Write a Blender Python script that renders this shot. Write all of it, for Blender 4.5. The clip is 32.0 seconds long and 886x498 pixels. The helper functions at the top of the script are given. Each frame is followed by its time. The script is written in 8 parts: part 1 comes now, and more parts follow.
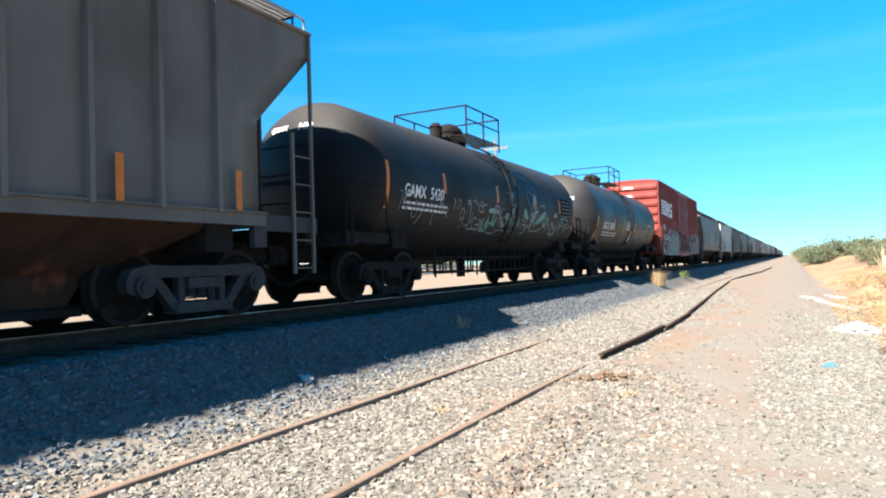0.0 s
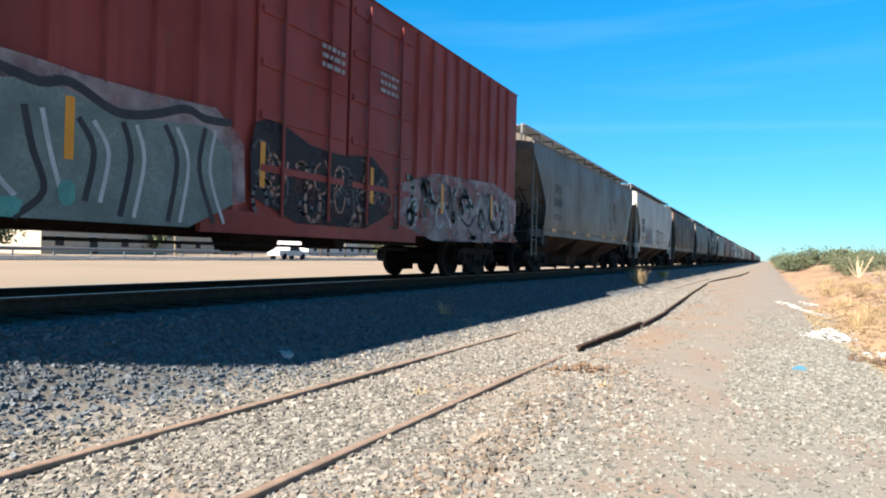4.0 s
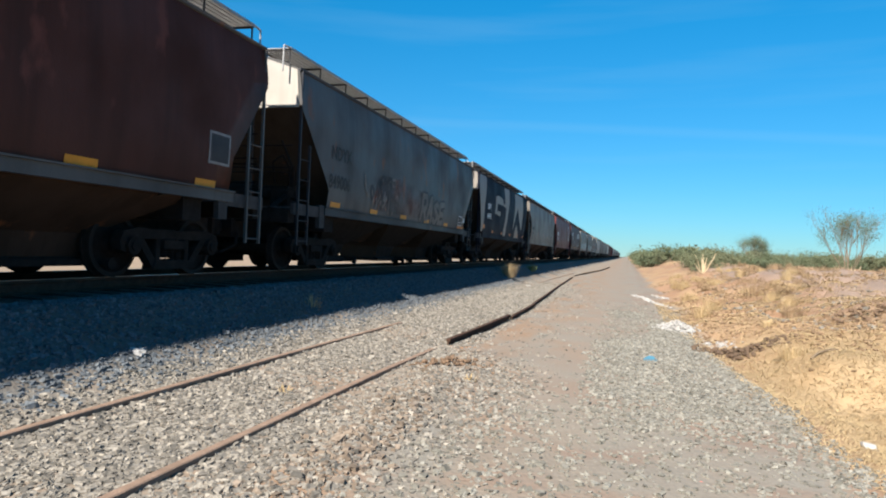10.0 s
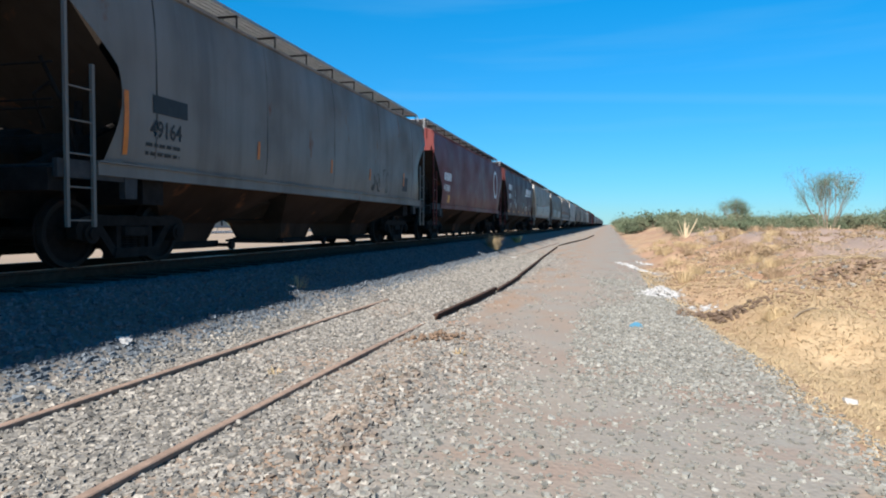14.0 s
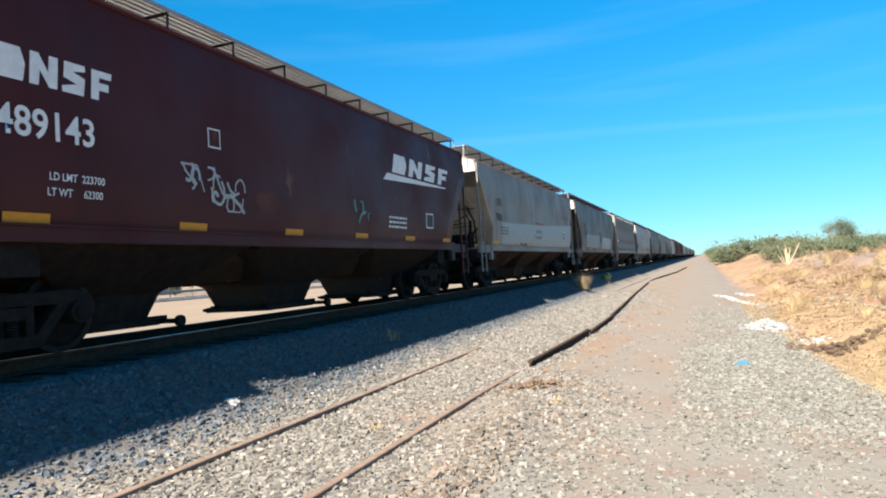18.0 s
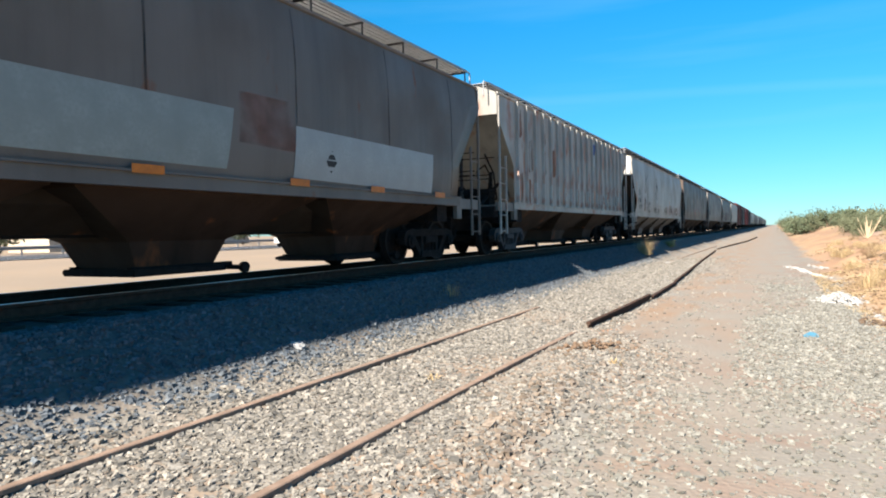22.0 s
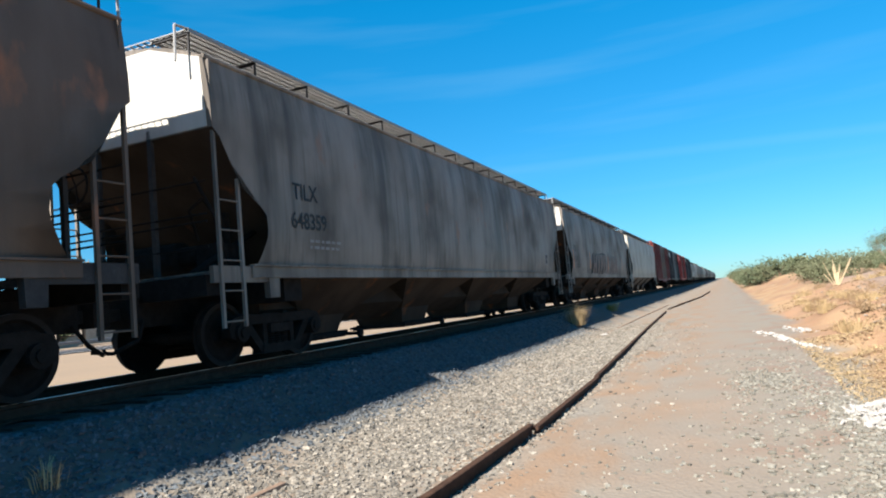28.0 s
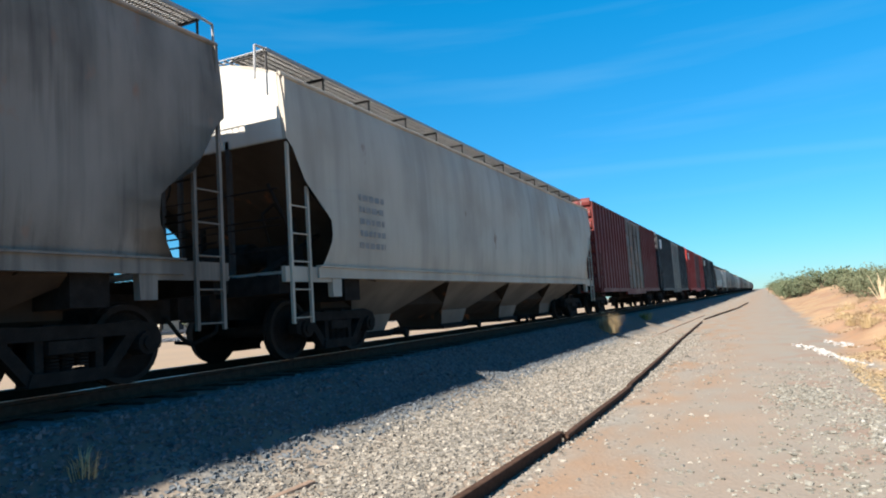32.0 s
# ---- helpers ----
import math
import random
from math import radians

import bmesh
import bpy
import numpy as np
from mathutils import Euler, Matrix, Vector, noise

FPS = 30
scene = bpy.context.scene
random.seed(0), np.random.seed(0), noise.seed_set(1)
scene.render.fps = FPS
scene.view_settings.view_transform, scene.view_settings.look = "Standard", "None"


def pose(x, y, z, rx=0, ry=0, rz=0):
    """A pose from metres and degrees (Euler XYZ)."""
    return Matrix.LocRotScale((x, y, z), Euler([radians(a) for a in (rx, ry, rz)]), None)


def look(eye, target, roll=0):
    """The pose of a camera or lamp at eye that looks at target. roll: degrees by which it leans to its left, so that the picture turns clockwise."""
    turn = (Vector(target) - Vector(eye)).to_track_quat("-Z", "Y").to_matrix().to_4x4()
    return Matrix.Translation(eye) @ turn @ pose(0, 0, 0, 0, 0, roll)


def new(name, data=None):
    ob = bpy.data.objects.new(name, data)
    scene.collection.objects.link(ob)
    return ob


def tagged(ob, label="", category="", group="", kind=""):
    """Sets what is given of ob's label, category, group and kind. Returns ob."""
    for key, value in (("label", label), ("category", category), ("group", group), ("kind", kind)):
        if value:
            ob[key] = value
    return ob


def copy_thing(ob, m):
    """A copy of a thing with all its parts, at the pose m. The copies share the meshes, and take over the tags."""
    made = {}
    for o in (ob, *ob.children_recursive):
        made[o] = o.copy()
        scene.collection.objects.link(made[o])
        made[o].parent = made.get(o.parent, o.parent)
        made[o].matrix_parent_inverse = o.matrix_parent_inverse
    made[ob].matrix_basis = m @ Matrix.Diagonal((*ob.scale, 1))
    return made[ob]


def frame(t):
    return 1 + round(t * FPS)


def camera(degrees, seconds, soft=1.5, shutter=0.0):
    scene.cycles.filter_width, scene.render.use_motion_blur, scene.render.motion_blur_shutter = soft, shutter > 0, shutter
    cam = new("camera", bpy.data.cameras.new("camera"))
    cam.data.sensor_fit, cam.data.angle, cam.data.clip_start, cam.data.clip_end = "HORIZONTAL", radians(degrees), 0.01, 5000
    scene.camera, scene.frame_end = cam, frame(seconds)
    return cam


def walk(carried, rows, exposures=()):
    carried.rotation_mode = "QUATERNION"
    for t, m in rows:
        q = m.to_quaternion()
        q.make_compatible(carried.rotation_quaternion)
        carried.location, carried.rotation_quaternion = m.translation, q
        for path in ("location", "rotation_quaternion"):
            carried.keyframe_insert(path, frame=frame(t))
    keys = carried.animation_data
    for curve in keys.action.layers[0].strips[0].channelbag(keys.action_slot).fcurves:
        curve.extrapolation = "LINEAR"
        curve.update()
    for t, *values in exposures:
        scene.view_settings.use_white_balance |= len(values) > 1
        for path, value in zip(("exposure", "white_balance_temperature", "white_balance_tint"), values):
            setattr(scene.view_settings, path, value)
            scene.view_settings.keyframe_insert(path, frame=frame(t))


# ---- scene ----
cam = camera(67.32, 32.0, 2.0)
PATH = [
    (0.0, pose(-0.014, 0.009, 1.506, 91.41, 1.75, 27.54)),
    (0.5, pose(-0.023, 0.011, 1.489, 90.55, 1.57, 26.71)),
    (1.0, pose(-0.019, -0.033, 1.476, 90.49, 0.84, 26.96)),
    (1.5, pose(-0.029, -0.065, 1.476, 90.48, -0.05, 25.44)),
    (2.0, pose(-0.027, -0.078, 1.472, 90.53, 0.63, 25.71)),
    (2.5, pose(-0.033, -0.072, 1.480, 91.27, -0.08, 25.17)),
    (3.0, pose(-0.042, -0.062, 1.474, 90.30, -1.00, 25.02)),
    (3.5, pose(-0.037, -0.055, 1.468, 90.45, -1.38, 25.94)),
    (5.5, pose(0.014, -0.101, 1.487, 89.72, -2.17, 25.33)),
    (6.0, pose(-0.016, -0.088, 1.471, 90.69, -3.87, 24.21)),
    (6.5, pose(0.020, -0.000, 1.483, 91.73, -4.22, 20.69)),
    (7.0, pose(0.032, 0.009, 1.493, 92.38, -2.58, 17.33)),
    (7.5, pose(0.016, 0.011, 1.501, 92.25, -2.18, 15.81)),
    (8.0, pose(0.014, 0.048, 1.492, 91.51, -1.98, 15.03)),
    (8.5, pose(-0.037, 0.087, 1.487, 90.91, -1.45, 14.15)),
    (9.0, pose(0.002, 0.061, 1.486, 90.74, -2.18, 15.12)),
    (9.5, pose(0.005, 0.058, 1.494, 90.01, -2.70, 16.98)),
    (10.0, pose(0.007, 0.061, 1.489, 90.01, -2.41, 15.42)),
    (10.5, pose(0.014, 0.062, 1.482, 90.42, -2.46, 14.29)),
    (11.0, pose(0.010, 0.072, 1.481, 89.51, -2.38, 13.99)),
    (11.5, pose(0.010, 0.078, 1.482, 89.40, -2.23, 13.31)),
    (12.0, pose(0.016, 0.077, 1.487, 89.93, -2.61, 13.70)),
    (12.5, pose(0.013, 0.066, 1.486, 89.97, -2.69, 13.83)),
    (13.0, pose(0.013, 0.062, 1.482, 89.70, -2.96, 13.61)),
    (13.5, pose(0.008, 0.076, 1.485, 89.28, -2.62, 12.89)),
    (14.0, pose(0.005, 0.072, 1.502, 87.84, -0.19, 14.05)),
    (14.5, pose(0.001, 0.054, 1.522, 89.22, 2.40, 15.91)),
    (15.0, pose(0.009, 0.055, 1.572, 90.30, 4.93, 18.56)),
    (15.5, pose(0.026, 0.050, 1.582, 91.18, 6.25, 21.22)),
    (17.5, pose(-0.007, 0.029, 1.587, 90.64, 4.01, 22.30)),
    (18.0, pose(-0.022, 0.020, 1.571, 91.83, 3.52, 21.35)),
    (18.5, pose(-0.008, 0.047, 1.583, 89.60, 1.70, 19.85)),
    (19.0, pose(-0.027, -0.009, 1.578, 93.81, 4.08, 21.60)),
    (19.5, pose(-0.042, -0.039, 1.572, 91.07, 2.64, 21.38)),
    (20.0, pose(-0.019, -0.034, 1.551, 87.74, 3.44, 25.80)),
    (20.5, pose(-0.018, -0.046, 1.547, 89.46, 2.39, 25.77)),
    (21.0, pose(-0.009, -0.042, 1.534, 89.13, 1.67, 26.08)),
    (21.5, pose(-0.021, -0.039, 1.525, 88.81, 1.55, 26.27)),
    (22.0, pose(-0.024, -0.046, 1.533, 88.54, 1.30, 26.52)),
    (22.5, pose(-0.024, -0.060, 1.512, 86.37, -0.57, 28.74)),
    (23.0, pose(-0.020, -0.116, 1.511, 87.79, 0.12, 28.45)),
    (23.5, pose(-0.013, -0.142, 1.521, 88.56, 0.42, 28.36)),
    (24.0, pose(-0.007, -0.108, 1.538, 88.82, 1.65, 24.11)),
    (24.5, pose(-0.011, 0.032, 1.570, 90.28, 4.30, 16.15)),
    (25.0, pose(-0.029, 0.033, 1.574, 90.86, 3.20, 15.89)),
    (25.5, pose(-0.180, 4.161, 1.550, 91.78, 3.59, 19.61)),
    (26.2, pose(-0.270, 7.154, 1.52, 92.96, 4.55, 21.14)),
    (27.5, pose(-0.280, 7.300, 1.520, 94.15, 5.51, 22.72)),
    (28.0, pose(-0.280, 7.300, 1.520, 94.64, 5.20, 23.04)),
    (28.5, pose(-0.280, 7.300, 1.520, 95.15, 5.22, 23.90)),
    (29.0, pose(-0.280, 7.300, 1.520, 95.51, 5.04, 24.40)),
    (29.5, pose(-0.280, 7.300, 1.520, 94.67, 5.26, 25.20)),
    (30.0, pose(-0.280, 7.300, 1.520, 93.63, 5.06, 23.81)),
    (30.5, pose(-0.280, 7.300, 1.520, 92.00, 4.45, 24.36)),
    (31.0, pose(-0.280, 7.300, 1.520, 91.59, 4.89, 28.46)),
    (31.5, pose(-0.280, 7.300, 1.520, 93.71, 3.85, 27.46)),
    (32.0, pose(-0.280, 7.300, 1.520, 95.16, 3.70, 25.77)),
]
walk(cam, PATH, [(t, 1.50 + e, float(np.interp(t, [0, 10, 12, 14, 15, 18], [6500, 6500, 6250, 5950, 6100, 6500])), 10.0) for t, e in ((0, 0.5), (0.8, 0.25), (2, 0.14), (3.5, 0.2), (6, 0.24), (7, -0.10), (8, -0.17), (9, -0.2), (12, -0.2), (13, -0.22), (14, -0.22), (15, -0.1), (18, 0.18), (20, 0.14), (21.5, 0.18), (23, 0.22), (24.2, 0.25), (25, -0.14), (28, 0.0), (32, 0.0))])

# ---- light ----
SUN_DIR = Vector((0.232, 1.12, -1.0)).normalized()      # the way the sunlight travels
sun_el = math.asin(-SUN_DIR.z)
sun_az = math.atan2(-SUN_DIR.x, -SUN_DIR.y)
sun = new("sun", bpy.data.lights.new("sun", "SUN"))
sun.data.energy, sun.data.angle, sun.data.color = 5.0, radians(0.53), (1.0, 0.925, 0.83)
sun.matrix_world = look((0, 0, 50), Vector((0, 0, 50)) + SUN_DIR)
world = bpy.data.worlds.new("sky")
scene.world = world
world.use_nodes = True
wn, wl = world.node_tree.nodes, world.node_tree.links
sky = wn.new("ShaderNodeTexSky")
sky.sky_type, sky.sun_disc = "NISHITA", False
sky.sun_elevation, sky.sun_rotation = sun_el, sun_az
sky.altitude, sky.air_density, sky.dust_density, sky.ozone_density = 300, 1.0, 0.0, 4.0
bg = wn["Background"]
tint = wn.new("ShaderNodeMix")
tint.data_type, tint.blend_type = "RGBA", "MULTIPLY"
tint.inputs[0].default_value = 1.0
wl.new(sky.outputs[0], tint.inputs[6])
sky_co = wn.new("ShaderNodeTexCoord")
sky_sep = wn.new("ShaderNodeSeparateXYZ")
wl.new(sky_co.outputs["Generated"], sky_sep.inputs[0])
deep = wn.new("ShaderNodeValToRGB")
deep.color_ramp.elements[0].position, deep.color_ramp.elements[1].position = 0.0, 0.42
deep.color_ramp.elements[0].color, deep.color_ramp.elements[1].color = (0.35, 0.61, 0.80, 1.0), (0.03, 1.12, 1.42, 1.0)
top_stop = deep.color_ramp.elements.new(0.95)
top_stop.color = (0.02, 0.62, 0.88, 1.0)
wl.new(sky_sep.outputs[2], deep.inputs[0])
wl.new(deep.outputs[0], tint.inputs[7])
cirrus_map = wn.new("ShaderNodeMapping")
cirrus_map.inputs["Scale"].default_value = (1.2, 2.0, 16.0)
cirrus_map.inputs["Rotation"].default_value = (0.06, 0.04, 0.5)
wl.new(sky_co.outputs["Generated"], cirrus_map.inputs[0])
cirrus = wn.new("ShaderNodeTexNoise")
cirrus.inputs["Scale"].default_value, cirrus.inputs["Detail"].default_value = 1.6, 5.0
wl.new(cirrus_map.outputs[0], cirrus.inputs[0])
wisp = wn.new("ShaderNodeValToRGB")
wisp.color_ramp.elements[0].position, wisp.color_ramp.elements[1].position = 0.50, 0.85
wisp.color_ramp.elements[1].color = (0.13, 0.13, 0.13, 1.0)
wl.new(cirrus.outputs[0], wisp.inputs[0])
veil = wn.new("ShaderNodeMix")
veil.data_type = "RGBA"
wl.new(wisp.outputs[0], veil.inputs[0])
wl.new(tint.outputs[2], veil.inputs[6])
veil.inputs[7].default_value = (3.2, 5.6, 7.2, 1.0)
trail = wn.new("ShaderNodeVectorMath")
trail.operation = "DOT_PRODUCT"
wl.new(sky_co.outputs["Generated"], trail.inputs[0])
trail.inputs[1].default_value = (-0.05, 0.18, -0.98)
trail_off = wn.new("ShaderNodeMath")
trail_off.operation = "ABSOLUTE"
wl.new(trail.outputs["Value"], trail_off.inputs[0])
trail_fac = wn.new("ShaderNodeMapRange")
for sock, v in zip(trail_fac.inputs[1:5], (0.002, 0.009, 0.05, 0.0)):
    sock.default_value = v
wl.new(trail_off.outputs[0], trail_fac.inputs[0])
contrail = wn.new("ShaderNodeMix")
contrail.data_type = "RGBA"
wl.new(trail_fac.outputs[0], contrail.inputs[0])
wl.new(veil.outputs[2], contrail.inputs[6])
contrail.inputs[7].default_value = (4.5, 6.6, 7.6, 1.0)
wl.new(contrail.outputs[2], bg.inputs[0])
bg.inputs[1].default_value = 0.05
scene.view_settings.exposure = 0.0

# ---- materials ----


def nodes_of(name):
    m = bpy.data.materials.new(name)
    m.use_nodes = True
    n, l = m.node_tree.nodes, m.node_tree.links
    return m, n, l, n["Principled BSDF"]


def rgb(c):
    return (c[0], c[1], c[2], 1.0)


def noise_node(n, l, coord, scale, detail=4.0, stretch=None):
    if stretch:
        mp = n.new("ShaderNodeMapping")
        mp.inputs["Scale"].default_value = stretch
        l.new(coord, mp.inputs["Vector"])
        coord = mp.outputs[0]
    t = n.new("ShaderNodeTexNoise")
    t.inputs["Scale"].default_value, t.inputs["Detail"].default_value = scale, detail
    l.new(coord, t.inputs["Vector"])
    return t.outputs["Fac"]


def ramp(n, l, fac, lo, hi, a=(0, 0, 0), b=(1, 1, 1)):
    r = n.new("ShaderNodeValToRGB")
    r.color_ramp.elements[0].position, r.color_ramp.elements[1].position = lo, hi
    r.color_ramp.elements[0].color, r.color_ramp.elements[1].color = rgb(a), rgb(b)
    l.new(fac, r.inputs[0])
    return r.outputs[0]


def mix(n, l, fac, a, b, mode="MIX"):
    m = n.new("ShaderNodeMix")
    m.data_type, m.blend_type = "RGBA", mode
    for sock, v in ((m.inputs[0], fac), (m.inputs[6], a), (m.inputs[7], b)):
        if isinstance(v, (int, float)):
            sock.default_value = v
        elif isinstance(v, tuple):
            sock.default_value = rgb(v)
        else:
            l.new(v, sock)
    return m.outputs[2]


def bump(n, l, bsdf, fac, strength, dist=0.02):
    b = n.new("ShaderNodeBump")
    b.inputs["Strength"].default_value, b.inputs["Distance"].default_value = strength, dist
    l.new(fac, b.inputs["Height"])
    l.new(b.outputs[0], bsdf.inputs["Normal"])


def plain(name, c, rough=0.6, metal=0.0, var=0.25, scale=6.0, bumps=0.15, spec=0.3):
    """A surface of one colour with blotches and fine grain."""
    m, n, l, p = nodes_of(name)
    co = n.new("ShaderNodeTexCoord").outputs["Object"]
    big, fine = noise_node(n, l, co, scale), noise_node(n, l, co, scale * 9)
    dark, light = tuple(v * (1 - var) for v in c), tuple(min(1, v * (1 + var)) for v in c)
    col = mix(n, l, ramp(n, l, big, 0.3, 0.7), dark, light)
    col = mix(n, l, ramp(n, l, fine, 0.35, 0.75), col, tuple(v * (1 - var * 0.8) for v in c))
    l.new(col, p.inputs["Base Color"])
    p.inputs["Roughness"].default_value, p.inputs["Metallic"].default_value = rough, metal
    p.inputs["Specular IOR Level"].default_value = spec
    if bumps:
        bump(n, l, p, fine, bumps)
    return m


def car_paint(name, c, grime=0.45, rust=0.15, rust_c=(0.16, 0.065, 0.03), rough=0.5, streak=0.5, spec=0.22, pale_top_from=None):
    """Weathered paint on sheet steel: rain streaks, dust low down, rust spots."""
    m, n, l, p = nodes_of(name)
    co = n.new("ShaderNodeTexCoord").outputs["Object"]
    runs = noise_node(n, l, co, 1.0, 5.0, (2.5, 2.6, 0.22))
    fine_runs = noise_node(n, l, co, 1.0, 4.0, (11.0, 12.0, 0.5))
    blot = noise_node(n, l, co, 0.8, 6.0)
    grain = noise_node(n, l, co, 38.0, 3.0)
    dust = 0.12 * sum(c) / 3 + 0.002
    dirt = tuple(v * (1 - grime) * 0.85 + dust * k for v, k in zip(c, (1.1, 0.95, 0.8)))
    col = mix(n, l, ramp(n, l, runs, 0.45, 0.75), c, dirt)
    f = mix(n, l, streak, (0, 0, 0), ramp(n, l, fine_runs, 0.5, 0.8))
    col = mix(n, l, f, col, dirt)
    col = mix(n, l, ramp(n, l, blot, 0.42, 0.70), col, tuple(v * (1 - 0.75 * grime) for v in c))
    wash = noise_node(n, l, co, 1.0, 7.0, (1.1, 0.9, 0.30))
    col = mix(n, l, ramp(n, l, wash, 0.48, 0.72), col, tuple(min(1, v * (1 + 0.18 * grime) + dust * 0.35) for v in c))
    spots = noise_node(n, l, co, 2.2, 8.0, (1.0, 1.0, 0.55))
    col = mix(n, l, ramp(n, l, spots, 0.74 - rust * 0.5, 0.80 - rust * 0.3), col, rust_c)
    # paler with height: dust together with the sunlit top, put into the colour
    if pale_top_from:
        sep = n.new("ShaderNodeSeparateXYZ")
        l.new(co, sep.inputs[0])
        top_edge = n.new("ShaderNodeMath")
        top_edge.operation = "MULTIPLY_ADD"
        l.new(blot, top_edge.inputs[0])
        top_edge.inputs[1].default_value = 0.5
        l.new(sep.outputs[2], top_edge.inputs[2])
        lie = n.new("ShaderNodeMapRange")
        lie.inputs[1].default_value, lie.inputs[2].default_value = pale_top_from + 0.25, pale_top_from + 1.0
        l.new(top_edge.outputs[0], lie.inputs[0])
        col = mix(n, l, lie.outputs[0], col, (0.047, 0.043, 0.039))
    l.new(col, p.inputs["Base Color"])
    l.new(ramp(n, l, blot, 0.2, 0.8, (rough - 0.1,) * 3, (min(1, rough + 0.25),) * 3), p.inputs["Roughness"])
    p.inputs["Specular IOR Level"].default_value = spec
    bump(n, l, p, mix(n, l, 0.5, blot, grain), 0.12, 0.03)
    return m


def ground_material():
    """Grey crushed stone by the tracks, pale dirt on the lane, orange soil and straw on the bank."""
    m, n, l, p = nodes_of("trackside_ground")
    co = n.new("ShaderNodeTexCoord").outputs["Object"]
    sep = n.new("ShaderNodeSeparateXYZ")
    l.new(co, sep.inputs[0])
    warp = noise_node(n, l, co, 0.55, 5.0)
    add = n.new("ShaderNodeMath")
    add.operation = "MULTIPLY_ADD"
    l.new(warp, add.inputs[0])
    add.inputs[1].default_value = 2.4
    l.new(sep.outputs[0], add.inputs[2])
    x = add.outputs[0]

    def band(lo, hi):
        r = n.new("ShaderNodeMapRange")
        r.inputs[1].default_value, r.inputs[2].default_value = lo, hi
        l.new(x, r.inputs[0])
        return r.outputs[0]

    def span(value, wobble, a, b, c, d):
        """1 between b and c, falling to 0 at a and d, with a wandering edge."""
        w = n.new("ShaderNodeMath")
        w.operation = "MULTIPLY_ADD"
        l.new(wobble, w.inputs[0])
        w.inputs[1].default_value = 1.2
        l.new(value, w.inputs[2])
        out = []
        for lo, hi in ((a + 0.6, b + 0.6), (d + 0.6, c + 0.6)):
            r = n.new("ShaderNodeMapRange")
            r.inputs[1].default_value, r.inputs[2].default_value = lo, hi
            l.new(w.outputs[0], r.inputs[0])
            out.append(r.outputs[0])
        both = n.new("ShaderNodeMath")
        both.operation = "MULTIPLY"
        l.new(out[0], both.inputs[0])
        l.new(out[1], both.inputs[1])
        return both.outputs[0]

    vor = n.new("ShaderNodeTexVoronoi")
    vor.inputs["Scale"].default_value = 24.0
    l.new(co, vor.inputs["Vector"])
    pebble = n.new("ShaderNodeSeparateColor")
    l.new(vor.outputs["Color"], pebble.inputs[0])
    gravel = mix(n, l, pebble.outputs[0], (0.150, 0.138, 0.117), (0.250, 0.233, 0.202))
    gravel = mix(n, l, ramp(n, l, noise_node(n, l, co, 1.0, 5.0, (1.6, 0.6, 1.0)), 0.40, 0.62), gravel, (0.222, 0.174, 0.131))
    dirt = mix(n, l, ramp(n, l, noise_node(n, l, co, 1.0, 6.0, (0.75, 0.16, 1.0)), 0.40, 0.62), (0.202, 0.170, 0.135), (0.188, 0.177, 0.152))
    dirt = mix(n, l, mix(n, l, 0.35, (0, 0, 0), pebble.outputs[1]), dirt, (0.235, 0.212, 0.178))
    dirt = mix(n, l, ramp(n, l, noise_node(n, l, co, 0.9, 5.0), 0.50, 0.60), dirt, (0.205, 0.156, 0.122))
    # the trodden, stoneless strip beside the loose rail
    worn = n.new("ShaderNodeMath")
    worn.operation = "MULTIPLY"
    l.new(span(sep.outputs[0], warp, -2.6, -1.9, -0.7, 0.1), worn.inputs[0])
    l.new(span(sep.outputs[1], warp, 5.6, 8.2, 200.0, 260.0), worn.inputs[1])
    dirt = mix(n, l, worn.outputs[0], dirt, mix(n, l, ramp(n, l, noise_node(n, l, co, 1.1, 5.0), 0.35, 0.65), (0.216, 0.173, 0.136), (0.205, 0.181, 0.150)))
    soil = mix(n, l, ramp(n, l, noise_node(n, l, co, 0.35, 6.0), 0.42, 0.60), (0.275, 0.168, 0.104), (0.320, 0.222, 0.130))
    soil = mix(n, l, ramp(n, l, noise_node(n, l, co, 0.55, 9.0), 0.50, 0.70), soil, (0.225, 0.155, 0.108))
    soil = mix(n, l, ramp(n, l, noise_node(n, l, co, 14.0, 5.0), 0.5, 0.8), soil, (0.25, 0.165, 0.095))
    dug = n.new("ShaderNodeMath")
    dug.operation = "MULTIPLY"
    l.new(span(sep.outputs[0], warp, 4.2, 5.8, 16.0, 22.0), dug.inputs[0])
    l.new(span(sep.outputs[1], warp, 11.0, 15.0, 46.0, 60.0), dug.inputs[1])
    soil = mix(n, l, dug.outputs[0], soil, mix(n, l, ramp(n, l, noise_node(n, l, co, 0.9, 7.0), 0.40, 0.62), (0.250, 0.182, 0.140), (0.200, 0.152, 0.122)))
    fallen = n.new("ShaderNodeMath")
    fallen.operation = "MULTIPLY"
    l.new(span(sep.outputs[0], warp, 1.6, 2.2, 4.2, 6.6), fallen.inputs[0])
    l.new(span(sep.outputs[1], warp, -40.0, -30.0, 11.0, 17.0), fallen.inputs[1])
    soil = mix(n, l, fallen.outputs[0], soil, mix(n, l, ramp(n, l, noise_node(n, l, co, 1.4, 6.0), 0.4, 0.62), (0.300, 0.210, 0.116), (0.345, 0.252, 0.146)))
    far = mix(n, l, ramp(n, l, noise_node(n, l, co, 0.12, 5.0), 0.35, 0.7), (0.260, 0.195, 0.136), (0.215, 0.169, 0.124))
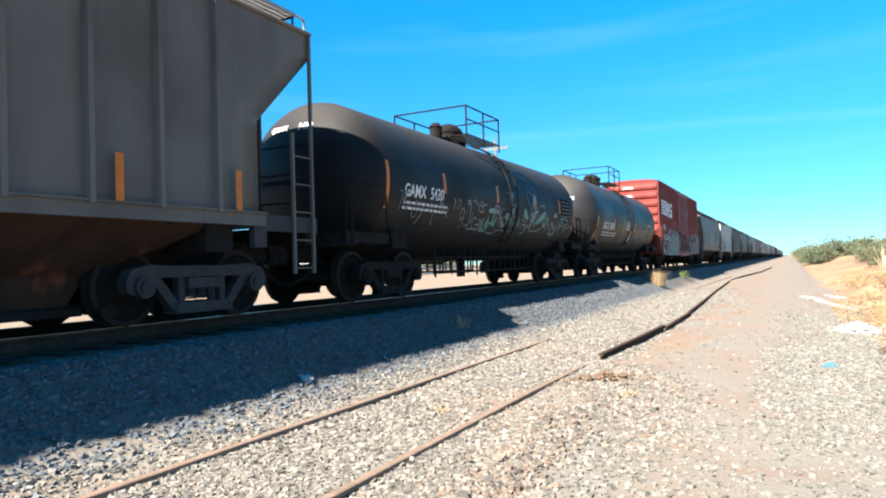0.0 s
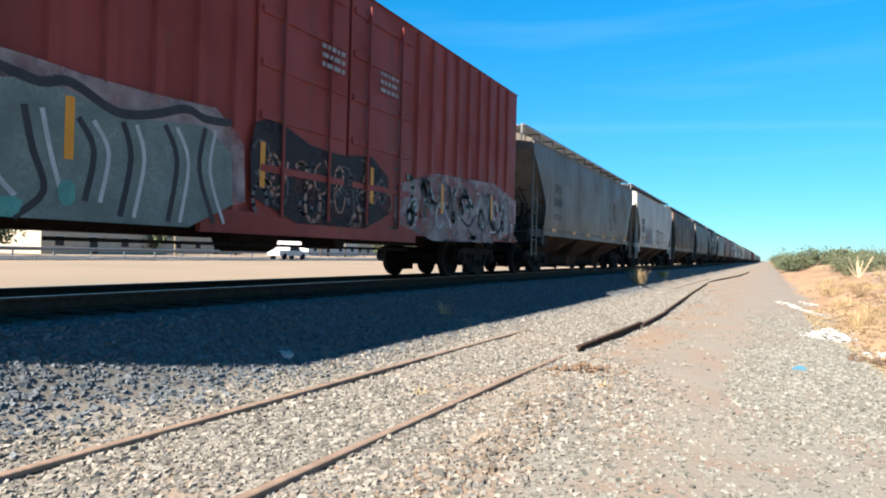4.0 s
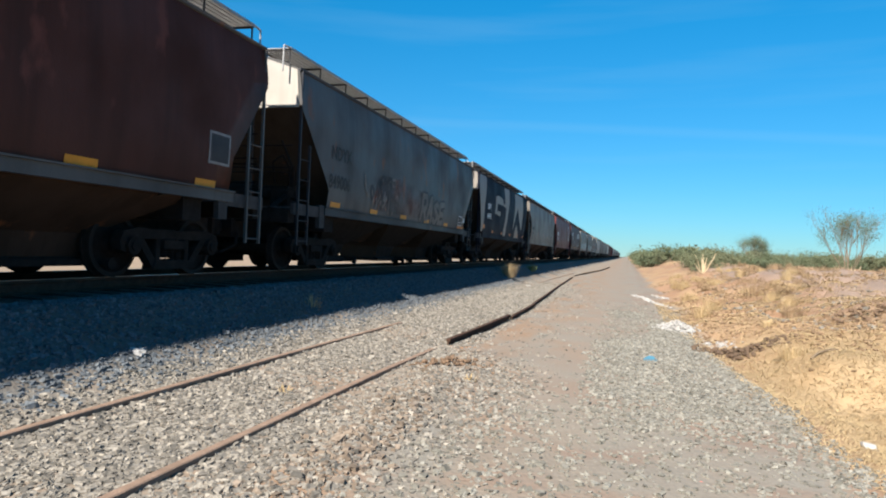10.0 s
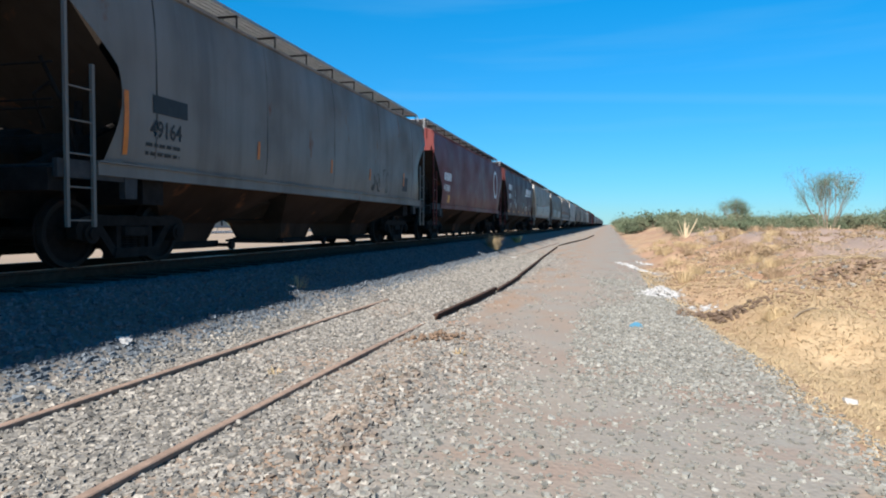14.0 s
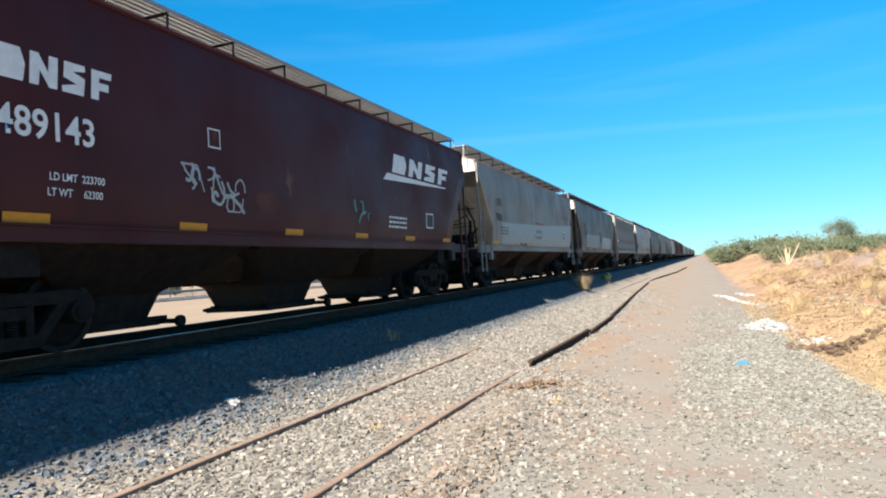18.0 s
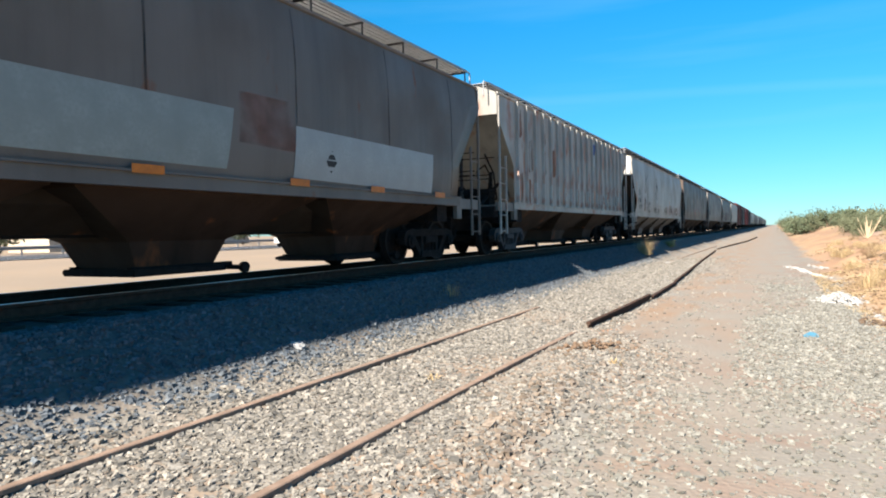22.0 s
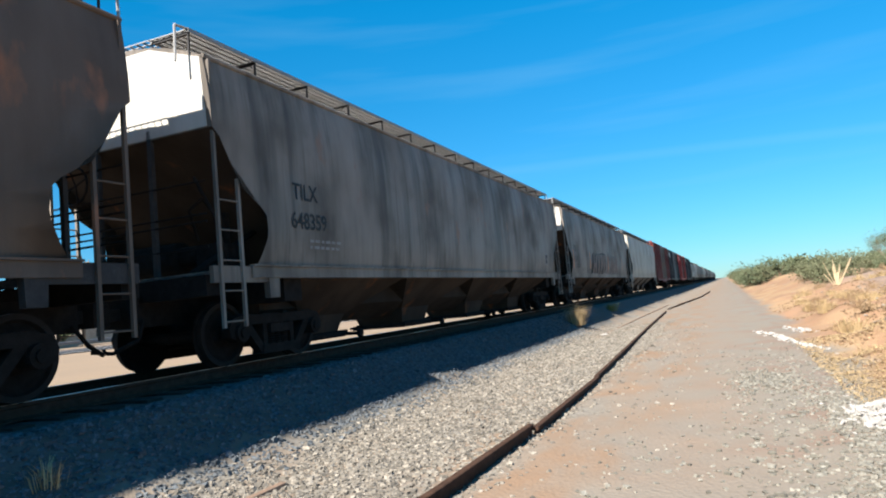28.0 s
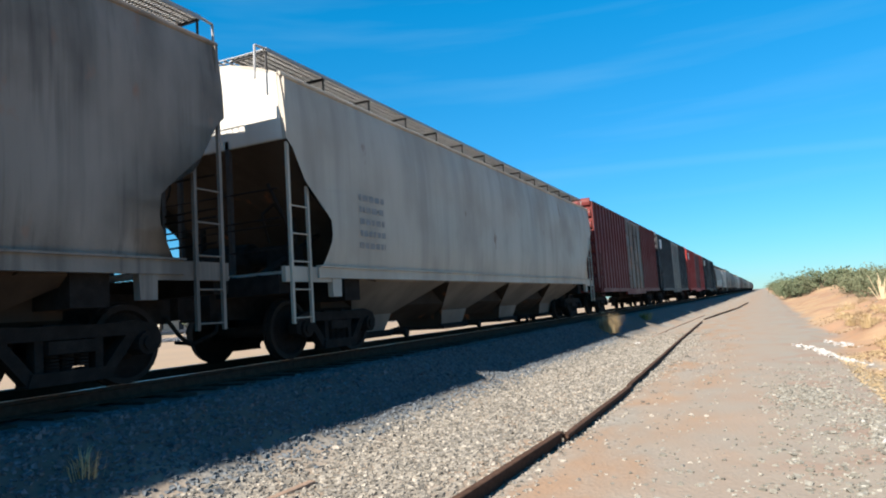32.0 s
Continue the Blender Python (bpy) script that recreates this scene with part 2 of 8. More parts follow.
    # darker, bluer gravel on the bed: the train's shadow put into the colour
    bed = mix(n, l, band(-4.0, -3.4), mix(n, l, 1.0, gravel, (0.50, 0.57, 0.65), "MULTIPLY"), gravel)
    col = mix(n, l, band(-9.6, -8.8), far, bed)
    col = mix(n, l, band(-1.4, 0.2), col, dirt)
    col = mix(n, l, band(2.4, 2.9), col, soil)
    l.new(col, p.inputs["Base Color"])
    p.inputs["Roughness"].default_value = 0.95
    p.inputs["Specular IOR Level"].default_value = 0.1
    clod = noise_node(n, l, co, 1.0, 7.0, (1.3, 0.5, 1.0))
    strip = n.new("ShaderNodeMapRange")
    strip.inputs[1].default_value, strip.inputs[2].default_value = 1.6, 0.3
    away = n.new("ShaderNodeMath")
    away.operation = "ABSOLUTE"
    shift = n.new("ShaderNodeMath")
    shift.inputs[1].default_value = 0.9
    l.new(x, shift.inputs[0])
    l.new(shift.outputs[0], away.inputs[0])
    l.new(away.outputs[0], strip.inputs[0])
    both = n.new("ShaderNodeMath")
    both.operation = "MULTIPLY"
    l.new(strip.outputs[0], both.inputs[0])
    l.new(ramp(n, l, clod, 0.45, 0.62), both.inputs[1])
    col = mix(n, l, both.outputs[0], col, (0.225, 0.155, 0.105))
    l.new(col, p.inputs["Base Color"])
    h = mix(n, l, 0.5, vor.outputs["Distance"], noise_node(n, l, co, 30.0, 6.0))
    bump(n, l, p, h, 0.4, 0.03)
    return m


def island_material(name, a, b, rough=0.9, spec=0.2):
    """Loose pieces whose tint differs from piece to piece."""
    m, n, l, p = nodes_of(name)
    g = n.new("ShaderNodeNewGeometry")
    co = n.new("ShaderNodeTexCoord").outputs["Object"]
    col = mix(n, l, g.outputs["Random Per Island"], a, b)
    col = mix(n, l, ramp(n, l, noise_node(n, l, co, 40.0, 4.0), 0.4, 0.8), col, tuple(v * 0.7 for v in a))
    l.new(col, p.inputs["Base Color"])
    p.inputs["Roughness"].default_value = rough
    p.inputs["Specular IOR Level"].default_value = spec
    return m


M = {}
M["ground"] = ground_material()
M["stone"] = island_material("crushed_stone", (0.100, 0.092, 0.079), (0.325, 0.295, 0.248))
M["lane_stone"] = island_material("dusty_pebble", (0.130, 0.123, 0.102), (0.280, 0.268, 0.230))
# bed stones carry the blue-dark tone of the train's shadow
M["shade_stone"] = island_material("grease_darkened_stone", (0.070, 0.081, 0.091), (0.150, 0.165, 0.177))
M["walkway"] = plain("dull_walkway_grating", (0.30, 0.30, 0.295), 0.6, 0.1, 0.2, 10, 0.05)
M["chute_pale"] = car_paint("dusty_pale_chute", (0.17, 0.155, 0.135), 0.45, 0.15)
M["straw"] = island_material("dry_straw", (0.37, 0.268, 0.140), (0.49, 0.372, 0.215), 0.9, 0.1)
M["leaf"] = island_material("scrub_leaf", (0.080, 0.103, 0.058), (0.145, 0.165, 0.098), 0.9, 0.1)
M["twig"] = plain("grey_twig", (0.20, 0.15, 0.10), 0.9)
M["rail_rust"] = plain("rusty_rail", (0.062, 0.036, 0.025), 0.9, 0.0, 0.35, 12, spec=0.1)
M["rail_dust"] = plain("dusty_old_rail", (0.235, 0.165, 0.122), 0.95, 0.0, 0.25, 9, spec=0.1)
M["rail_top"] = plain("worn_rail_head", (0.35, 0.33, 0.31), 0.3, 0.9, 0.15, 14, 0.05)
M["sleeper"] = plain("old_timber_sleeper", (0.045, 0.034, 0.026), 0.95, 0.0, 0.35, 8)
M["under"] = plain("grimy_black_steel", (0.021, 0.018, 0.0163), 0.9, 0.0, 0.4, 7, spec=0.08)
M["truck_grey"] = plain("greasy_grey_cast_steel", (0.042, 0.040, 0.040), 0.8, 0.0, 0.35, 7)
M["wheel"] = plain("brown_wheel_steel", (0.019, 0.016, 0.0145), 0.9, 0.0, 0.35, 9, spec=0.06)
M["tread"] = plain("polished_wheel_tread", (0.024, 0.020, 0.018), 0.7, 0.0, 0.2, 12, 0.03, 0.12)
M["chute"] = car_paint("dusty_brown_chute", (0.050, 0.032, 0.0235), 0.5, 0.25, rough=0.85, spec=0.04)
M["chute_grey"] = car_paint("dusty_grey_chute", (0.060, 0.045, 0.035), 0.5, 0.25, rough=0.8, spec=0.08)
# rusty brown sheet, with the deep shade of the recesses put into its colour
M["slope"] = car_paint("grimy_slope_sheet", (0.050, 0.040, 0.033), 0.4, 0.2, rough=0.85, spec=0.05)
M["galv"] = plain("galvanised_grating", (0.266, 0.266, 0.266), 0.5, 0.6, 0.2, 10, 0.05)
M["black_text"] = plain("black_stencil_paint", (0.02, 0.02, 0.02), 0.6, 0.0, 0.3, 8, 0)
M["white_text"] = plain("white_stencil_paint", (0.72, 0.72, 0.70), 0.6, 0.0, 0.15, 8, 0)
M["yellow"] = plain("yellow_reflective_strip", (0.58, 0.235, 0.015), 0.45, 0.0, 0.15, 8, 0)
M["orange"] = plain("orange_reflective_strip", (0.55, 0.15, 0.012), 0.45, 0.0, 0.2, 8, 0)
M["litter_white"] = plain("white_plaster_rubble", (0.37, 0.355, 0.33), 0.9, 0.0, 0.2, 9)
M["litter_blue"] = plain("pale_blue_plastic", (0.075, 0.20, 0.27), 0.4, 0.0, 0.2, 9, 0.1)
M["litter_red"] = plain("faded_red_plastic", (0.72, 0.16, 0.10), 0.5, 0.0, 0.2, 9, 0.1)
M["asphalt"] = plain("asphalt", (0.044, 0.044, 0.046), 0.9, 0.0, 0.25, 2)
M["white_wall"] = plain("limewashed_wall", (0.533, 0.518, 0.488), 0.9, 0.0, 0.12, 1.5)
M["beige_wall"] = plain("beige_plaster_wall", (0.429, 0.355, 0.266), 0.9, 0.0, 0.15, 1.2)
M["roof"] = plain("rusty_sheet_roof", (0.30, 0.20, 0.15), 0.7, 0.2, 0.3, 2)
M["dark_glass"] = plain("dark_window_glass", (0.03, 0.035, 0.04), 0.1, 0.0, 0.1, 2, 0)
M["wood_pole"] = plain("weathered_pole_wood", (0.22, 0.17, 0.12), 0.9)

# ---- small building helpers ----


def part(name, bm, material, parent, label="", smooth=False):
    me = bpy.data.meshes.new(name)
    bmesh.ops.recalc_face_normals(bm, faces=bm.faces)
    if smooth:
        for f in bm.faces:
            f.smooth = True
    bm.to_mesh(me)
    bm.free()
    for m in (material if isinstance(material, (list, tuple)) else (material,)):
        me.materials.append(m)
    ob = new(name, me)
    ob.parent = parent
    if label:
        ob["label"] = label
    return ob


def share(ob, parent, m):
    """Another object on the mesh of ob."""
    o = new(ob.name.split(".")[0], ob.data)
    o.parent = parent
    o.matrix_basis = m
    if "label" in ob:
        o["label"] = ob["label"]
    return o


def box(bm, x0, x1, y0, y1, z0, z1):
    v = [bm.verts.new(p) for p in ((x0, y0, z0), (x1, y0, z0), (x1, y1, z0), (x0, y1, z0), (x0, y0, z1), (x1, y0, z1), (x1, y1, z1), (x0, y1, z1))]
    return [bm.faces.new([v[i] for i in q]) for q in ((0, 3, 2, 1), (4, 5, 6, 7), (0, 1, 5, 4), (1, 2, 6, 5), (2, 3, 7, 6), (3, 0, 4, 7))]


def tube(bm, p0, p1, r0, r1=None, seg=8, caps=True):
    p0, p1 = Vector(p0), Vector(p1)
    r1 = r0 if r1 is None else r1
    q = (p1 - p0).to_track_quat("Z", "Y")
    a, b = [], []
    for k in range(seg):
        d = q @ Vector((math.cos(2 * math.pi * k / seg), math.sin(2 * math.pi * k / seg), 0))
        a.append(bm.verts.new(p0 + d * r0))
        b.append(bm.verts.new(p1 + d * r1))
    for k in range(seg):
        bm.faces.new((a[k], a[(k + 1) % seg], b[(k + 1) % seg], b[k]))
    if caps:
        bm.faces.new(a[::-1])
        bm.faces.new(b)


def pipe(bm, pts, r, seg=6):
    for a, b in zip(pts, pts[1:]):
        tube(bm, a, b, r, seg=seg)


def prism(bm, outline, axis, a, b):
    """A flat outline, in the two other axes, drawn out along one axis from a to b."""
    def at(u, v, w):
        return (w, u, v) if axis == "x" else (u, w, v) if axis == "y" else (u, v, w)
    lo = [bm.verts.new(at(u, v, a)) for u, v in outline]
    hi = [bm.verts.new(at(u, v, b)) for u, v in outline]
    k = len(outline)
    bm.faces.new(lo[::-1])
    bm.faces.new(hi)
    for i in range(k):
        bm.faces.new((lo[i], lo[(i + 1) % k], hi[(i + 1) % k], hi[i]))


def lathe_x(bm, prof, seg=24):
    """Rings of (x, radius) about the x axis."""
    rings = [[bm.verts.new((x, r * math.cos(2 * math.pi * k / seg), r * math.sin(2 * math.pi * k / seg))) for k in range(seg)] for x, r in prof]
    faces = []
    for a, b in zip(rings, rings[1:]):
        faces.append([bm.faces.new((a[k], a[(k + 1) % seg], b[(k + 1) % seg], b[k])) for k in range(seg)])
    return rings, faces


def mesh_from(name, verts, faces, material, parent=None):
    me = bpy.data.meshes.new(name)
    me.from_pydata(verts, [], faces)
    me.materials.append(material)
    me.update()
    ob = new(name, me)
    ob.parent = parent
    return ob


def big_mesh(name, verts, tris, material, flat=False):
    """A mesh of very many triangles from arrays."""
    me = bpy.data.meshes.new(name)
    nv, nf = len(verts), len(tris)
    me.vertices.add(nv)
    me.vertices.foreach_set("co", np.asarray(verts, np.float32).ravel())
    me.loops.add(nf * 3)
    me.loops.foreach_set("vertex_index", np.asarray(tris, np.int32).ravel())
    me.polygons.add(nf)
    me.polygons.foreach_set("loop_start", np.arange(0, nf * 3, 3, dtype=np.int32))
    me.materials.append(material)
    me.update(calc_edges=True)
    me.validate()
    if flat:
        me.shade_flat()
    return new(name, me)


# ---- the lie of the land ----
RAIL_Z, TRACK_X = 0.9, -7.75
rng = np.random.default_rng(5)
LATT = rng.random((256, 256))


def vnoise(x, y):
    xi, yi = np.floor(x).astype(int), np.floor(y).astype(int)
    fx, fy = x - xi, y - yi
    fx, fy = fx * fx * (3 - 2 * fx), fy * fy * (3 - 2 * fy)
    g = lambda a, b: LATT[a % 256, b % 256]
    return (g(xi, yi) * (1 - fx) + g(xi + 1, yi) * fx) * (1 - fy) + (g(xi, yi + 1) * (1 - fx) + g(xi + 1, yi + 1) * fx) * fy


def smooth01(a, b, x):
    t = np.clip((x - a) / (b - a), 0, 1)
    return t * t * (3 - 2 * t)


def height(x, y):
    """Ground height: track bed, flat strip with the old siding, lane, bank of soil."""
    x, y = np.asarray(x, float), np.asarray(y, float)
    bed = np.interp(x, [-14, -10.6, -9.7, -5.95, -5.0, -4.5], [0.2, 0.25, 0.70, 0.70, 0.12, 0.0])
    z = np.where(x < -4.5, bed, 0.0)
    z += 0.03 * (vnoise(x * 1.1 + 40, y * 1.1) - 0.5) + 0.016 * (vnoise(x * 5, y * 5 + 90) - 0.5)
    edge = np.interp(y, [0, 5, 11, 17, 45, 3000], [1.6, 1.45, 1.05, 0.7, 0.7, 0.7])
    d = x - edge - 0.5 * (vnoise(x * 0, y * 0.5 + 11) - 0.5)
    rise = smooth01(0.4, 7.5, d) * (0.75 + 0.45 * vnoise(x * 0.16, y * 0.13 + 7)) - 0.10 * smooth01(0, 0.8, d) * (1 - smooth01(0.8, 2.2, d))
    rough = smooth01(0.2, 1.6, d) * (0.45 * smooth01(2.5, 5, d) * (vnoise(x * 0.45 + 13, y * 0.4 + 2) - 0.45) + 0.46 * (vnoise(x * 0.7 + 3, y * 0.7) - 0.5) + 0.15 * (vnoise(x * 1.7, y * 1.7 + 5) - 0.5) + 0.05 * (vnoise(x * 4.1 + 9, y * 4.1) - 0.5))
    mound = (0.055 + 0.05 * vnoise(x * 2.2, y * 1.6 + 31)) * np.exp(-((x + 1.9) / 0.36) ** 2) * smooth01(2.0, 5.5, y) * (1 - smooth01(8.6, 10, y))
    return z + np.where(d > 0, rise + rough, 0) + mound


def axis_steps(spans):
    out = []
    for a, b, st in spans:
        out += list(np.arange(a, b, st))
    return np.array(out + [spans[-1][1]])


def ground():
    xs = axis_steps([(-3000, -400, 260), (-400, -60, 34), (-60, -14, 4), (-14, -6.2, 0.45), (-6.2, 4.5, 0.12), (4.5, 14, 0.4), (14, 60, 3), (60, 400, 40), (400, 3000, 260)])
    ys = axis_steps([(-400, -30, 40), (-30, 0, 2), (0, 22, 0.14), (22, 50, 0.5), (50, 140, 2.5), (140, 600, 30), (600, 4200, 300)])
    gx, gy = np.meshgrid(xs, ys)
    gz = height(gx, gy)
    v = np.stack([gx, gy, gz], -1).reshape(-1, 3)
    nx, ny = len(xs), len(ys)
    i = (np.arange(ny - 1)[:, None] * nx + np.arange(nx - 1)[None]).ravel()
    tris = np.concatenate([np.stack([i, i + 1, i + nx + 1], 1), np.stack([i, i + nx + 1, i + nx], 1)])
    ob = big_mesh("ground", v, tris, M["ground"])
    tagged(ob, "dry stony trackside ground with gravel, pale dirt and orange soil", "ground", kind="structure")
    for f in ob.data.polygons:
        f.use_smooth = True


ground()


def rail_profile(w=1.0):
    return [(-0.07, 0), (0.07, 0), (0.07, 0.012), (0.012, 0.03), (0.012, 0.125), (0.036, 0.135), (0.036, 0.165), (0.028, 0.172), (-0.028, 0.172), (-0.036, 0.165), (-0.036, 0.135), (-0.012, 0.125), (-0.012, 0.03), (-0.07, 0.012)]


def main_track():
    base = tagged(new("railway_track"), "main line railway track on a raised bed of grey ballast", "railway track", kind="structure")
    for x in (-0.75, 0.75):
        bm = bmesh.new()
        prism(bm, [(TRACK_X + x + a, RAIL_Z - 0.172 + b) for a, b in rail_profile()], "y", -60, 900)
        part("rail", bm, M["rail_rust"], base)
        bm = bmesh.new()
        box(bm, TRACK_X + x - 0.027, TRACK_X + x + 0.027, -60, 900, RAIL_Z - 0.001, RAIL_Z + 0.003)
        part("rail_head", bm, M["rail_top"], base, "bright worn rail head")
    bm = bmesh.new()
    box(bm, -1.28, 1.28, -0.11, 0.11, -0.15, 0)
    first = part("sleeper", bm, M["sleeper"], base)
    first.matrix_basis = pose(TRACK_X, -3, RAIL_Z - 0.172)
    for k in range(1, 190):
        share(first, base, pose(TRACK_X + random.uniform(-0.03, 0.03), -3 + 0.52 * k, RAIL_Z - 0.172, 0, 0, random.uniform(-1, 1)))


main_track()


def rail_run(name, label, pts, mat):
    """A bent rail along points (x, y, foot height): its head, and its web and foot."""
    top = tagged(new(name), label, "rail", "rails of the old siding")
    for piece, prof in (("rail_head", [(-0.036, 0.135), (0.036, 0.135), (0.036, 0.165), (0.028, 0.172), (-0.028, 0.172), (-0.036, 0.165)]),
                        ("rail_web", [(-0.07, 0), (0.07, 0), (0.07, 0.012), (0.012, 0.03), (0.012, 0.134), (-0.012, 0.134), (-0.012, 0.03), (-0.07, 0.012)])):
        k = len(prof)
        vs = [(x + a, y, z + b) for x, y, z in pts for a, b in prof]
        fs = [(j * k + i, j * k + (i + 1) % k, (j + 1) * k + (i + 1) % k, (j + 1) * k + i) for j in range(len(pts) - 1) for i in range(k)]
        fs += [tuple(range(k))[::-1], tuple(range((len(pts) - 1) * k, len(pts) * k))]
        mesh_from(piece, vs, fs, mat, top)
    return top


rail_run("siding_rail", "old rusty rail sunk in the gravel up to its head", [(-4.2, -12, -0.114), (-4.2, 2, -0.114), (-4.2, 8, -0.120), (-4.19, 12.4, -0.14)], M["rail_dust"])
rail_run("siding_rail", "old dusty rail almost buried in gravel", [(-2.66, -12, -0.118), (-2.68, 0, -0.118), (-2.70, 3.5, -0.120), (-2.70, 7, -0.124), (-2.69, 9.6, -0.15)], M["rail_dust"])
rail_run("siding_rail", "bent rusty rail lying loose and raised above the gravel", [(-2.62, 10.1, -0.08), (-2.48, 12.2, -0.05), (-2.40, 14.4, -0.04)], M["rail_rust"])
rail_run("siding_rail", "bent rusty rail lying loose beside the lane", [(-2.36, 14.42, -0.08), (-2.38, 18.4, -0.07), (-2.42, 18.5, -0.07), (-2.52, 21.5, -0.07), (-2.85, 30, -0.09), (-3.27, 43.5, -0.1)], M["rail_rust"])
rail_run("siding_rail", "bent rusty rail end running back towards the lane", [(-3.4, 46.5, -0.11), (-3.05, 53, -0.07), (-2.35, 66, -0.06), (-2.0, 89, -0.06)], M["rail_rust"])
rail_run("siding_rail", "thin line of buried rusty rail in the gravel", [(-4.15, 30, -0.155), (-4.1, 40, -0.14), (-3.95, 54, -0.14)], M["rail_dust"])

# ---- rolling stock ----
WHEEL_R, BASE = 0.457, 0.89
SPINNING = {"wheelset": []}


def wheelset_mesh():
    bm = bmesh.new()
    for s in (-1, 1):
        prof = [(s * 0.70, 0.09), (s * 0.70, 0.16), (s * 0.735, 0.30), (s * 0.70, 0.385), (s * 0.70, 0.49), (s * 0.725, 0.485), (s * 0.735, WHEEL_R), (s * 0.825, WHEEL_R - 0.004), (s * 0.825, 0.39), (s * 0.79, 0.36), (s * 0.775, 0.18), (s * 0.83, 0.13), (s * 0.83, 0.0)]
        rings, faces = lathe_x(bm, prof, 28)
        for f in faces[6]:
            f.material_index = 1
        for f in faces[7]:
            f.material_index = 1
    lathe_x(bm, [(-1.08, 0.0), (-1.08, 0.08), (-0.85, 0.085), (0.85, 0.085), (1.08, 0.08), (1.08, 0.0)], 12)
    bmesh.ops.remove_doubles(bm, verts=bm.verts, dist=1e-5)
    me = bpy.data.meshes.new("wheelset")
    bmesh.ops.recalc_face_normals(bm, faces=bm.faces)
    bm.to_mesh(me)
    bm.free()
    me.materials.append(M["wheel"])
    me.materials.append(M["tread"])
    return me


WHEELSET = wheelset_mesh()


def side_frame_mesh():
    """Cast side frame: arched top chord, two pedestals, slanting legs and a spring seat."""
    bm = bmesh.new()
    a, b = 0.97, 1.13
    top = [(-1.12, 0.52), (-1.05, 0.66), (-0.80, 0.72), (-0.45, 0.70), (0.45, 0.70), (0.80, 0.72), (1.05, 0.66), (1.12, 0.52), (1.10, 0.40), (1.00, 0.36), (0.92, 0.56), (0.40, 0.56), (-0.40, 0.56), (-0.92, 0.56), (-1.00, 0.36), (-1.10, 0.40)]
    prism(bm, top, "x", a, b)
    for s in (-1, 1):
        leg = [(s * 0.82, 0.58), (s * 0.66, 0.58), (s * 0.36, 0.22), (s * 0.44, 0.13)]
        prism(bm, leg if s > 0 else leg[::-1], "x", a + 0.01, b - 0.01)
        post = [(s * 0.28, 0.24), (s * 0.37, 0.24), (s * 0.37, 0.58), (s * 0.28, 0.58)]
        prism(bm, post if s > 0 else post[::-1], "x", a + 0.015, b - 0.02)
        tube(bm, (a - 0.03, s * BASE, WHEEL_R), (b + 0.05, s * BASE, WHEEL_R), 0.13, seg=14)
        tube(bm, (b + 0.05, s * BASE, WHEEL_R), (b + 0.08, s * BASE, WHEEL_R), 0.075, seg=10)
    prism(bm, [(-0.46, 0.12), (0.46, 0.12), (0.42, 0.25), (-0.42, 0.25)], "x", a - 0.03, b + 0.03)
    for y in (-0.16, 0.0, 0.16):
        for z in np.arange(0.25, 0.42, 0.034):
            tube(bm, (1.05, y, z), (1.05, y, z + 0.02), 0.07, seg=10)
    box(bm, a - 0.05, b + 0.04, -0.27, 0.27, 0.42, 0.55)
    bmesh.ops.recalc_face_normals(bm, faces=bm.faces)
    me = bpy.data.meshes.new("side_frame")
    bm.to_mesh(me)
    bm.free()
    return me


SIDE = {}
for key in ("under", "truck_grey"):
    SIDE[key] = side_frame_mesh()
    SIDE[key].materials.append(M[key])


def add_truck(car, y, mat="under"):
    bm = bmesh.new()
    box(bm, -0.98, 0.98, -0.20, 0.20, 0.44, 0.72)
    tube(bm, (0, 0, 0.72), (0, 0, 0.80), 0.25, seg=14)
    for s in (-1, 1):
        tube(bm, (-0.9, s * 0.40, 0.33), (0.9, s * 0.40, 0.33), 0.05)
        for x in (-0.75, 0.75):
            box(bm, x - 0.06, x + 0.06, s * 0.41 - 0.02, s * 0.41 + 0.02, 0.30, 0.62)
    t = part("truck", bm, M["under"], car, "dark cast steel wheel truck")
    t.matrix_basis = pose(0, y, 0)
    bm = bmesh.new()
    box(bm, 1.135, 1.142, -0.02, 0.13, 0.455, 0.50)
    part("stencil", bm, M["white_text"], t, "small white stencilled mark")
    for r in (0, 180):
        o = new("side_frame", SIDE[mat])
        o.parent, o.matrix_basis = t, pose(0, 0, 0, 0, 0, r)
    for s in (-1, 1):
        o = new("wheelset", WHEELSET)
        o.parent, o.matrix_basis = t, pose(0, s * BASE, WHEEL_R)
        SPINNING["wheelset"].append((o, s))
    return t


def add_coupler(car, y, s):
    bm = bmesh.new()
    box(bm, -0.10, 0.10, min(y, y + s * 0.42), max(y, y + s * 0.42), 0.77, 0.93)
    k = y + s * 0.42
    prism(bm, [(-0.20, k), (0.16, k), (0.22, k + s * 0.22), (0.08, k + s * 0.28), (0.02, k + s * 0.12), (-0.20, k + s * 0.10)], "z", 0.70, 1.0)
    pipe(bm, [(0.35, y, 0.75), (0.42, y + s * 0.15, 0.50), (0.30, y + s * 0.45, 0.36), (0.12, y + s * 0.62, 0.40)], 0.028)
    part("coupler", bm, M["under"], car, "knuckle coupler with a hanging brake hose")


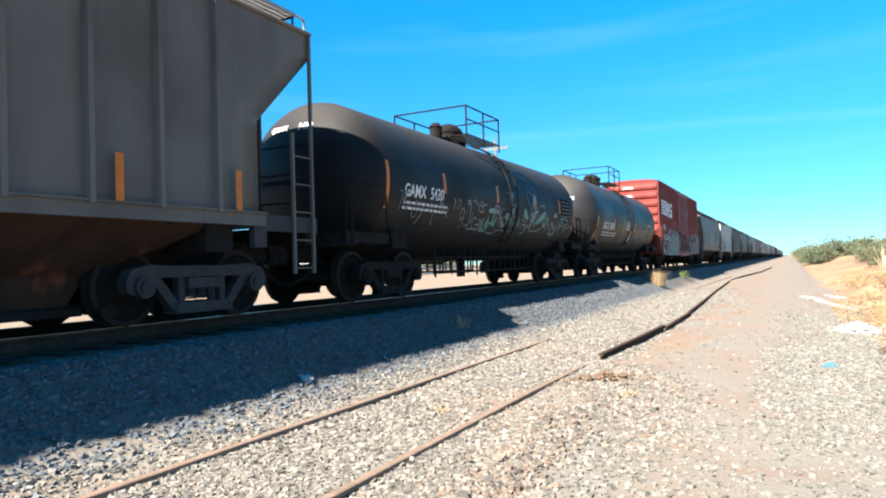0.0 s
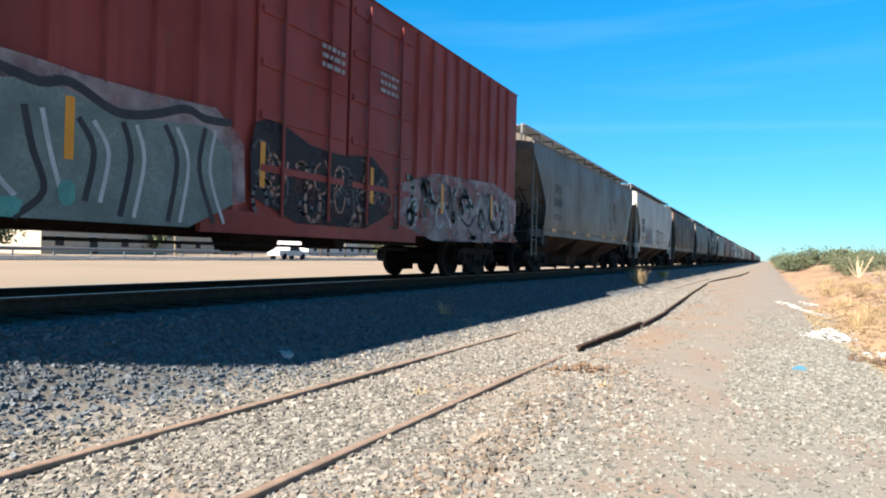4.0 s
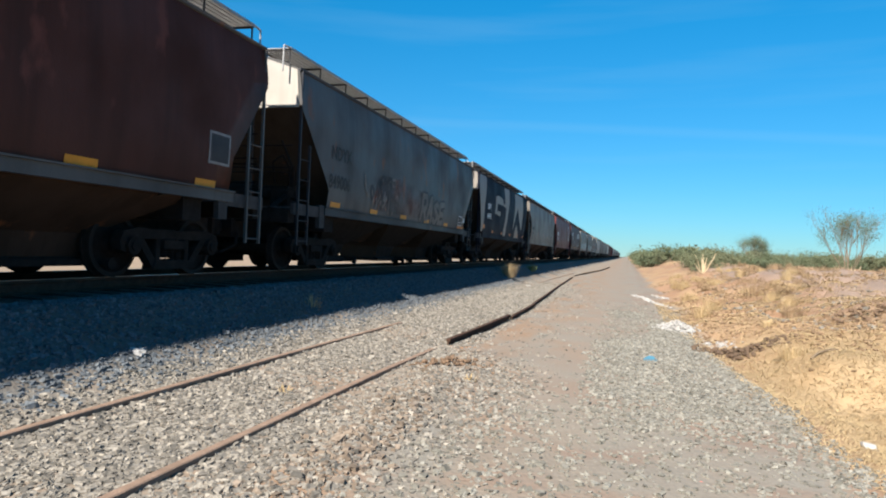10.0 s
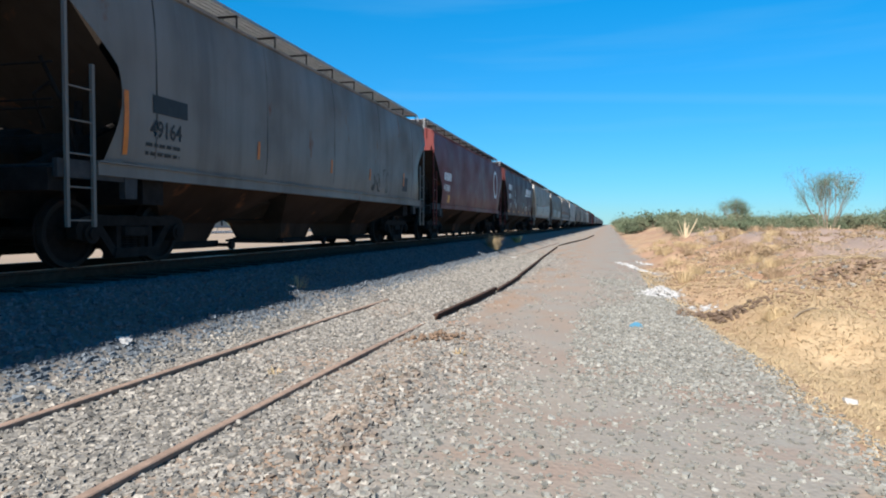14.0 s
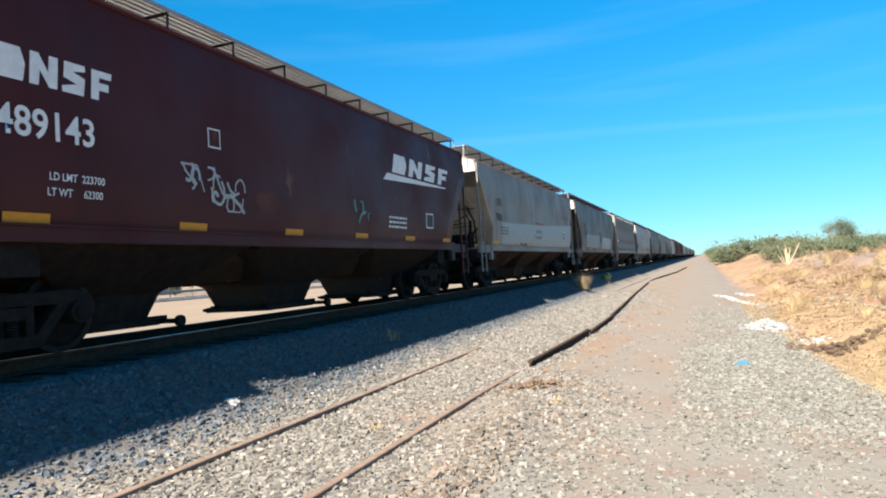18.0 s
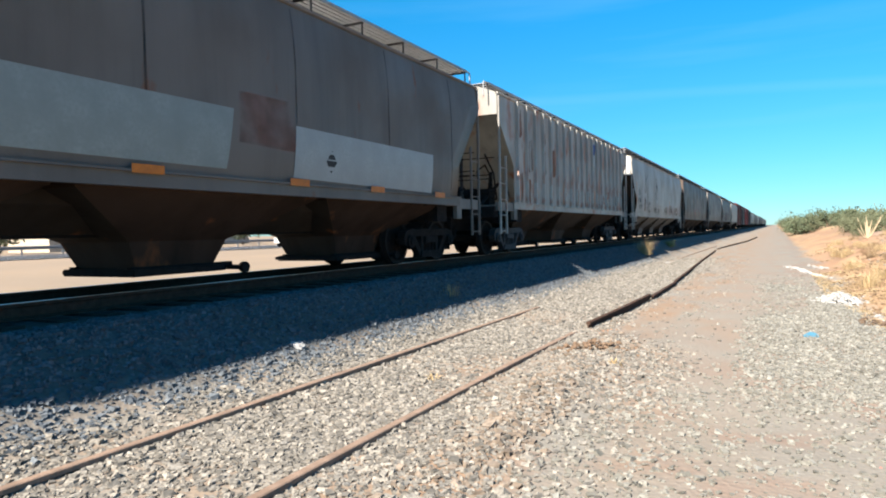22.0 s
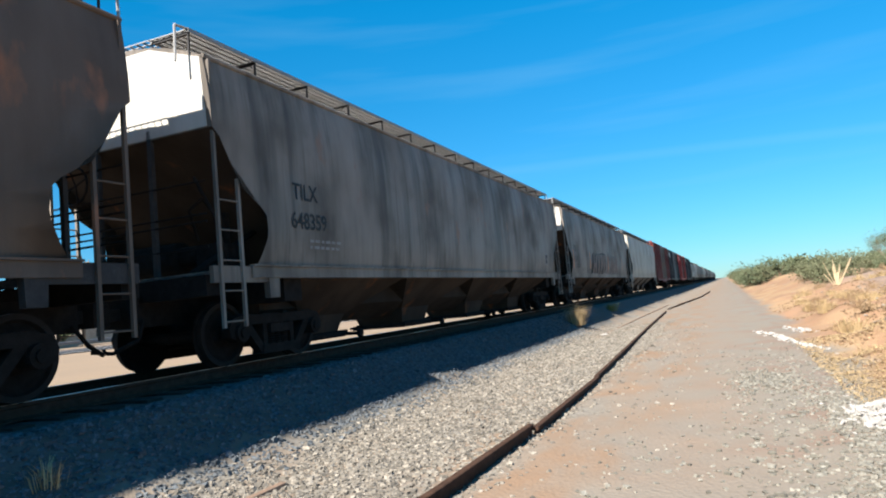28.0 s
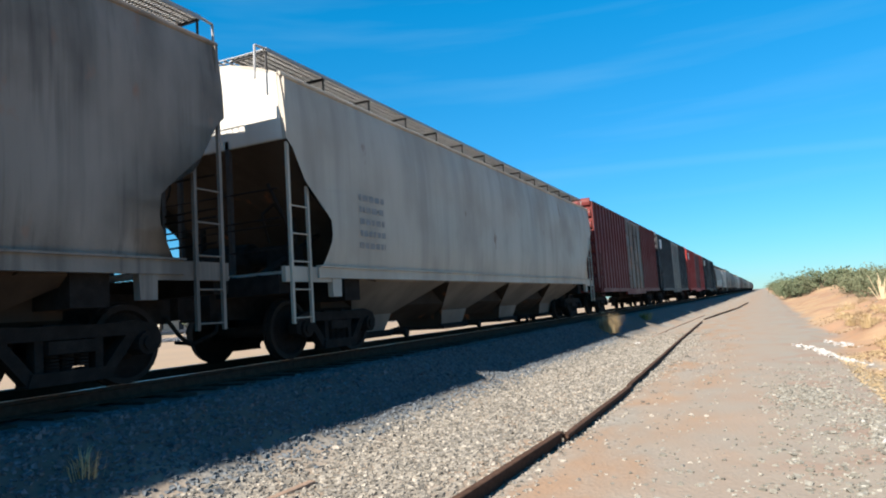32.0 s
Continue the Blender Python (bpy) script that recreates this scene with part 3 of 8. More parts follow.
def ladder(car, x, y, s, z0, z1, zs, mat):
    """A tall stile at y, a short one further in, and rungs between them."""
    bm = bmesh.new()
    d = 0.022
    box(bm, x - d, x + d, y - d, y + d, z0, z1)
    box(bm, x - d, x + d, y + s * 0.42 - d, y + s * 0.42 + d, z0, zs)
    z = z0 + 0.08
    while z < zs:
        tube(bm, (x, y, z), (x, y + s * 0.42, z), 0.012, seg=6)
        z += 0.40
    part("ladder", bm, mat, car, "steel end ladder")


def grating(bm, x0, x1, y0, y1, z, step=0.085, bar=0.006):
    n_long = max(3, int((x1 - x0) / 0.11))
    for k in range(n_long + 1):
        x = x0 + (x1 - x0) * k / n_long
        box(bm, x - 0.006, x + 0.006, y0, y1, z - 0.03, z)
    n_bars = int((y1 - y0) / step)
    for k in range(n_bars + 1):
        y = y0 + (y1 - y0) * k / n_bars
        box(bm, x0, x1, y - bar, y + bar, z - 0.018, z - 0.004)


def roof_walk(car, L, eave, mat, lift=0.42):
    bm = bmesh.new()
    y0, y1 = -L / 2 + 0.02, L / 2 - 0.02
    z = eave + lift
    for s in (-1, 1):
        a, b = sorted((s * 0.62, s * 1.28))
        grating(bm, a, b, y0, y1, z, 0.045, 0.0155)
        box(bm, s * 1.28 - 0.008, s * 1.28 + 0.008, y0, y1, z - 0.045, z + 0.012)
        box(bm, s * 0.62 - 0.012, s * 0.62 + 0.012, y0, y1, z - 0.05, z + 0.01)
    for y in (y0, y1):
        grating(bm, -0.6, 0.6, y - 0.02 if y < 0 else y - 0.5, y + 0.5 if y < 0 else y + 0.02, z, 0.1)
    for s in (-1, 1):
        for q in (-1, 1):
            ye = s * (L / 2 - 0.02)
            pipe(bm, [(q * 1.26, ye, z), (q * 1.26, ye + s * 0.22, z - 0.02), (q * 1.26, ye + s * 0.24, eave - 0.1)], 0.018)
    part("roof_walk", bm, mat, car, "see-through steel grating walkway along the roof")
    bm = bmesh.new()
    box(bm, 1.235, 1.26, -0.011, 0.011, eave + 0.02, z - 0.03)
    box(bm, 0.6, 1.27, -0.014, 0.014, z - 0.065, z - 0.03)
    first = part("walk_bracket", bm, M["truck_grey"], car, "walkway bracket")
    k = max(6, int(L / 1.35))
    for i in range(k + 1):
        y = -L / 2 + 0.05 + (L - 0.1) * i / k
        for r in (0, 180):
            if i == 0 and r == 0:
                first.matrix_basis = pose(0, y, 0)
            else:
                share(first, car, pose(0, y, 0, 0, 0, r))


def profile(style, eave):
    bot = 1.35
    if style == "flat":
        return lambda z: 1.52
    return lambda z: 1.60 - 0.13 * max(0.0, (2.1 - z) / 0.8) ** 2 * 0.6 - 0.10 * max(0.0, (z - (eave - 1.1)) / 1.1) ** 2.2


def cutter(cut, eave):
    """How far the side sheet is cut back from the car's end at a height."""
    if cut == "bulb":
        zs = [1.30, 1.38, 1.5, 1.8, 2.1, 2.25, 2.38, 2.5, 3.10, 3.16]
        es = [0.72, 0.80, 0.88, 1.03, 1.00, 0.82, 0.55, 0.45, 0.10, 0.0]
        return lambda z: float(np.interp(z, zs, es))
    if cut == "round":
        zs = [1.30, 1.53, 1.87, 2.10, 2.29, 2.48, 2.64, 2.91, 3.28]
        es = [0.62, 0.72, 0.86, 0.93, 0.94, 0.92, 0.86, 0.53, 0.0]
        return lambda z: float(np.interp(z, zs, es))
    zp, zk, em = cut
    return lambda z: em * float(np.clip((zp - z) / (zp - zk), 0, 1))


def hopper_body(L, eave, bottom, prof, cut):
    """Closed shell of a covered hopper: side sheets, roof, end panels and slope sheets."""
    bm = bmesh.new()
    zs = sorted(set([bottom + (eave - bottom) * k / 26 for k in range(27)]))
    ncol = 30
    sides = {}
    for s in (-1, 1):
        grid = []
        for z in zs:
            e, hx = cut(z), prof(z)
            grid.append([bm.verts.new((s * hx, -L / 2 + e + (L - 2 * e) * k / ncol, z)) for k in range(ncol + 1)])
        sides[s] = grid
        for a, b in zip(grid, grid[1:]):
            for k in range(ncol):
                bm.faces.new((a[k], a[k + 1], b[k + 1], b[k]))
    arc = 10
    hx = prof(eave)
    rows = []
    for k in range(ncol + 1):
        y = -L / 2 + L * k / ncol
        row = [sides[-1][-1][k]]
        for i in range(1, arc):
            x = -hx + 2 * hx * i / arc
            row.append(bm.verts.new((x, y, eave + 0.36 * (1 - (x / hx) ** 2))))
        rows.append(row + [sides[1][-1][k]])
    for a, b in zip(rows, rows[1:]):
        for i in range(arc):
            bm.faces.new((a[i], a[i + 1], b[i + 1], b[i]))
    zp = min(z for z in zs if cut(z) < 1e-6)
    for end, col in ((-1, 0), (1, ncol)):
        low = [sides[s][zs.index(zp)][col] for s in (-1, 1)]
        ring = [sides[-1][zs.index(z)][col] for z in zs if z >= zp][:-1] + rows[col] + [sides[1][zs.index(z)][col] for z in zs if z >= zp][:-1][::-1]
        bm.faces.new(ring)
        y0 = end * L / 2
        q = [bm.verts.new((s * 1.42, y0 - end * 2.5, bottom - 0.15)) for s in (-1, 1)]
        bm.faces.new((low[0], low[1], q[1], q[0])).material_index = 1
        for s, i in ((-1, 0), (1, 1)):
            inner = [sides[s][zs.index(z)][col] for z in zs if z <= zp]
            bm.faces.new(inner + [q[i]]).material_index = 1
    e = cut(bottom)
    bm.faces.new([bm.verts.new((s * 1.40, y, bottom + 0.02)) for s, y in ((-1, -L / 2 + 2.2), (1, -L / 2 + 2.2), (1, L / 2 - 2.2), (-1, L / 2 - 2.2))])
    bm.normal_update()
    for f in bm.faces:
        f.smooth = abs(f.normal.y) < 0.25
    for e in bm.edges:
        e.smooth = len(e.link_faces) != 2 or e.calc_face_angle(0.0) < 0.6
    return bm


def bay(car, y, pitch, top, mat, tip=0.25, low=0.70):
    """One discharge hopper: slanting sides down to a narrow outlet with its gate, and a dark filler block behind it."""
    bm = bmesh.new()
    h, w0 = pitch / 2 * 0.985, 1.42
    rings = ((w0, h, top), (w0 - 0.03, h * 0.95, top - 0.12), (0.66, pitch * 0.19, 0.60), (0.56, pitch * 0.15, tip))
    rows = [[bm.verts.new((sx * w, y + sy * d, z)) for sx, sy in ((-1, -1), (1, -1), (1, 1), (-1, 1))] for w, d, z in rings]
    for j, (a, b) in enumerate(zip(rows, rows[1:])):
        for i in range(4):
            f = bm.faces.new((a[i], a[(i + 1) % 4], b[(i + 1) % 4], b[i]))
            # end faces get the shade-dark colour, the outer sides keep the chute's own
            f.material_index = 1 if j and i % 2 == 0 else 0
    bm.faces.new(rows[0])
    bm.faces.new(rows[-1])
    w1, t = rings[-1][0], rings[-1][1]
    c = part("discharge_chute", bm, (mat, M["slope"]), car, "dusty slanting discharge chute")
    # added dark block that closes the shaded gap between the chutes
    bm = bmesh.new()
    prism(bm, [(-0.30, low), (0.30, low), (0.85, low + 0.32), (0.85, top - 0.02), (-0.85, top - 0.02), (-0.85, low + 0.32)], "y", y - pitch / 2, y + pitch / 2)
    part("inner_trough", bm, M["slope"], c, "dark filler block in the shaded gap between the chutes")
    bm = bmesh.new()
    box(bm, -w1 - 0.12, w1 + 0.12, y - t - 0.12, y + t + 0.12, tip - 0.09, tip)
    box(bm, -w1 - 0.25, -w1 - 0.12, y - t - 0.05, y + t * 0.4, tip - 0.07, tip - 0.02)
    tube(bm, (-w1 - 0.35, y + t + 0.22, tip - 0.05), (w1 + 0.35, y + t + 0.22, tip - 0.05), 0.035, seg=8)
    for s in (-1, 1):
        tube(bm, (s * (w1 + 0.35), y + t + 0.22, tip - 0.05), (s * (w1 + 0.42), y + t + 0.22, tip - 0.05), 0.08, seg=8)
        box(bm, s * w1 - 0.03, s * w1 + 0.03, y - t - 0.1, y + t + 0.35, tip - 0.06, tip + 0.03)
    part("outlet_gate", bm, M["under"], c, "sliding outlet gate")


def under_frame(car, L, z=0.95):
    bm = bmesh.new()
    box(bm, -0.30, 0.30, -L / 2 - 0.25, L / 2 + 0.25, 0.66, 1.06)
    part("centre_sill", bm, M["under"], car, "black centre sill")
    for s in (-1, 1):
        y = s * (L / 2 - 1.75)
        bm = bmesh.new()
        box(bm, -1.42, 1.42, y - 0.22, y + 0.22, 0.86, 1.22)
        part("bolster", bm, M["under"], car, "black cross bolster")
        bm = bmesh.new()
        box(bm, -1.45, 1.45, s * L / 2 - 0.12, s * L / 2 + 0.12, 0.98, 1.25)
        part("end_beam", bm, M["under"], car, "black end beam")


def end_platform(car, L, s, mat, gear):
    # posts and rails are coloured dark to stand for the shade between cars
    gear_paint = M["truck_grey"]
    bm = bmesh.new()
    y0, y1 = sorted((s * (L / 2 + 0.06), s * (L / 2 - 1.15)))
    for q in (-1, 1):
        a, b = sorted((q * 1.46, q * 1.53))
        box(bm, a, b, y0, y1, 1.14, 1.36)
        ya = s * (L / 2 - 1.15)
        prism(bm, [(ya - 0.11, 0.92), (ya + 0.11, 0.92), (ya + 0.13, 1.4), (ya - 0.13, 1.4)], "x", min(q * 1.45, q * 1.545), max(q * 1.45, q * 1.545))
    grating(bm, -1.44, 1.44, min(s * (L / 2 + 0.05), s * (L / 2 - 0.6)), max(s * (L / 2 + 0.05), s * (L / 2 - 0.6)), 1.30, 0.12)
    part("end_platform", bm, mat, car, "open end platform with sill steps")
    y = s * (L / 2 - 0.85)
    if gear:
        bm = bmesh.new()
        tube(bm, (-0.75, y, 1.62), (0.15, y, 1.62), 0.24, seg=14)
        tube(bm, (-0.82, y, 1.62), (-0.75, y, 1.62), 0.12, 0.24, seg=14)
        tube(bm, (0.15, y, 1.62), (0.22, y, 1.62), 0.24, 0.12, seg=14)
        part("air_reservoir", bm, M["under"], car, "round black air reservoir")
        bm = bmesh.new()
        tube(bm, (0.2, y, 1.62), (0.55, y, 1.62), 0.16, seg=12)
        part("brake_cylinder", bm, M["under"], car, "black brake cylinder")
        bm = bmesh.new()
        box(bm, 0.6, 1.0, y - 0.2, y + 0.2, 1.3, 1.75)
        part("brake_valve", bm, M["under"], car, "boxy black brake valve")
        bm = bmesh.new()
        pipe(bm, [(1.0, y, 1.5), (1.25, y + s * 0.3, 1.45), (1.3, y + s * 0.6, 2.1), (1.1, y + s * 0.7, 2.6)], 0.025)
        part("brake_pipe", bm, M["under"], car, "bent black brake pipe")
    for x in (-0.95, 0.95):
        bm = bmesh.new()
        tube(bm, (x, s * (L / 2 - 0.05), 1.25), (x, s * (L / 2 - 1.6), 2.0), 0.045)
        tube(bm, (x, s * (L / 2 - 0.9), 1.25), (x, s * (L / 2 - 0.9), 2.2), 0.05)
        part("end_brace", bm, M["under"], car, "black slanting brace and strut")
    for x in (-0.5, 0.5):
        bm = bmesh.new()
        box(bm, x - 0.035, x + 0.035, s * (L / 2 - 0.02) - 0.03, s * (L / 2 - 0.02) + 0.03, 1.25, 3.3)
        part("end_post", bm, gear_paint, car, "upright end post")
    for z in (1.62, 1.95, 2.05, 2.48):
        bm = bmesh.new()
        pipe(bm, [(-1.42, s * (L / 2), z), (1.42, s * (L / 2), z)], 0.014)
        part("grab_rail", bm, M["under"], car, "thin end grab rail")
    if gear:
        bm = bmesh.new()
        pipe(bm, [(0.9, y, 1.75), (1.05, y + s * 0.25, 2.1), (1.0, y + s * 0.45, 2.35), (0.8, y + s * 0.5, 2.2), (0.75, y + s * 0.3, 1.8)], 0.022)
        part("air_hose", bm, M["under"], car, "looped black air hose")
        bm = bmesh.new()
        for k in range(14):
            a, b = 2 * math.pi * k / 14, 2 * math.pi * (k + 1) / 14
            tube(bm, (-0.9 + 0.27 * math.cos(a), s * (L / 2 + 0.06), 2.75 + 0.27 * math.sin(a)), (-0.9 + 0.27 * math.cos(b), s * (L / 2 + 0.06), 2.75 + 0.27 * math.sin(b)), 0.018, seg=5)
        for a in (0.3, 1.87, 3.44, 5.01):
            tube(bm, (-0.9, s * (L / 2 + 0.03), 2.75), (-0.9 + 0.27 * math.cos(a), s * (L / 2 + 0.06), 2.75 + 0.27 * math.sin(a)), 0.012, seg=5)
        part("brake_wheel", bm, M["under"], car, "spoked hand brake wheel")


# ---- paint and lettering that lies on a car's side ----


def cut_rows(bm, z0, z1, step=0.12):
    z = z0 + step
    while z < z1:
        g = bm.verts[:] + bm.edges[:] + bm.faces[:]
        bmesh.ops.bisect_plane(bm, geom=g, plane_co=(0, 0, z), plane_no=(0, 0, 1))
        z += step


def decal(car, name, polys, mat, prof, label="", lift=0.008):
    """Flat paint patches given as outlines of (y, z) on the side sheet."""
    bm = bmesh.new()
    lo, hi = 9, -9
    for poly in polys:
        vs = [bm.verts.new((0, y, z)) for y, z in poly]
        bm.faces.new(vs)
        lo, hi = min([lo] + [p[1] for p in poly]), max([hi] + [p[1] for p in poly])
    bmesh.ops.remove_doubles(bm, verts=bm.verts[:], dist=1e-4)
    bmesh.ops.triangulate(bm, faces=bm.faces[:])
    cut_rows(bm, lo, hi)
    for v in bm.verts:
        v.co.x = prof(v.co.z) + lift
    me = bpy.data.meshes.new(name)
    for f in bm.faces:
        f.normal_update()
        if f.normal.x < 0:
            f.normal_flip()
    bm.to_mesh(me)
    bm.free()
    me.materials.append(mat)
    ob = new(name, me)
    ob.parent = car
    if label:
        ob["label"] = label
    return ob


def rounded(pts, times=2):
    """The outline with its corners cut into curves."""
    for k in range(times):
        out = []
        for (a, b), (c, d) in zip(pts, pts[1:] + pts[:1]):
            out += [(0.75 * a + 0.25 * c, 0.75 * b + 0.25 * d), (0.25 * a + 0.75 * c, 0.25 * b + 0.75 * d)]
        pts = out
    return pts


def quad(y, z, w, h):
    return [(y, z), (y + w, z), (y + w, z + h), (y, z + h)]


def ribbon(pts, w):
    """Short quads along a stroke."""
    out = []
    for (a, b), (c, d) in zip(pts, pts[1:]):
        k = math.hypot(c - a, d - b) or 1
        nx, ny = -(d - b) / k * w / 2, (c - a) / k * w / 2
        ex, ey = (c - a) / k * w * 0.3, (d - b) / k * w * 0.3
        out.append([(a - ex + nx, b - ey + ny), (a - ex - nx, b - ey - ny), (c + ex - nx, d + ey - ny), (c + ex + nx, d + ey + ny)])
    return out


def lettering(car, body, y, z, size, mat, prof, spacing=1.0, lift=0.009, end=0, narrow=1.0):
    """Stencilled characters; end: -1 puts them on the panel at the near end."""
    cu = bpy.data.curves.new("lettering", "FONT")
    cu.body, cu.size, cu.space_character, cu.resolution_u = body, size, spacing, 3
    cu.offset = size * 0.017
    tmp = bpy.data.objects.new("lettering", cu)
    scene.collection.objects.link(tmp)
    me = bpy.data.meshes.new_from_object(tmp.evaluated_get(bpy.context.evaluated_depsgraph_get()))
    bpy.data.objects.remove(tmp)
    for v in me.vertices:
        u, w = v.co.x * narrow, v.co.y
        v.co = (prof(z + w) + lift, y + u, z + w) if not end else (y + u, end(y + u, z + w) if callable(end) else end - 0.012, z + w)
    me.materials.clear()
    me.materials.append(mat)
    me.name = "lettering"
    ob = new("lettering", me)
    ob.parent = car
    return ob


def small_print(car, y, z, rows, mat, prof, w=0.6, gap=0.10, h=0.045):
    polys = []
    for r in range(rows):
        x = y
        while x < y + w:
            k = random.uniform(0.06, 0.18)
            polys.append(quad(x, z - r * gap, min(k, y + w - x) or 0.02, h))
            x += k + 0.04
    decal(car, "stencil_print", polys, mat, prof, "rows of small stencilled print")["kind"] = "stuff"


def scrawl(car, y0, y1, z0, z1, mats, prof, seed, n=26, w=0.05):
    """Spray-painted loops and letters across a stretch of the side."""
    rnd = random.Random(seed)
    for k, mat in enumerate(mats):
        polys = []
        for i in range(n):
            cx = y0 + (y1 - y0) * (i + rnd.uniform(0.1, 0.9)) / n
            cz = rnd.uniform(z0 + 0.15, z1 - 0.15)
            a, r = rnd.uniform(0, 6.28), rnd.uniform(0.12, 0.40) * (z1 - z0) / 1.0
            pts, turn = [], rnd.uniform(-0.75, 0.75)
            px, pz = cx, cz
            for j in range(9):
                pts.append((px, min(max(pz, z0), z1)))
                px += math.cos(a) * r * 0.3
                pz += math.sin(a) * r * 0.45
                a += turn + rnd.uniform(-0.3, 0.3)
            polys += ribbon(pts, w * rnd.uniform(0.5, 1.3))
        ob = decal(car, "graffiti", polys, mat, prof, "spray-painted graffiti strokes", 0.010 + 0.0015 * k)
        ob["kind"] = "stuff"


LETTER = {
    "H": [[(0, 0), (0, 1)], [(1, 0), (1, 1)], [(0, 0.5), (1, 0.5)]], "Y": [[(0, 1), (0.5, 0.5), (1, 1)], [(0.5, 0.5), (0.5, 0)]],
    "P": [[(0, 0), (0, 1), (0.8, 1), (1, 0.75), (0.8, 0.5), (0, 0.5)]], "E": [[(1, 1), (0, 1), (0, 0), (1, 0)], [(0, 0.5), (0.8, 0.5)]],
    "C": [[(1, 0.85), (0.6, 1), (0.1, 0.8), (0, 0.4), (0.3, 0), (1, 0.1)]], "A": [[(0, 0), (0.4, 1), (0.6, 1), (1, 0)], [(0.2, 0.4), (0.8, 0.4)]],
    "R": [[(0, 0), (0, 1), (0.8, 1), (1, 0.75), (0.8, 0.5), (0, 0.5)], [(0.4, 0.5), (1, 0)]], "S": [[(1, 0.9), (0.5, 1), (0, 0.75), (1, 0.3), (0.6, 0), (0, 0.1)]],
    "Z": [[(0, 1), (1, 1), (0, 0), (1, 0)]],
}


def throw_up(car, word, y, z, w, h, gap, fill, edge, prof, thick=0.22, seed=3, core=None):
    """Big sprayed letters: a dark outline with a paler filling on top."""
    rnd = random.Random(seed)
    for i, ch in enumerate(word):
        hh = h * rnd.uniform(0.85, 1.1)
        outer, inner = [], []
        for st in LETTER[ch]:
            pts = [(y + i * (w + gap) + u * w + 0.12 * v, z + v * hh + rnd.uniform(-0.04, 0.04)) for u, v in st]
            outer += ribbon(pts, thick * 1.65)
            inner += ribbon(pts, thick)
        decal(car, "graffiti_outline", outer, edge, prof, "dark outline of a spray-painted letter", 0.010)
        if core:
            heart = [q for st in LETTER[ch] for q in ribbon([(y + i * (w + gap) + u * w + 0.12 * v, z + v * hh) for u, v in st], thick * 0.72)]
            decal(car, "graffiti_core", heart, core, prof, "dark rusty core of a spray-painted letter", 0.016)
        decal(car, "graffiti_fill", inner, fill, prof, "faded filling of a spray-painted letter", 0.013)


def stroke(car, pts, w, mat, prof, lift=0.011):
    """One sprayed line, smoothed through its points."""
    fine = []
    for i in range(len(pts) - 1):
        a, b, d, e = pts[max(i - 1, 0)], pts[i], pts[i + 1], pts[min(i + 2, len(pts) - 1)]
        for k in range(4):
            u = k / 4
            fine.append(tuple(0.5 * (2 * b[j] + (d[j] - a[j]) * u + (2 * a[j] - 5 * b[j] + 4 * d[j] - e[j]) * u * u + (3 * b[j] - a[j] - 3 * d[j] + e[j]) * u ** 3) for j in (0, 1)))
    fine.append(pts[-1])
    rim = []
    for k, (a, b) in enumerate(fine):
        (p, q), (u, v) = fine[max(k - 1, 0)], fine[min(k + 1, len(fine) - 1)]
        d = math.hypot(u - p, v - q) or 1
        nx, ny = -(v - q) / d * w / 2, (u - p) / d * w / 2
        rim.append(((a + nx, b + ny), (a - nx, b - ny)))
    return decal(car, "graffiti_line", [[a, b, d, c] for (a, b), (c, d) in zip(rim, rim[1:])], mat, prof, "sprayed line of the graffiti", lift)


def patch(car, pts, mat, prof, lift=0.009, label="sprayed patch of the graffiti"):
    """One sprayed shape with softened corners."""
    return decal(car, "graffiti_patch", [rounded(pts, 1)], mat, prof, label, lift)


def sprayed_letter(car, pts, prof):
    """A big letter: rust-pink filling, pale inner edge and dark outer edge."""
    decal(car, "graffiti_outline", ribbon(pts + pts[:1], 0.13), DARK_SPRAY, prof, "dark outline of a sprayed letter", 0.010)
    decal(car, "graffiti_fill", [pts], LETTER_FILL, prof, "rust-pink filling of a sprayed letter", 0.013)
    decal(car, "graffiti_edge", ribbon(pts + pts[:1], 0.03), PALE_ROSE, prof, "pale edge of a sprayed letter", 0.015)


def faded_spray(name, c, lo=0.38, hi=0.62, scale=2.2, stretch=None):
    """Thin uneven spray or stain: the paint below shows through in places."""
    m, n, l, p = nodes_of(name)
    co = n.new("ShaderNodeTexCoord").outputs["Object"]
    l.new(mix(n, l, ramp(n, l, noise_node(n, l, co, 5.0), 0.3, 0.7), tuple(v * 0.7 for v in c), c), p.inputs["Base Color"])
    l.new(ramp(n, l, noise_node(n, l, co, scale, 6.0, stretch), lo, hi), p.inputs["Alpha"])
    p.inputs["Roughness"].default_value = 0.7
    p.inputs["Specular IOR Level"].default_value = 0.2
    return m


MINT_SPRAY = plain("pale_mint_spray_paint", (0.17, 0.30, 0.28), 0.5, 0, 0.3, 5, 0)
MID_SPRAY = plain("chalky_grey_spray_paint", (0.19, 0.20, 0.205), 0.6, 0, 0.35, 5, 0)
DIM_SPRAY = plain("dim_grey_spray_paint", (0.085, 0.083, 0.088), 0.6, 0, 0.3, 5, 0)
SAGE_SPRAY = plain("grey_green_spray_paint", (0.135, 0.17, 0.155), 0.6, 0, 0.35, 3, 0)
NAVY_SPRAY = plain("dark_blue_spray_paint", (0.02, 0.028, 0.045), 0.6, 0, 0.3, 4, 0)
FLAME_TEAL = plain("blue_grey_spray_paint", (0.10, 0.155, 0.185), 0.6, 0, 0.35, 2.5, 0)
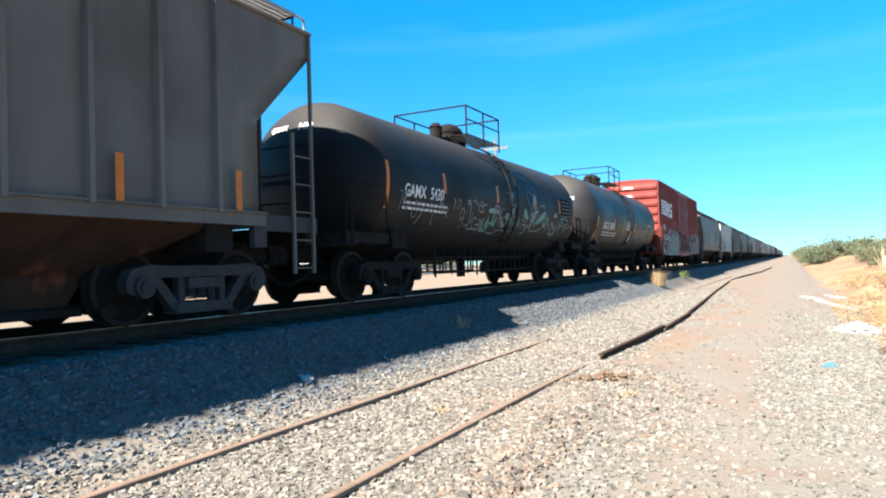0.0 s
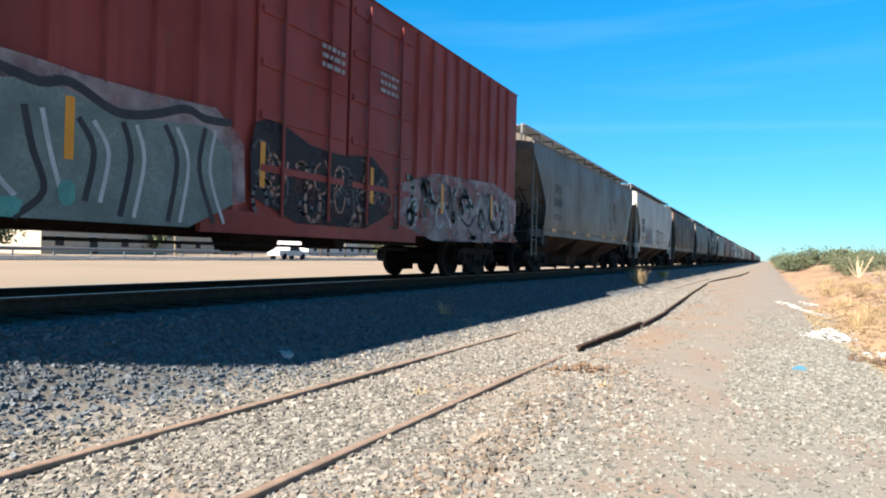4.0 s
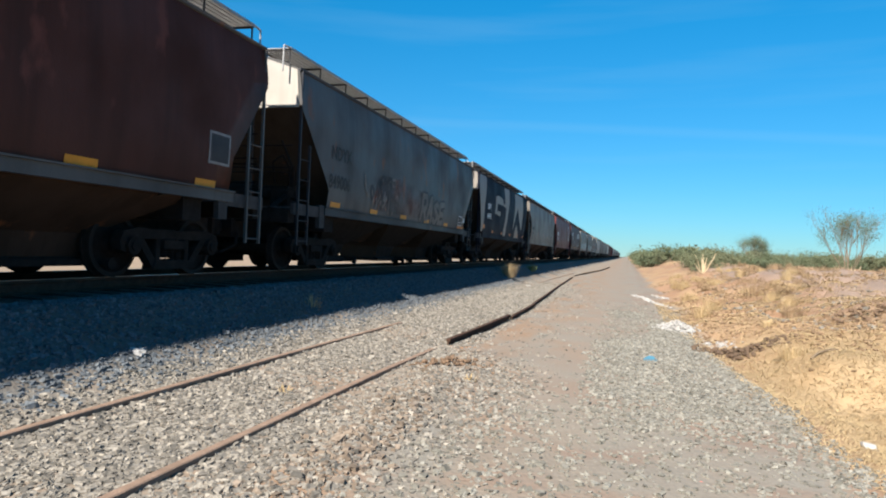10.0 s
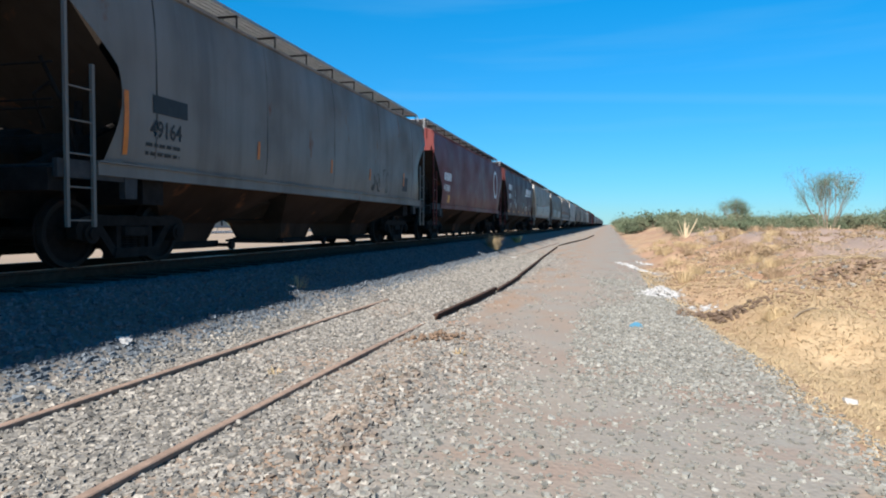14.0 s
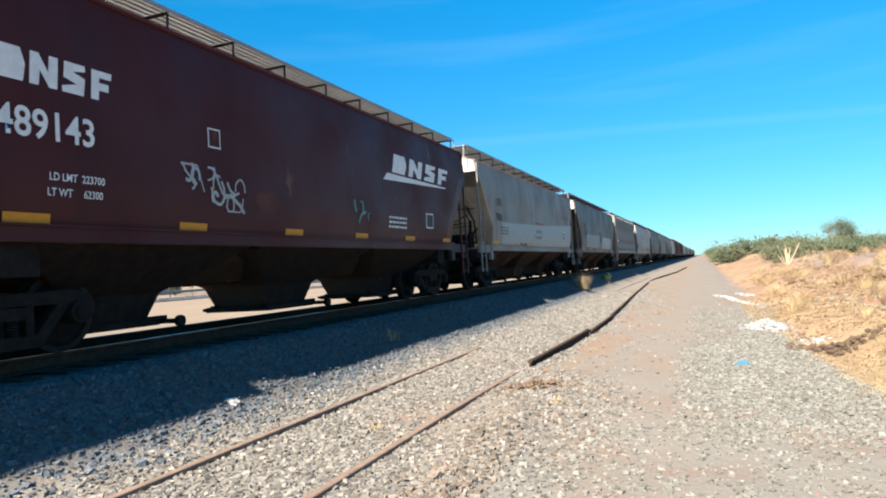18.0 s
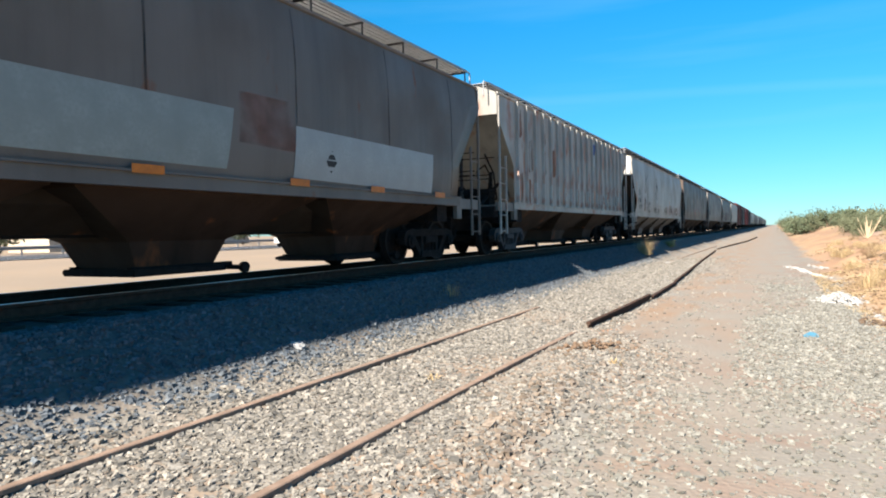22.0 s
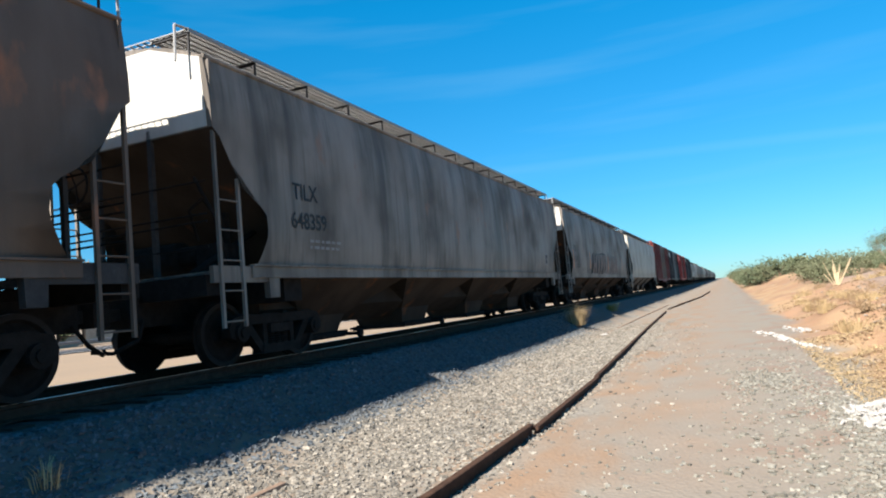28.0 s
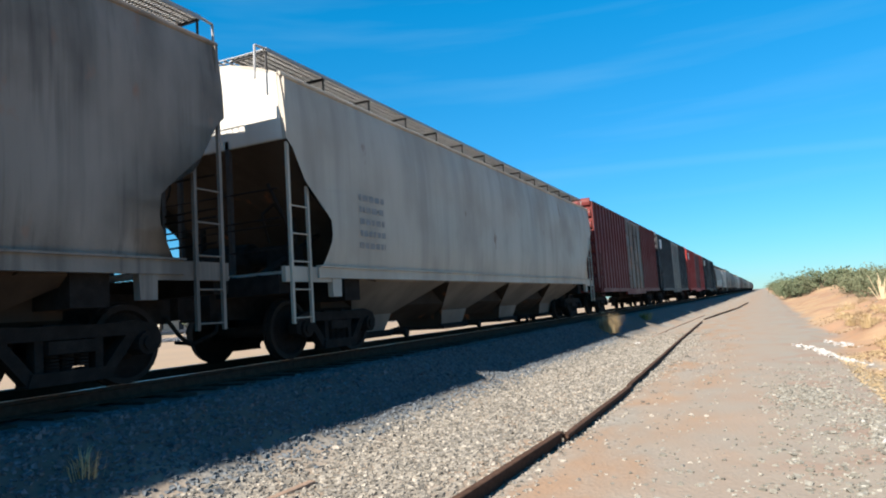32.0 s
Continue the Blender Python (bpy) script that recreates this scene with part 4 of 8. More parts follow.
FLAME_BLUE = plain("dull_violet_blue_spray_paint", (0.125, 0.135, 0.20), 0.6, 0, 0.35, 2.5, 0)
PALE_ROSE = plain("pale_rose_spray_paint", (0.23, 0.19, 0.175), 0.6, 0, 0.3, 5, 0)
LETTER_FILL = plain("streaked_rust_pink_spray", (0.165, 0.098, 0.076), 0.6, 0, 0.45, 2.2, 0)
GREY_SPRAY = plain("grey_spray_paint", (0.240, 0.232, 0.224), 0.6, 0, 0.3, 5, 0)
PALE_SPRAY = plain("silver_spray_paint", (0.375, 0.390, 0.390), 0.5, 0, 0.25, 5, 0)
TEAL_SPRAY = plain("teal_spray_paint", (0.075, 0.255, 0.225), 0.5, 0, 0.3, 5, 0)
PINK_SPRAY = plain("rusty_pink_spray_paint", (0.288, 0.168, 0.128), 0.6, 0, 0.3, 4, 0)
ROSE_SPRAY = plain("bright_rust_pink_spray", (0.235, 0.135, 0.105), 0.6, 0, 0.3, 4, 0)
DARK_SPRAY = plain("black_spray_paint", (0.03, 0.028, 0.03), 0.6, 0, 0.3, 5, 0)
RED_SPRAY = plain("faded_red_spray_paint", (0.315, 0.075, 0.053), 0.6, 0, 0.3, 4, 0)
CREAM = plain("cream_grey_paint", (0.250, 0.205, 0.165), 0.55, 0, 0.2, 2.2, 0.05)
GREEN_PATCH = plain("greenish_grey_paint_patch", (0.225, 0.252, 0.238), 0.55, 0, 0.12, 3, 0.04)
PATCH = plain("fresh_white_paint_patch", (0.300, 0.315, 0.305), 0.5, 0, 0.1, 3, 0.04)
RUST_STAIN = faded_spray("rust_stain", (0.20, 0.088, 0.046), 0.43, 0.72, 2.6)
RUST_RUN = faded_spray("rust_run", (0.235, 0.088, 0.042), 0.45, 0.66, 1.0, (5.0, 6.0, 1.1))
SEAM = faded_spray("grimy_seam", (0.045, 0.04, 0.035), 0.25, 0.75, 1.1)
MUD_SPRAY = plain("faded_brown_grey_spray", (0.15, 0.13, 0.11), 0.6, 0, 0.35, 4, 0)
HALO = faded_spray("thin_pale_spray", (0.30, 0.25, 0.25), 0.30, 0.62, 1.6)
DARK_HAZE = faded_spray("thin_black_spray", (0.03, 0.026, 0.028), 0.12, 0.50, 1.6)
RED_HAZE = faded_spray("thin_red_spray", (0.24, 0.085, 0.06), 0.42, 0.90, 2.0)


def place(car, y_near, L):
    """Stand a car of body length L with its leading end at y_near when the clip begins."""
    car.matrix_basis = pose(TRACK_X, y_near + L / 2, RAIL_Z)
    TRAIN.append(car)


TRAIN = []


def covered_hopper(label, y_near, L, paint, eave=3.98, cut=(3.55, 2.1, 1.2), style="curved", bays=3, trim=None, chute="chute", truck="under", posts=0, post_pitch=0.78, seams=0, sill=True, walkway=None, walk_lift=0.42, tall_ladder=True, group="freight wagons", end_paint=None, slope=None, platform=None):
    car = tagged(new("covered_hopper_wagon"), label, "freight wagon", group)
    prof, cutf = profile(style, eave), cutter(cut, eave)
    trim = trim or paint
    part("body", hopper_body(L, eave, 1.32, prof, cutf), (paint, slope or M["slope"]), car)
    for s in (-1, 1):
        bm = bmesh.new()
        a, b = sorted((s * (prof(1.35) - 0.03), s * (prof(1.35) + 0.035)))
        e = cutf(1.35)
        box(bm, a, b, -L / 2 + e - 0.1, L / 2 - e + 0.1, 1.20, 1.36 if sill else 1.28)
        if sill:
            a, b = sorted((s * (prof(1.35) - 0.02), s * (prof(1.35) + 0.07)))
            box(bm, a, b, -L / 2 + e - 0.1, L / 2 - e + 0.1, 1.36, 1.385)
        part("side_sill", bm, trim, car)
    for s in (-1, 1):
        bm = bmesh.new()
        hx = prof(eave)
        tube(bm, (s * (hx + 0.005), -L / 2, eave - 0.01), (s * (hx + 0.005), L / 2, eave - 0.01), 0.035, seg=8)
        part("eave_rail", bm, trim, car)
    if seams:
        polys = [quad(-L / 2 + 1.6 + (L - 3.2) * k / seams, 1.5, 0.035, eave - 1.6) for k in range(seams + 1)]
        for q in polys:
            decal(car, "weld_seam", [q], SEAM, prof, "dark weld seam", 0.004)
    if posts:
        bm = bmesh.new()
        prism(bm, [(1.50, -0.055), (1.60, -0.03), (1.60, 0.03), (1.50, 0.055)], "z", 1.34, eave - 0.02)
        first = part("side_post", bm, trim, car)
        k = 0
        y = -L / 2 + 1.35
        while y <= L / 2 - 1.3:
            for r in (0, 180):
                if k:
                    share(first, car, pose(0, y if not r else y, 0, 0, 0, r))
                else:
                    first.matrix_basis = pose(0, y, 0)
                k += 1
            y += post_pitch
    under_frame(car, L)
    span = L - 3.3
    for k in range(bays):
        bay(car, -span / 2 + span * (k + 0.5) / bays, span / bays, 1.30, M[chute], low=0.70 if bays == 3 else 0.44)
    for s in (-1, 1):
        add_truck(car, s * (L / 2 - 1.75), truck)
        add_coupler(car, s * (L / 2 + 0.12), s)
        # default platform colour is dark steel, for the shade at the car ends
        end_platform(car, L, s, platform or M["truck_grey"], s < 0)
        for q in (-1, 1):
            ladder(car, q * 1.545, s * (L / 2 - 0.06), -s, 0.55, eave - 0.05 if tall_ladder else 2.7, 2.55, trim)
    # plate over the upper end, in a paler tone than the side sheets
    if end_paint:
        zp = {"bulb": 3.16, "round": 3.28}.get(cut) or cut[0]
        bm = bmesh.new()
        w = prof(eave) - 0.04
        prism(bm, [(-w - 0.06, zp + 0.03), (w + 0.06, zp + 0.03), (w, eave - 0.02), (0.6, eave + 0.27), (-0.6, eave + 0.27), (-w, eave - 0.02)], "y", -L / 2 - 0.010, -L / 2 + 0.01)
        part("end_panel", bm, end_paint, car, "upper end panel, toned paler than the side")
    roof_walk(car, L, eave, walkway or M["walkway"], walk_lift)
    place(car, y_near, L)
    return car, prof


def strips(car, L, prof, z=1.42, n=5, mat=None, w=0.5, h=0.11, up=False):
    polys = []
    for k in range(n):
        y = -L / 2 + 1.5 + (L - 3.4) * k / max(1, n - 1)
        polys.append(quad(y, z, 0.10, 0.62) if up else quad(y, z, w, h))
    for p in polys:
        decal(car, "reflector_strip", [p], mat or M["yellow"], prof, "reflective strip", 0.012)


def tank_shell(L, r, zc):
    """A round tank lying along y with domed heads."""
    bm = bmesh.new()
    seg, prof = 40, []
    hd = r * 0.5
    for k in range(9):
        a = math.pi / 2 * k / 8
        prof.append((-L / 2 - hd * math.cos(a), r * math.sin(a)))
    for k in range(1, 20):
        prof.append((-L / 2 + L * k / 20, r))
    for k in range(8, -1, -1):
        a = math.pi / 2 * k / 8
        prof.append((L / 2 + hd * math.cos(a), r * math.sin(a)))
    rings = [[bm.verts.new((max(rr, 1e-3) * math.cos(2 * math.pi * k / seg), y, zc + max(rr, 1e-3) * math.sin(2 * math.pi * k / seg))) for k in range(seg)] for y, rr in prof]
    for a, b in zip(rings, rings[1:]):
        for k in range(seg):
            bm.faces.new((a[k], a[(k + 1) % seg], b[(k + 1) % seg], b[k]))
    bmesh.ops.remove_doubles(bm, verts=bm.verts, dist=2e-3)
    return bm


def tank_wagon(label, y_seam, L, paint, r=1.47, zc=2.52, plat=0.0, strip="orange", cage=True):
    """y_seam: where the cylinder begins at its leading end; L: the cylinder's length."""
    car = tagged(new("tank_wagon"), label, "tank wagon", "freight wagons")
    prof = lambda z: math.sqrt(max(0.05, r * r - (z - zc) ** 2))
    part("tank", tank_shell(L, r, zc), paint, car, smooth=True)
    F_ = L + 1.9
    bm = bmesh.new()
    box(bm, -0.28, 0.28, -F_ / 2, F_ / 2, 0.72, 1.05)
    for s in (-1, 1):
        y = s * (L / 2 - 0.75)
        prism(bm, [(-1.30, 0.95), (1.30, 0.95), (1.25, 1.35), (0.9, 1.60), (-0.9, 1.60), (-1.25, 1.35)], "y", y - 0.25, y + 0.25)
        box(bm, -1.40, 1.40, s * F_ / 2 - 0.14, s * F_ / 2 + 0.14, 0.98, 1.22)
        a, b = sorted((s * F_ / 2, s * (F_ / 2 - 1.1)))
        for q in (-1, 1):
            box(bm, min(q * 1.36, q * 1.44), max(q * 1.36, q * 1.44), a, b, 1.02, 1.20)
    part("frame", bm, M["under"], car, "black frame and tank saddles")
    bm = bmesh.new()
    for s in (-1, 1):
        y0 = s * F_ / 2
        pipe(bm, [(-1.3, y0, 1.2), (-1.3, y0, 2.1), (1.3, y0, 2.1), (1.3, y0, 1.2)], 0.022)
        for q in (-1, 1):
            pipe(bm, [(q * 1.42, y0, 1.2), (q * 1.42, y0, 2.05), (q * 1.46, y0 - s * 1.0, 2.05), (q * 1.46, y0 - s * 1.0, 1.2)], 0.02)
            pipe(bm, [(q * 1.50, s * (L / 2 - 0.2), 1.25), (q * 1.50, 0, 1.25)], 0.022)
    part("hand_rail", bm, M["under"], car, "thin side hand rail")
    bm = bmesh.new()
    top = zc + r
    tube(bm, (0, plat, top - 0.1), (0, plat, top + 0.30), 0.36, seg=20)
    tube(bm, (0, plat, top + 0.30), (0, plat, top + 0.34), 0.39, seg=20)
    for k in range(4):
        a, b = math.pi / 2 * k / 4, math.pi / 2 * (k + 1) / 4
        tube(bm, (0, plat, top + 0.34 + 0.22 * math.sin(a)), (0, plat, top + 0.34 + 0.22 * math.sin(b)), 0.33 * math.cos(a), max(0.02, 0.33 * math.cos(b)), seg=20)
    for k in range(8):
        a = math.pi * k / 4
        tube(bm, (0.36 * math.cos(a), plat + 0.36 * math.sin(a), top + 0.24), (0.36 * math.cos(a), plat + 0.36 * math.sin(a), top + 0.40), 0.025, seg=6)
    part("manway", bm, M["under"], car, "round domed manway with bolted lid")
    for y, h in ((plat - 0.78, 0.34), (plat + 0.62, 0.24)):
        bm = bmesh.new()
        tube(bm, (0.05, y, top - 0.08), (0.05, y, top + h), 0.15, seg=14)
        tube(bm, (0.05, y, top + h), (0.05, y, top + h + 0.10), 0.18, 0.10, seg=14)
        part("valve", bm, M["under"], car, "squat capped safety valve")
    bm = bmesh.new()
    for s in (-1, 1):
        a, b = sorted((s * 0.45, s * 1.0))
        grating(bm, a, b, plat - 1.0, plat + 1.0, top + 0.05, 0.1)
    part("dome_platform", bm, M["under"], car, "grating platform round the dome")
    for s in (-1, 1):
        bm = bmesh.new()
        for y in (plat - 1.0, plat, plat + 1.0):
            tube(bm, (s * 1.0, y, top - 0.15), (s * 1.0, y, top + 0.72), 0.022)
        pipe(bm, [(s * 1.0, plat - 1.0, top + 0.72), (s * 1.0, plat + 1.0, top + 0.72)], 0.02)
        pipe(bm, [(s * 1.0, plat - 1.0, top + 0.40), (s * 1.0, plat + 1.0, top + 0.40)], 0.016)
        part("platform_rail", bm, M["under"], car, "tubular side rail of the dome platform")
    for y in (plat - 1.0, plat + 1.0):
        bm = bmesh.new()
        pipe(bm, [(-1.0, y, top + 0.72), (1.0, y, top + 0.72)], 0.02)
        part("platform_rail", bm, M["under"], car, "tubular cross rail of the dome platform")
    for s in (-1, 1):
        for dy in (-0.22, 0.22):
            bm = bmesh.new()
            pts = [(s * math.cos(a) * (r + 0.06), plat + 0.6 + dy, zc + math.sin(a) * (r + 0.06)) for a in np.linspace(1.35, -0.75, 12)]
            pipe(bm, pts, 0.02)
            part("ladder_stile", bm, M["under"], car, "curved ladder stile over the tank's side")
        for a in np.linspace(1.2, -0.7, 9):
            bm = bmesh.new()
            tube(bm, (s * math.cos(a) * (r + 0.06), plat + 0.38, zc + math.sin(a) * (r + 0.06)), (s * math.cos(a) * (r + 0.06), plat + 0.82, zc + math.sin(a) * (r + 0.06)), 0.014, seg=6)
            part("ladder_rung", bm, M["under"], car)
    if cage:
        bm = bmesh.new()
        n = 16
        for x in (-0.9, 0.9):
            for z in (0.45, 0.78):
                box(bm, x - 0.02, x + 0.02, -2.9, 2.9, z - 0.02, z + 0.02)
            for k in range(n + 1):
                y = -2.9 + 5.8 * k / n
                box(bm, x - 0.015, x + 0.015, y - 0.02, y + 0.02, 0.35 if k % 3 == 0 else 0.45, 1.05)
        tube(bm, (0, 0.2, 0.3), (0, 0.2, 1.2), 0.12)
        tube(bm, (-0.5, -1.2, 0.85), (-0.5, 0.1, 0.85), 0.2)
        part("brake_rigging", bm, M["under"], car, "black rods and pipes hanging under the tank")
    for s in (-1, 1):
        add_truck(car, s * (L / 2 - 0.75))
        add_coupler(car, s * (F_ / 2 - 0.25), s)
    car.matrix_basis = pose(TRACK_X, y_seam + L / 2, RAIL_Z)
    TRAIN.append(car)
    for y in (-L / 2 + 0.02, L / 2 - 0.12):
        decal(car, "reflector_strip", [quad(y, zc - 0.95 if strip == "yellow" else zc - 0.55, 0.10, 0.85)], M[strip], prof, "reflective strip")
    for y in (-3.1, -1.38, 0.9, 3.68) if strip == "yellow" else (-L / 2 + 2.2, -L / 2 + 5.0, L / 2 - 3.8, L / 2 - 1.6):
        decal(car, "reflector_strip", [quad(y, zc - (0.52 if strip == "yellow" else 0.12), 0.11, 0.42)], M[strip], prof, "reflective strip")
    return car, prof


def boxcar(label, y_near, L, paint, door_paint, height_=5.05, group="freight wagons", detail=True):
    car = tagged(new("boxcar"), label, "boxcar", group)
    hw, z0, z1 = 1.47, 0.92, height_ - 0.12
    bm = bmesh.new()
    box(bm, -hw, hw, -L / 2, L / 2, z0, z1)
    part("body", bm, paint, car)
    bm = bmesh.new()
    prism(bm, [(-hw - 0.04, z1), (hw + 0.04, z1), (hw * 0.6, z1 + 0.10), (0, height_), (-hw * 0.6, z1 + 0.10)], "y", -L / 2 - 0.03, L / 2 + 0.03)
    part("roof", bm, paint, car)
    bm = bmesh.new()
    prism(bm, [(hw - 0.01, -0.10), (hw + 0.055, -0.06), (hw + 0.055, 0.06), (hw - 0.01, 0.10)], "z", z0 + 0.12, z1 - 0.05)
    first = part("side_rib", bm, paint, car)
    pitch, k = 0.62, 0
    ys = [y for y in np.arange(-L / 2 + 0.45, L / 2 - 0.2, pitch) if abs(y - 0.55) > 2.25]
    for y in ys:
        for r in (0, 180):
            if k:
                share(first, car, pose(0, y, 0, 0, 0, r))
            else:
                first.matrix_basis = pose(0, y, 0)
            k += 1
    for y in (-0.6, 1.6):
        bm = bmesh.new()
        box(bm, hw, hw + 0.05, y - 1.06, y + 1.06, z0 + 0.12, z1 - 0.12)
        for z in np.arange(z0 + 0.7, z1 - 0.4, 0.72):
            box(bm, hw + 0.05, hw + 0.075, y - 0.98, y + 0.98, z, z + 0.10)
        d = part("sliding_door", bm, door_paint, car, "sliding side door")
        bm = bmesh.new()
        for q in (-0.55, 0.55):
            tube(bm, (hw + 0.10, y + q, z0 + 0.1), (hw + 0.10, y + q, z1 - 0.2), 0.025)
        part("lock_bar", bm, door_paint, d, "upright lock bars")
    for s in (-1, 1):
        for z in np.arange(z0 + 0.22, z1 - 0.15, 0.47):
            bm = bmesh.new()
            a = s * L / 2
            prism(bm, [(a, z), (a + s * 0.09, z + 0.06), (a + s * 0.11, z + 0.18), (a + s * 0.09, z + 0.30), (a, z + 0.36)], "x", -hw + 0.08, hw - 0.08)
            part("end_corrugation", bm, paint, car)
        bm = bmesh.new()
        a = s * (L / 2 + 0.10)
        pipe(bm, [(-1.2, a, 2.2), (1.2, a, 2.2)], 0.02)
        box(bm, -1.2, 1.2, min(a, a + s * 0.3), max(a, a + s * 0.3), 1.25, 1.29)
        for x in (-1.35, -0.95, 0.95, 1.35):
            tube(bm, (x, a + s * 0.03, 1.1), (x, a + s * 0.03, 2.35), 0.018)
        for z in (1.45, 1.8, 2.15):
            for x in (-1.15, 1.15):
                tube(bm, (x - 0.2, a + s * 0.03, z), (x + 0.2, a + s * 0.03, z), 0.014)
        tube(bm, (-0.75, a, 2.0), (-0.75, a + s * 0.05, 2.0), 0.27, seg=16)
        part("end_rail", bm, paint, car, "end grab rails, steps and brake wheel")
        add_truck(car, s * (L / 2 - 1.75))
        add_coupler(car, s * (L / 2 + 0.12), s)
    for q in (-1, 1):
        bm = bmesh.new()
        x = q * (hw + 0.08)
        for y in (-L / 2 + 0.10, -L / 2 + 0.48):
            box(bm, x - 0.015, x + 0.015, y - 0.015, y + 0.015, 0.7, 2.5)
        for z in np.arange(0.75, 2.5, 0.38):
            tube(bm, (x, -L / 2 + 0.10, z), (x, -L / 2 + 0.48, z), 0.012)
        part("ladder", bm, paint, car, "short corner ladder")
    for q in (-1, 1):
        bm = bmesh.new()
        a, b = sorted((q * (hw - 0.02), q * (hw + 0.06)))
        box(bm, a, b, -L / 2, L / 2, z0 - 0.02, z0 + 0.14)
        box(bm, a, b, -2.6, 2.9, z0 - 0.16, z0 - 0.02)
        part("side_sill", bm, paint, car)
    bm = bmesh.new()
    box(bm, -0.3, 0.3, -L / 2, L / 2, 0.72, 1.02)
    for y in np.arange(-3.2, 3.3, 0.8):
        box(bm, -1.3, 1.3, y - 0.06, y + 0.06, 0.86, 1.0)
    tube(bm, (0.7, -1.4, 0.72), (0.7, -0.4, 0.72), 0.2)
    tube(bm, (0.5, 0.8, 0.75), (1.2, 0.8, 0.75), 0.16)
    pipe(bm, [(1.0, -4.2, 0.62), (1.0, 3.5, 0.62)], 0.025)
    part("under_frame", bm, M["under"], car, "black under-frame and brake gear")
    prof = lambda z: hw + 0.062
    place(car, y_near, L)
    return car, prof


# -- the train, from its leading end on --
P = {
    "old_grey": car_paint("old_grey_paint", (0.1287, 0.1139, 0.0981), 0.4, 0.10),
    "tank_black": car_paint("satin_black_paint", (0.0095, 0.0095, 0.0098), 0.2, 0.05, (0.022, 0.019, 0.017), 0.5, spec=0.16, pale_top_from=2.75),
    "tank_black2": car_paint("cleaner_black_paint", (0.0115, 0.0118, 0.012), 0.2, 0.03, (0.022, 0.019, 0.017), 0.46, spec=0.30, pale_top_from=2.85),
    "box_red": car_paint("boxcar_red_paint", (0.215, 0.036, 0.026), 0.35, 0.12, (0.16, 0.05, 0.03), 0.5),
    "warm_grey": car_paint("warm_grey_paint", (0.1417, 0.1198, 0.0975), 0.35, 0.08),
    "white": car_paint("off_white_paint", (0.3843, 0.3547, 0.3121), 0.25, 0.05),
    "rust_brown": car_paint("dark_rusty_brown_paint", (0.0701, 0.0277, 0.0208), 0.5, 0.22, (0.11, 0.04, 0.03), spec=0.08),
    "dark_grey": car_paint("sooty_grey_paint", (0.080, 0.0765, 0.0735), 0.5, 0.2),
    "navy": car_paint("navy_blue_paint", (0.0055, 0.008, 0.018), 0.2, 0.03, (0.05, 0.03, 0.02), 0.6, 0.4, 0.07),
    "mid_grey": car_paint("mid_grey_paint", (0.1736, 0.1551, 0.1348), 0.4, 0.10),
    "mineral_red": car_paint("mineral_red_paint", (0.1248, 0.0218, 0.0187), 0.3, 0.08),
    "mineral_red2": car_paint("deep_mineral_red_paint", (0.056, 0.0082, 0.0086), 0.25, 0.06),
    "light_grey": car_paint("light_grey_paint", (0.2324, 0.2069, 0.1786), 0.3, 0.06),
    "slate": car_paint("brownish_grey_paint", (0.1360, 0.1160, 0.1000), 0.3, 0.06),
    "rib_white": car_paint("rust_stained_white_paint", (0.3472, 0.3268, 0.2876), 0.35, 0.38, (0.30, 0.14, 0.09)),
    "tilx_white": car_paint("weathered_white_paint", (0.3707, 0.3370, 0.2910), 0.35, 0.14, (0.36, 0.22, 0.15)),
    "tan": car_paint("rusty_tan_paint", (0.1310, 0.0936, 0.0718), 0.45, 0.3, (0.26, 0.12, 0.07)),
    "weathered": car_paint("streaked_grey_paint", (0.2220, 0.1923, 0.1640), 0.78, 0.15, (0.24, 0.14, 0.10), 0.55, 0.9),
    "pale_grey": car_paint("pale_grey_paint", (0.3960, 0.3550, 0.2948), 0.3, 0.05),
    "black_box": car_paint("sooty_black_paint", (0.0273, 0.0273, 0.0312), 0.3, 0.15),
    "bright_red": car_paint("bright_red_paint", (0.3276, 0.0351, 0.0273), 0.25, 0.05),
}


# white raised so that the ends' sunlit glare lies in the colour
SUNLIT_END = car_paint("dusty_white_end_paint", (0.56, 0.54, 0.49), 0.25, 0.05)
# dirty grey that also tones pale wagons' slope sheets down for shade
DIRTY_SHADED_SLOPE = car_paint("dirty_grey_slope_sheet", (0.17, 0.165, 0.145), 0.5, 0.25)
PALE_END = car_paint("dusty_pink_end_paint", (0.26, 0.19, 0.15), 0.3, 0.1)


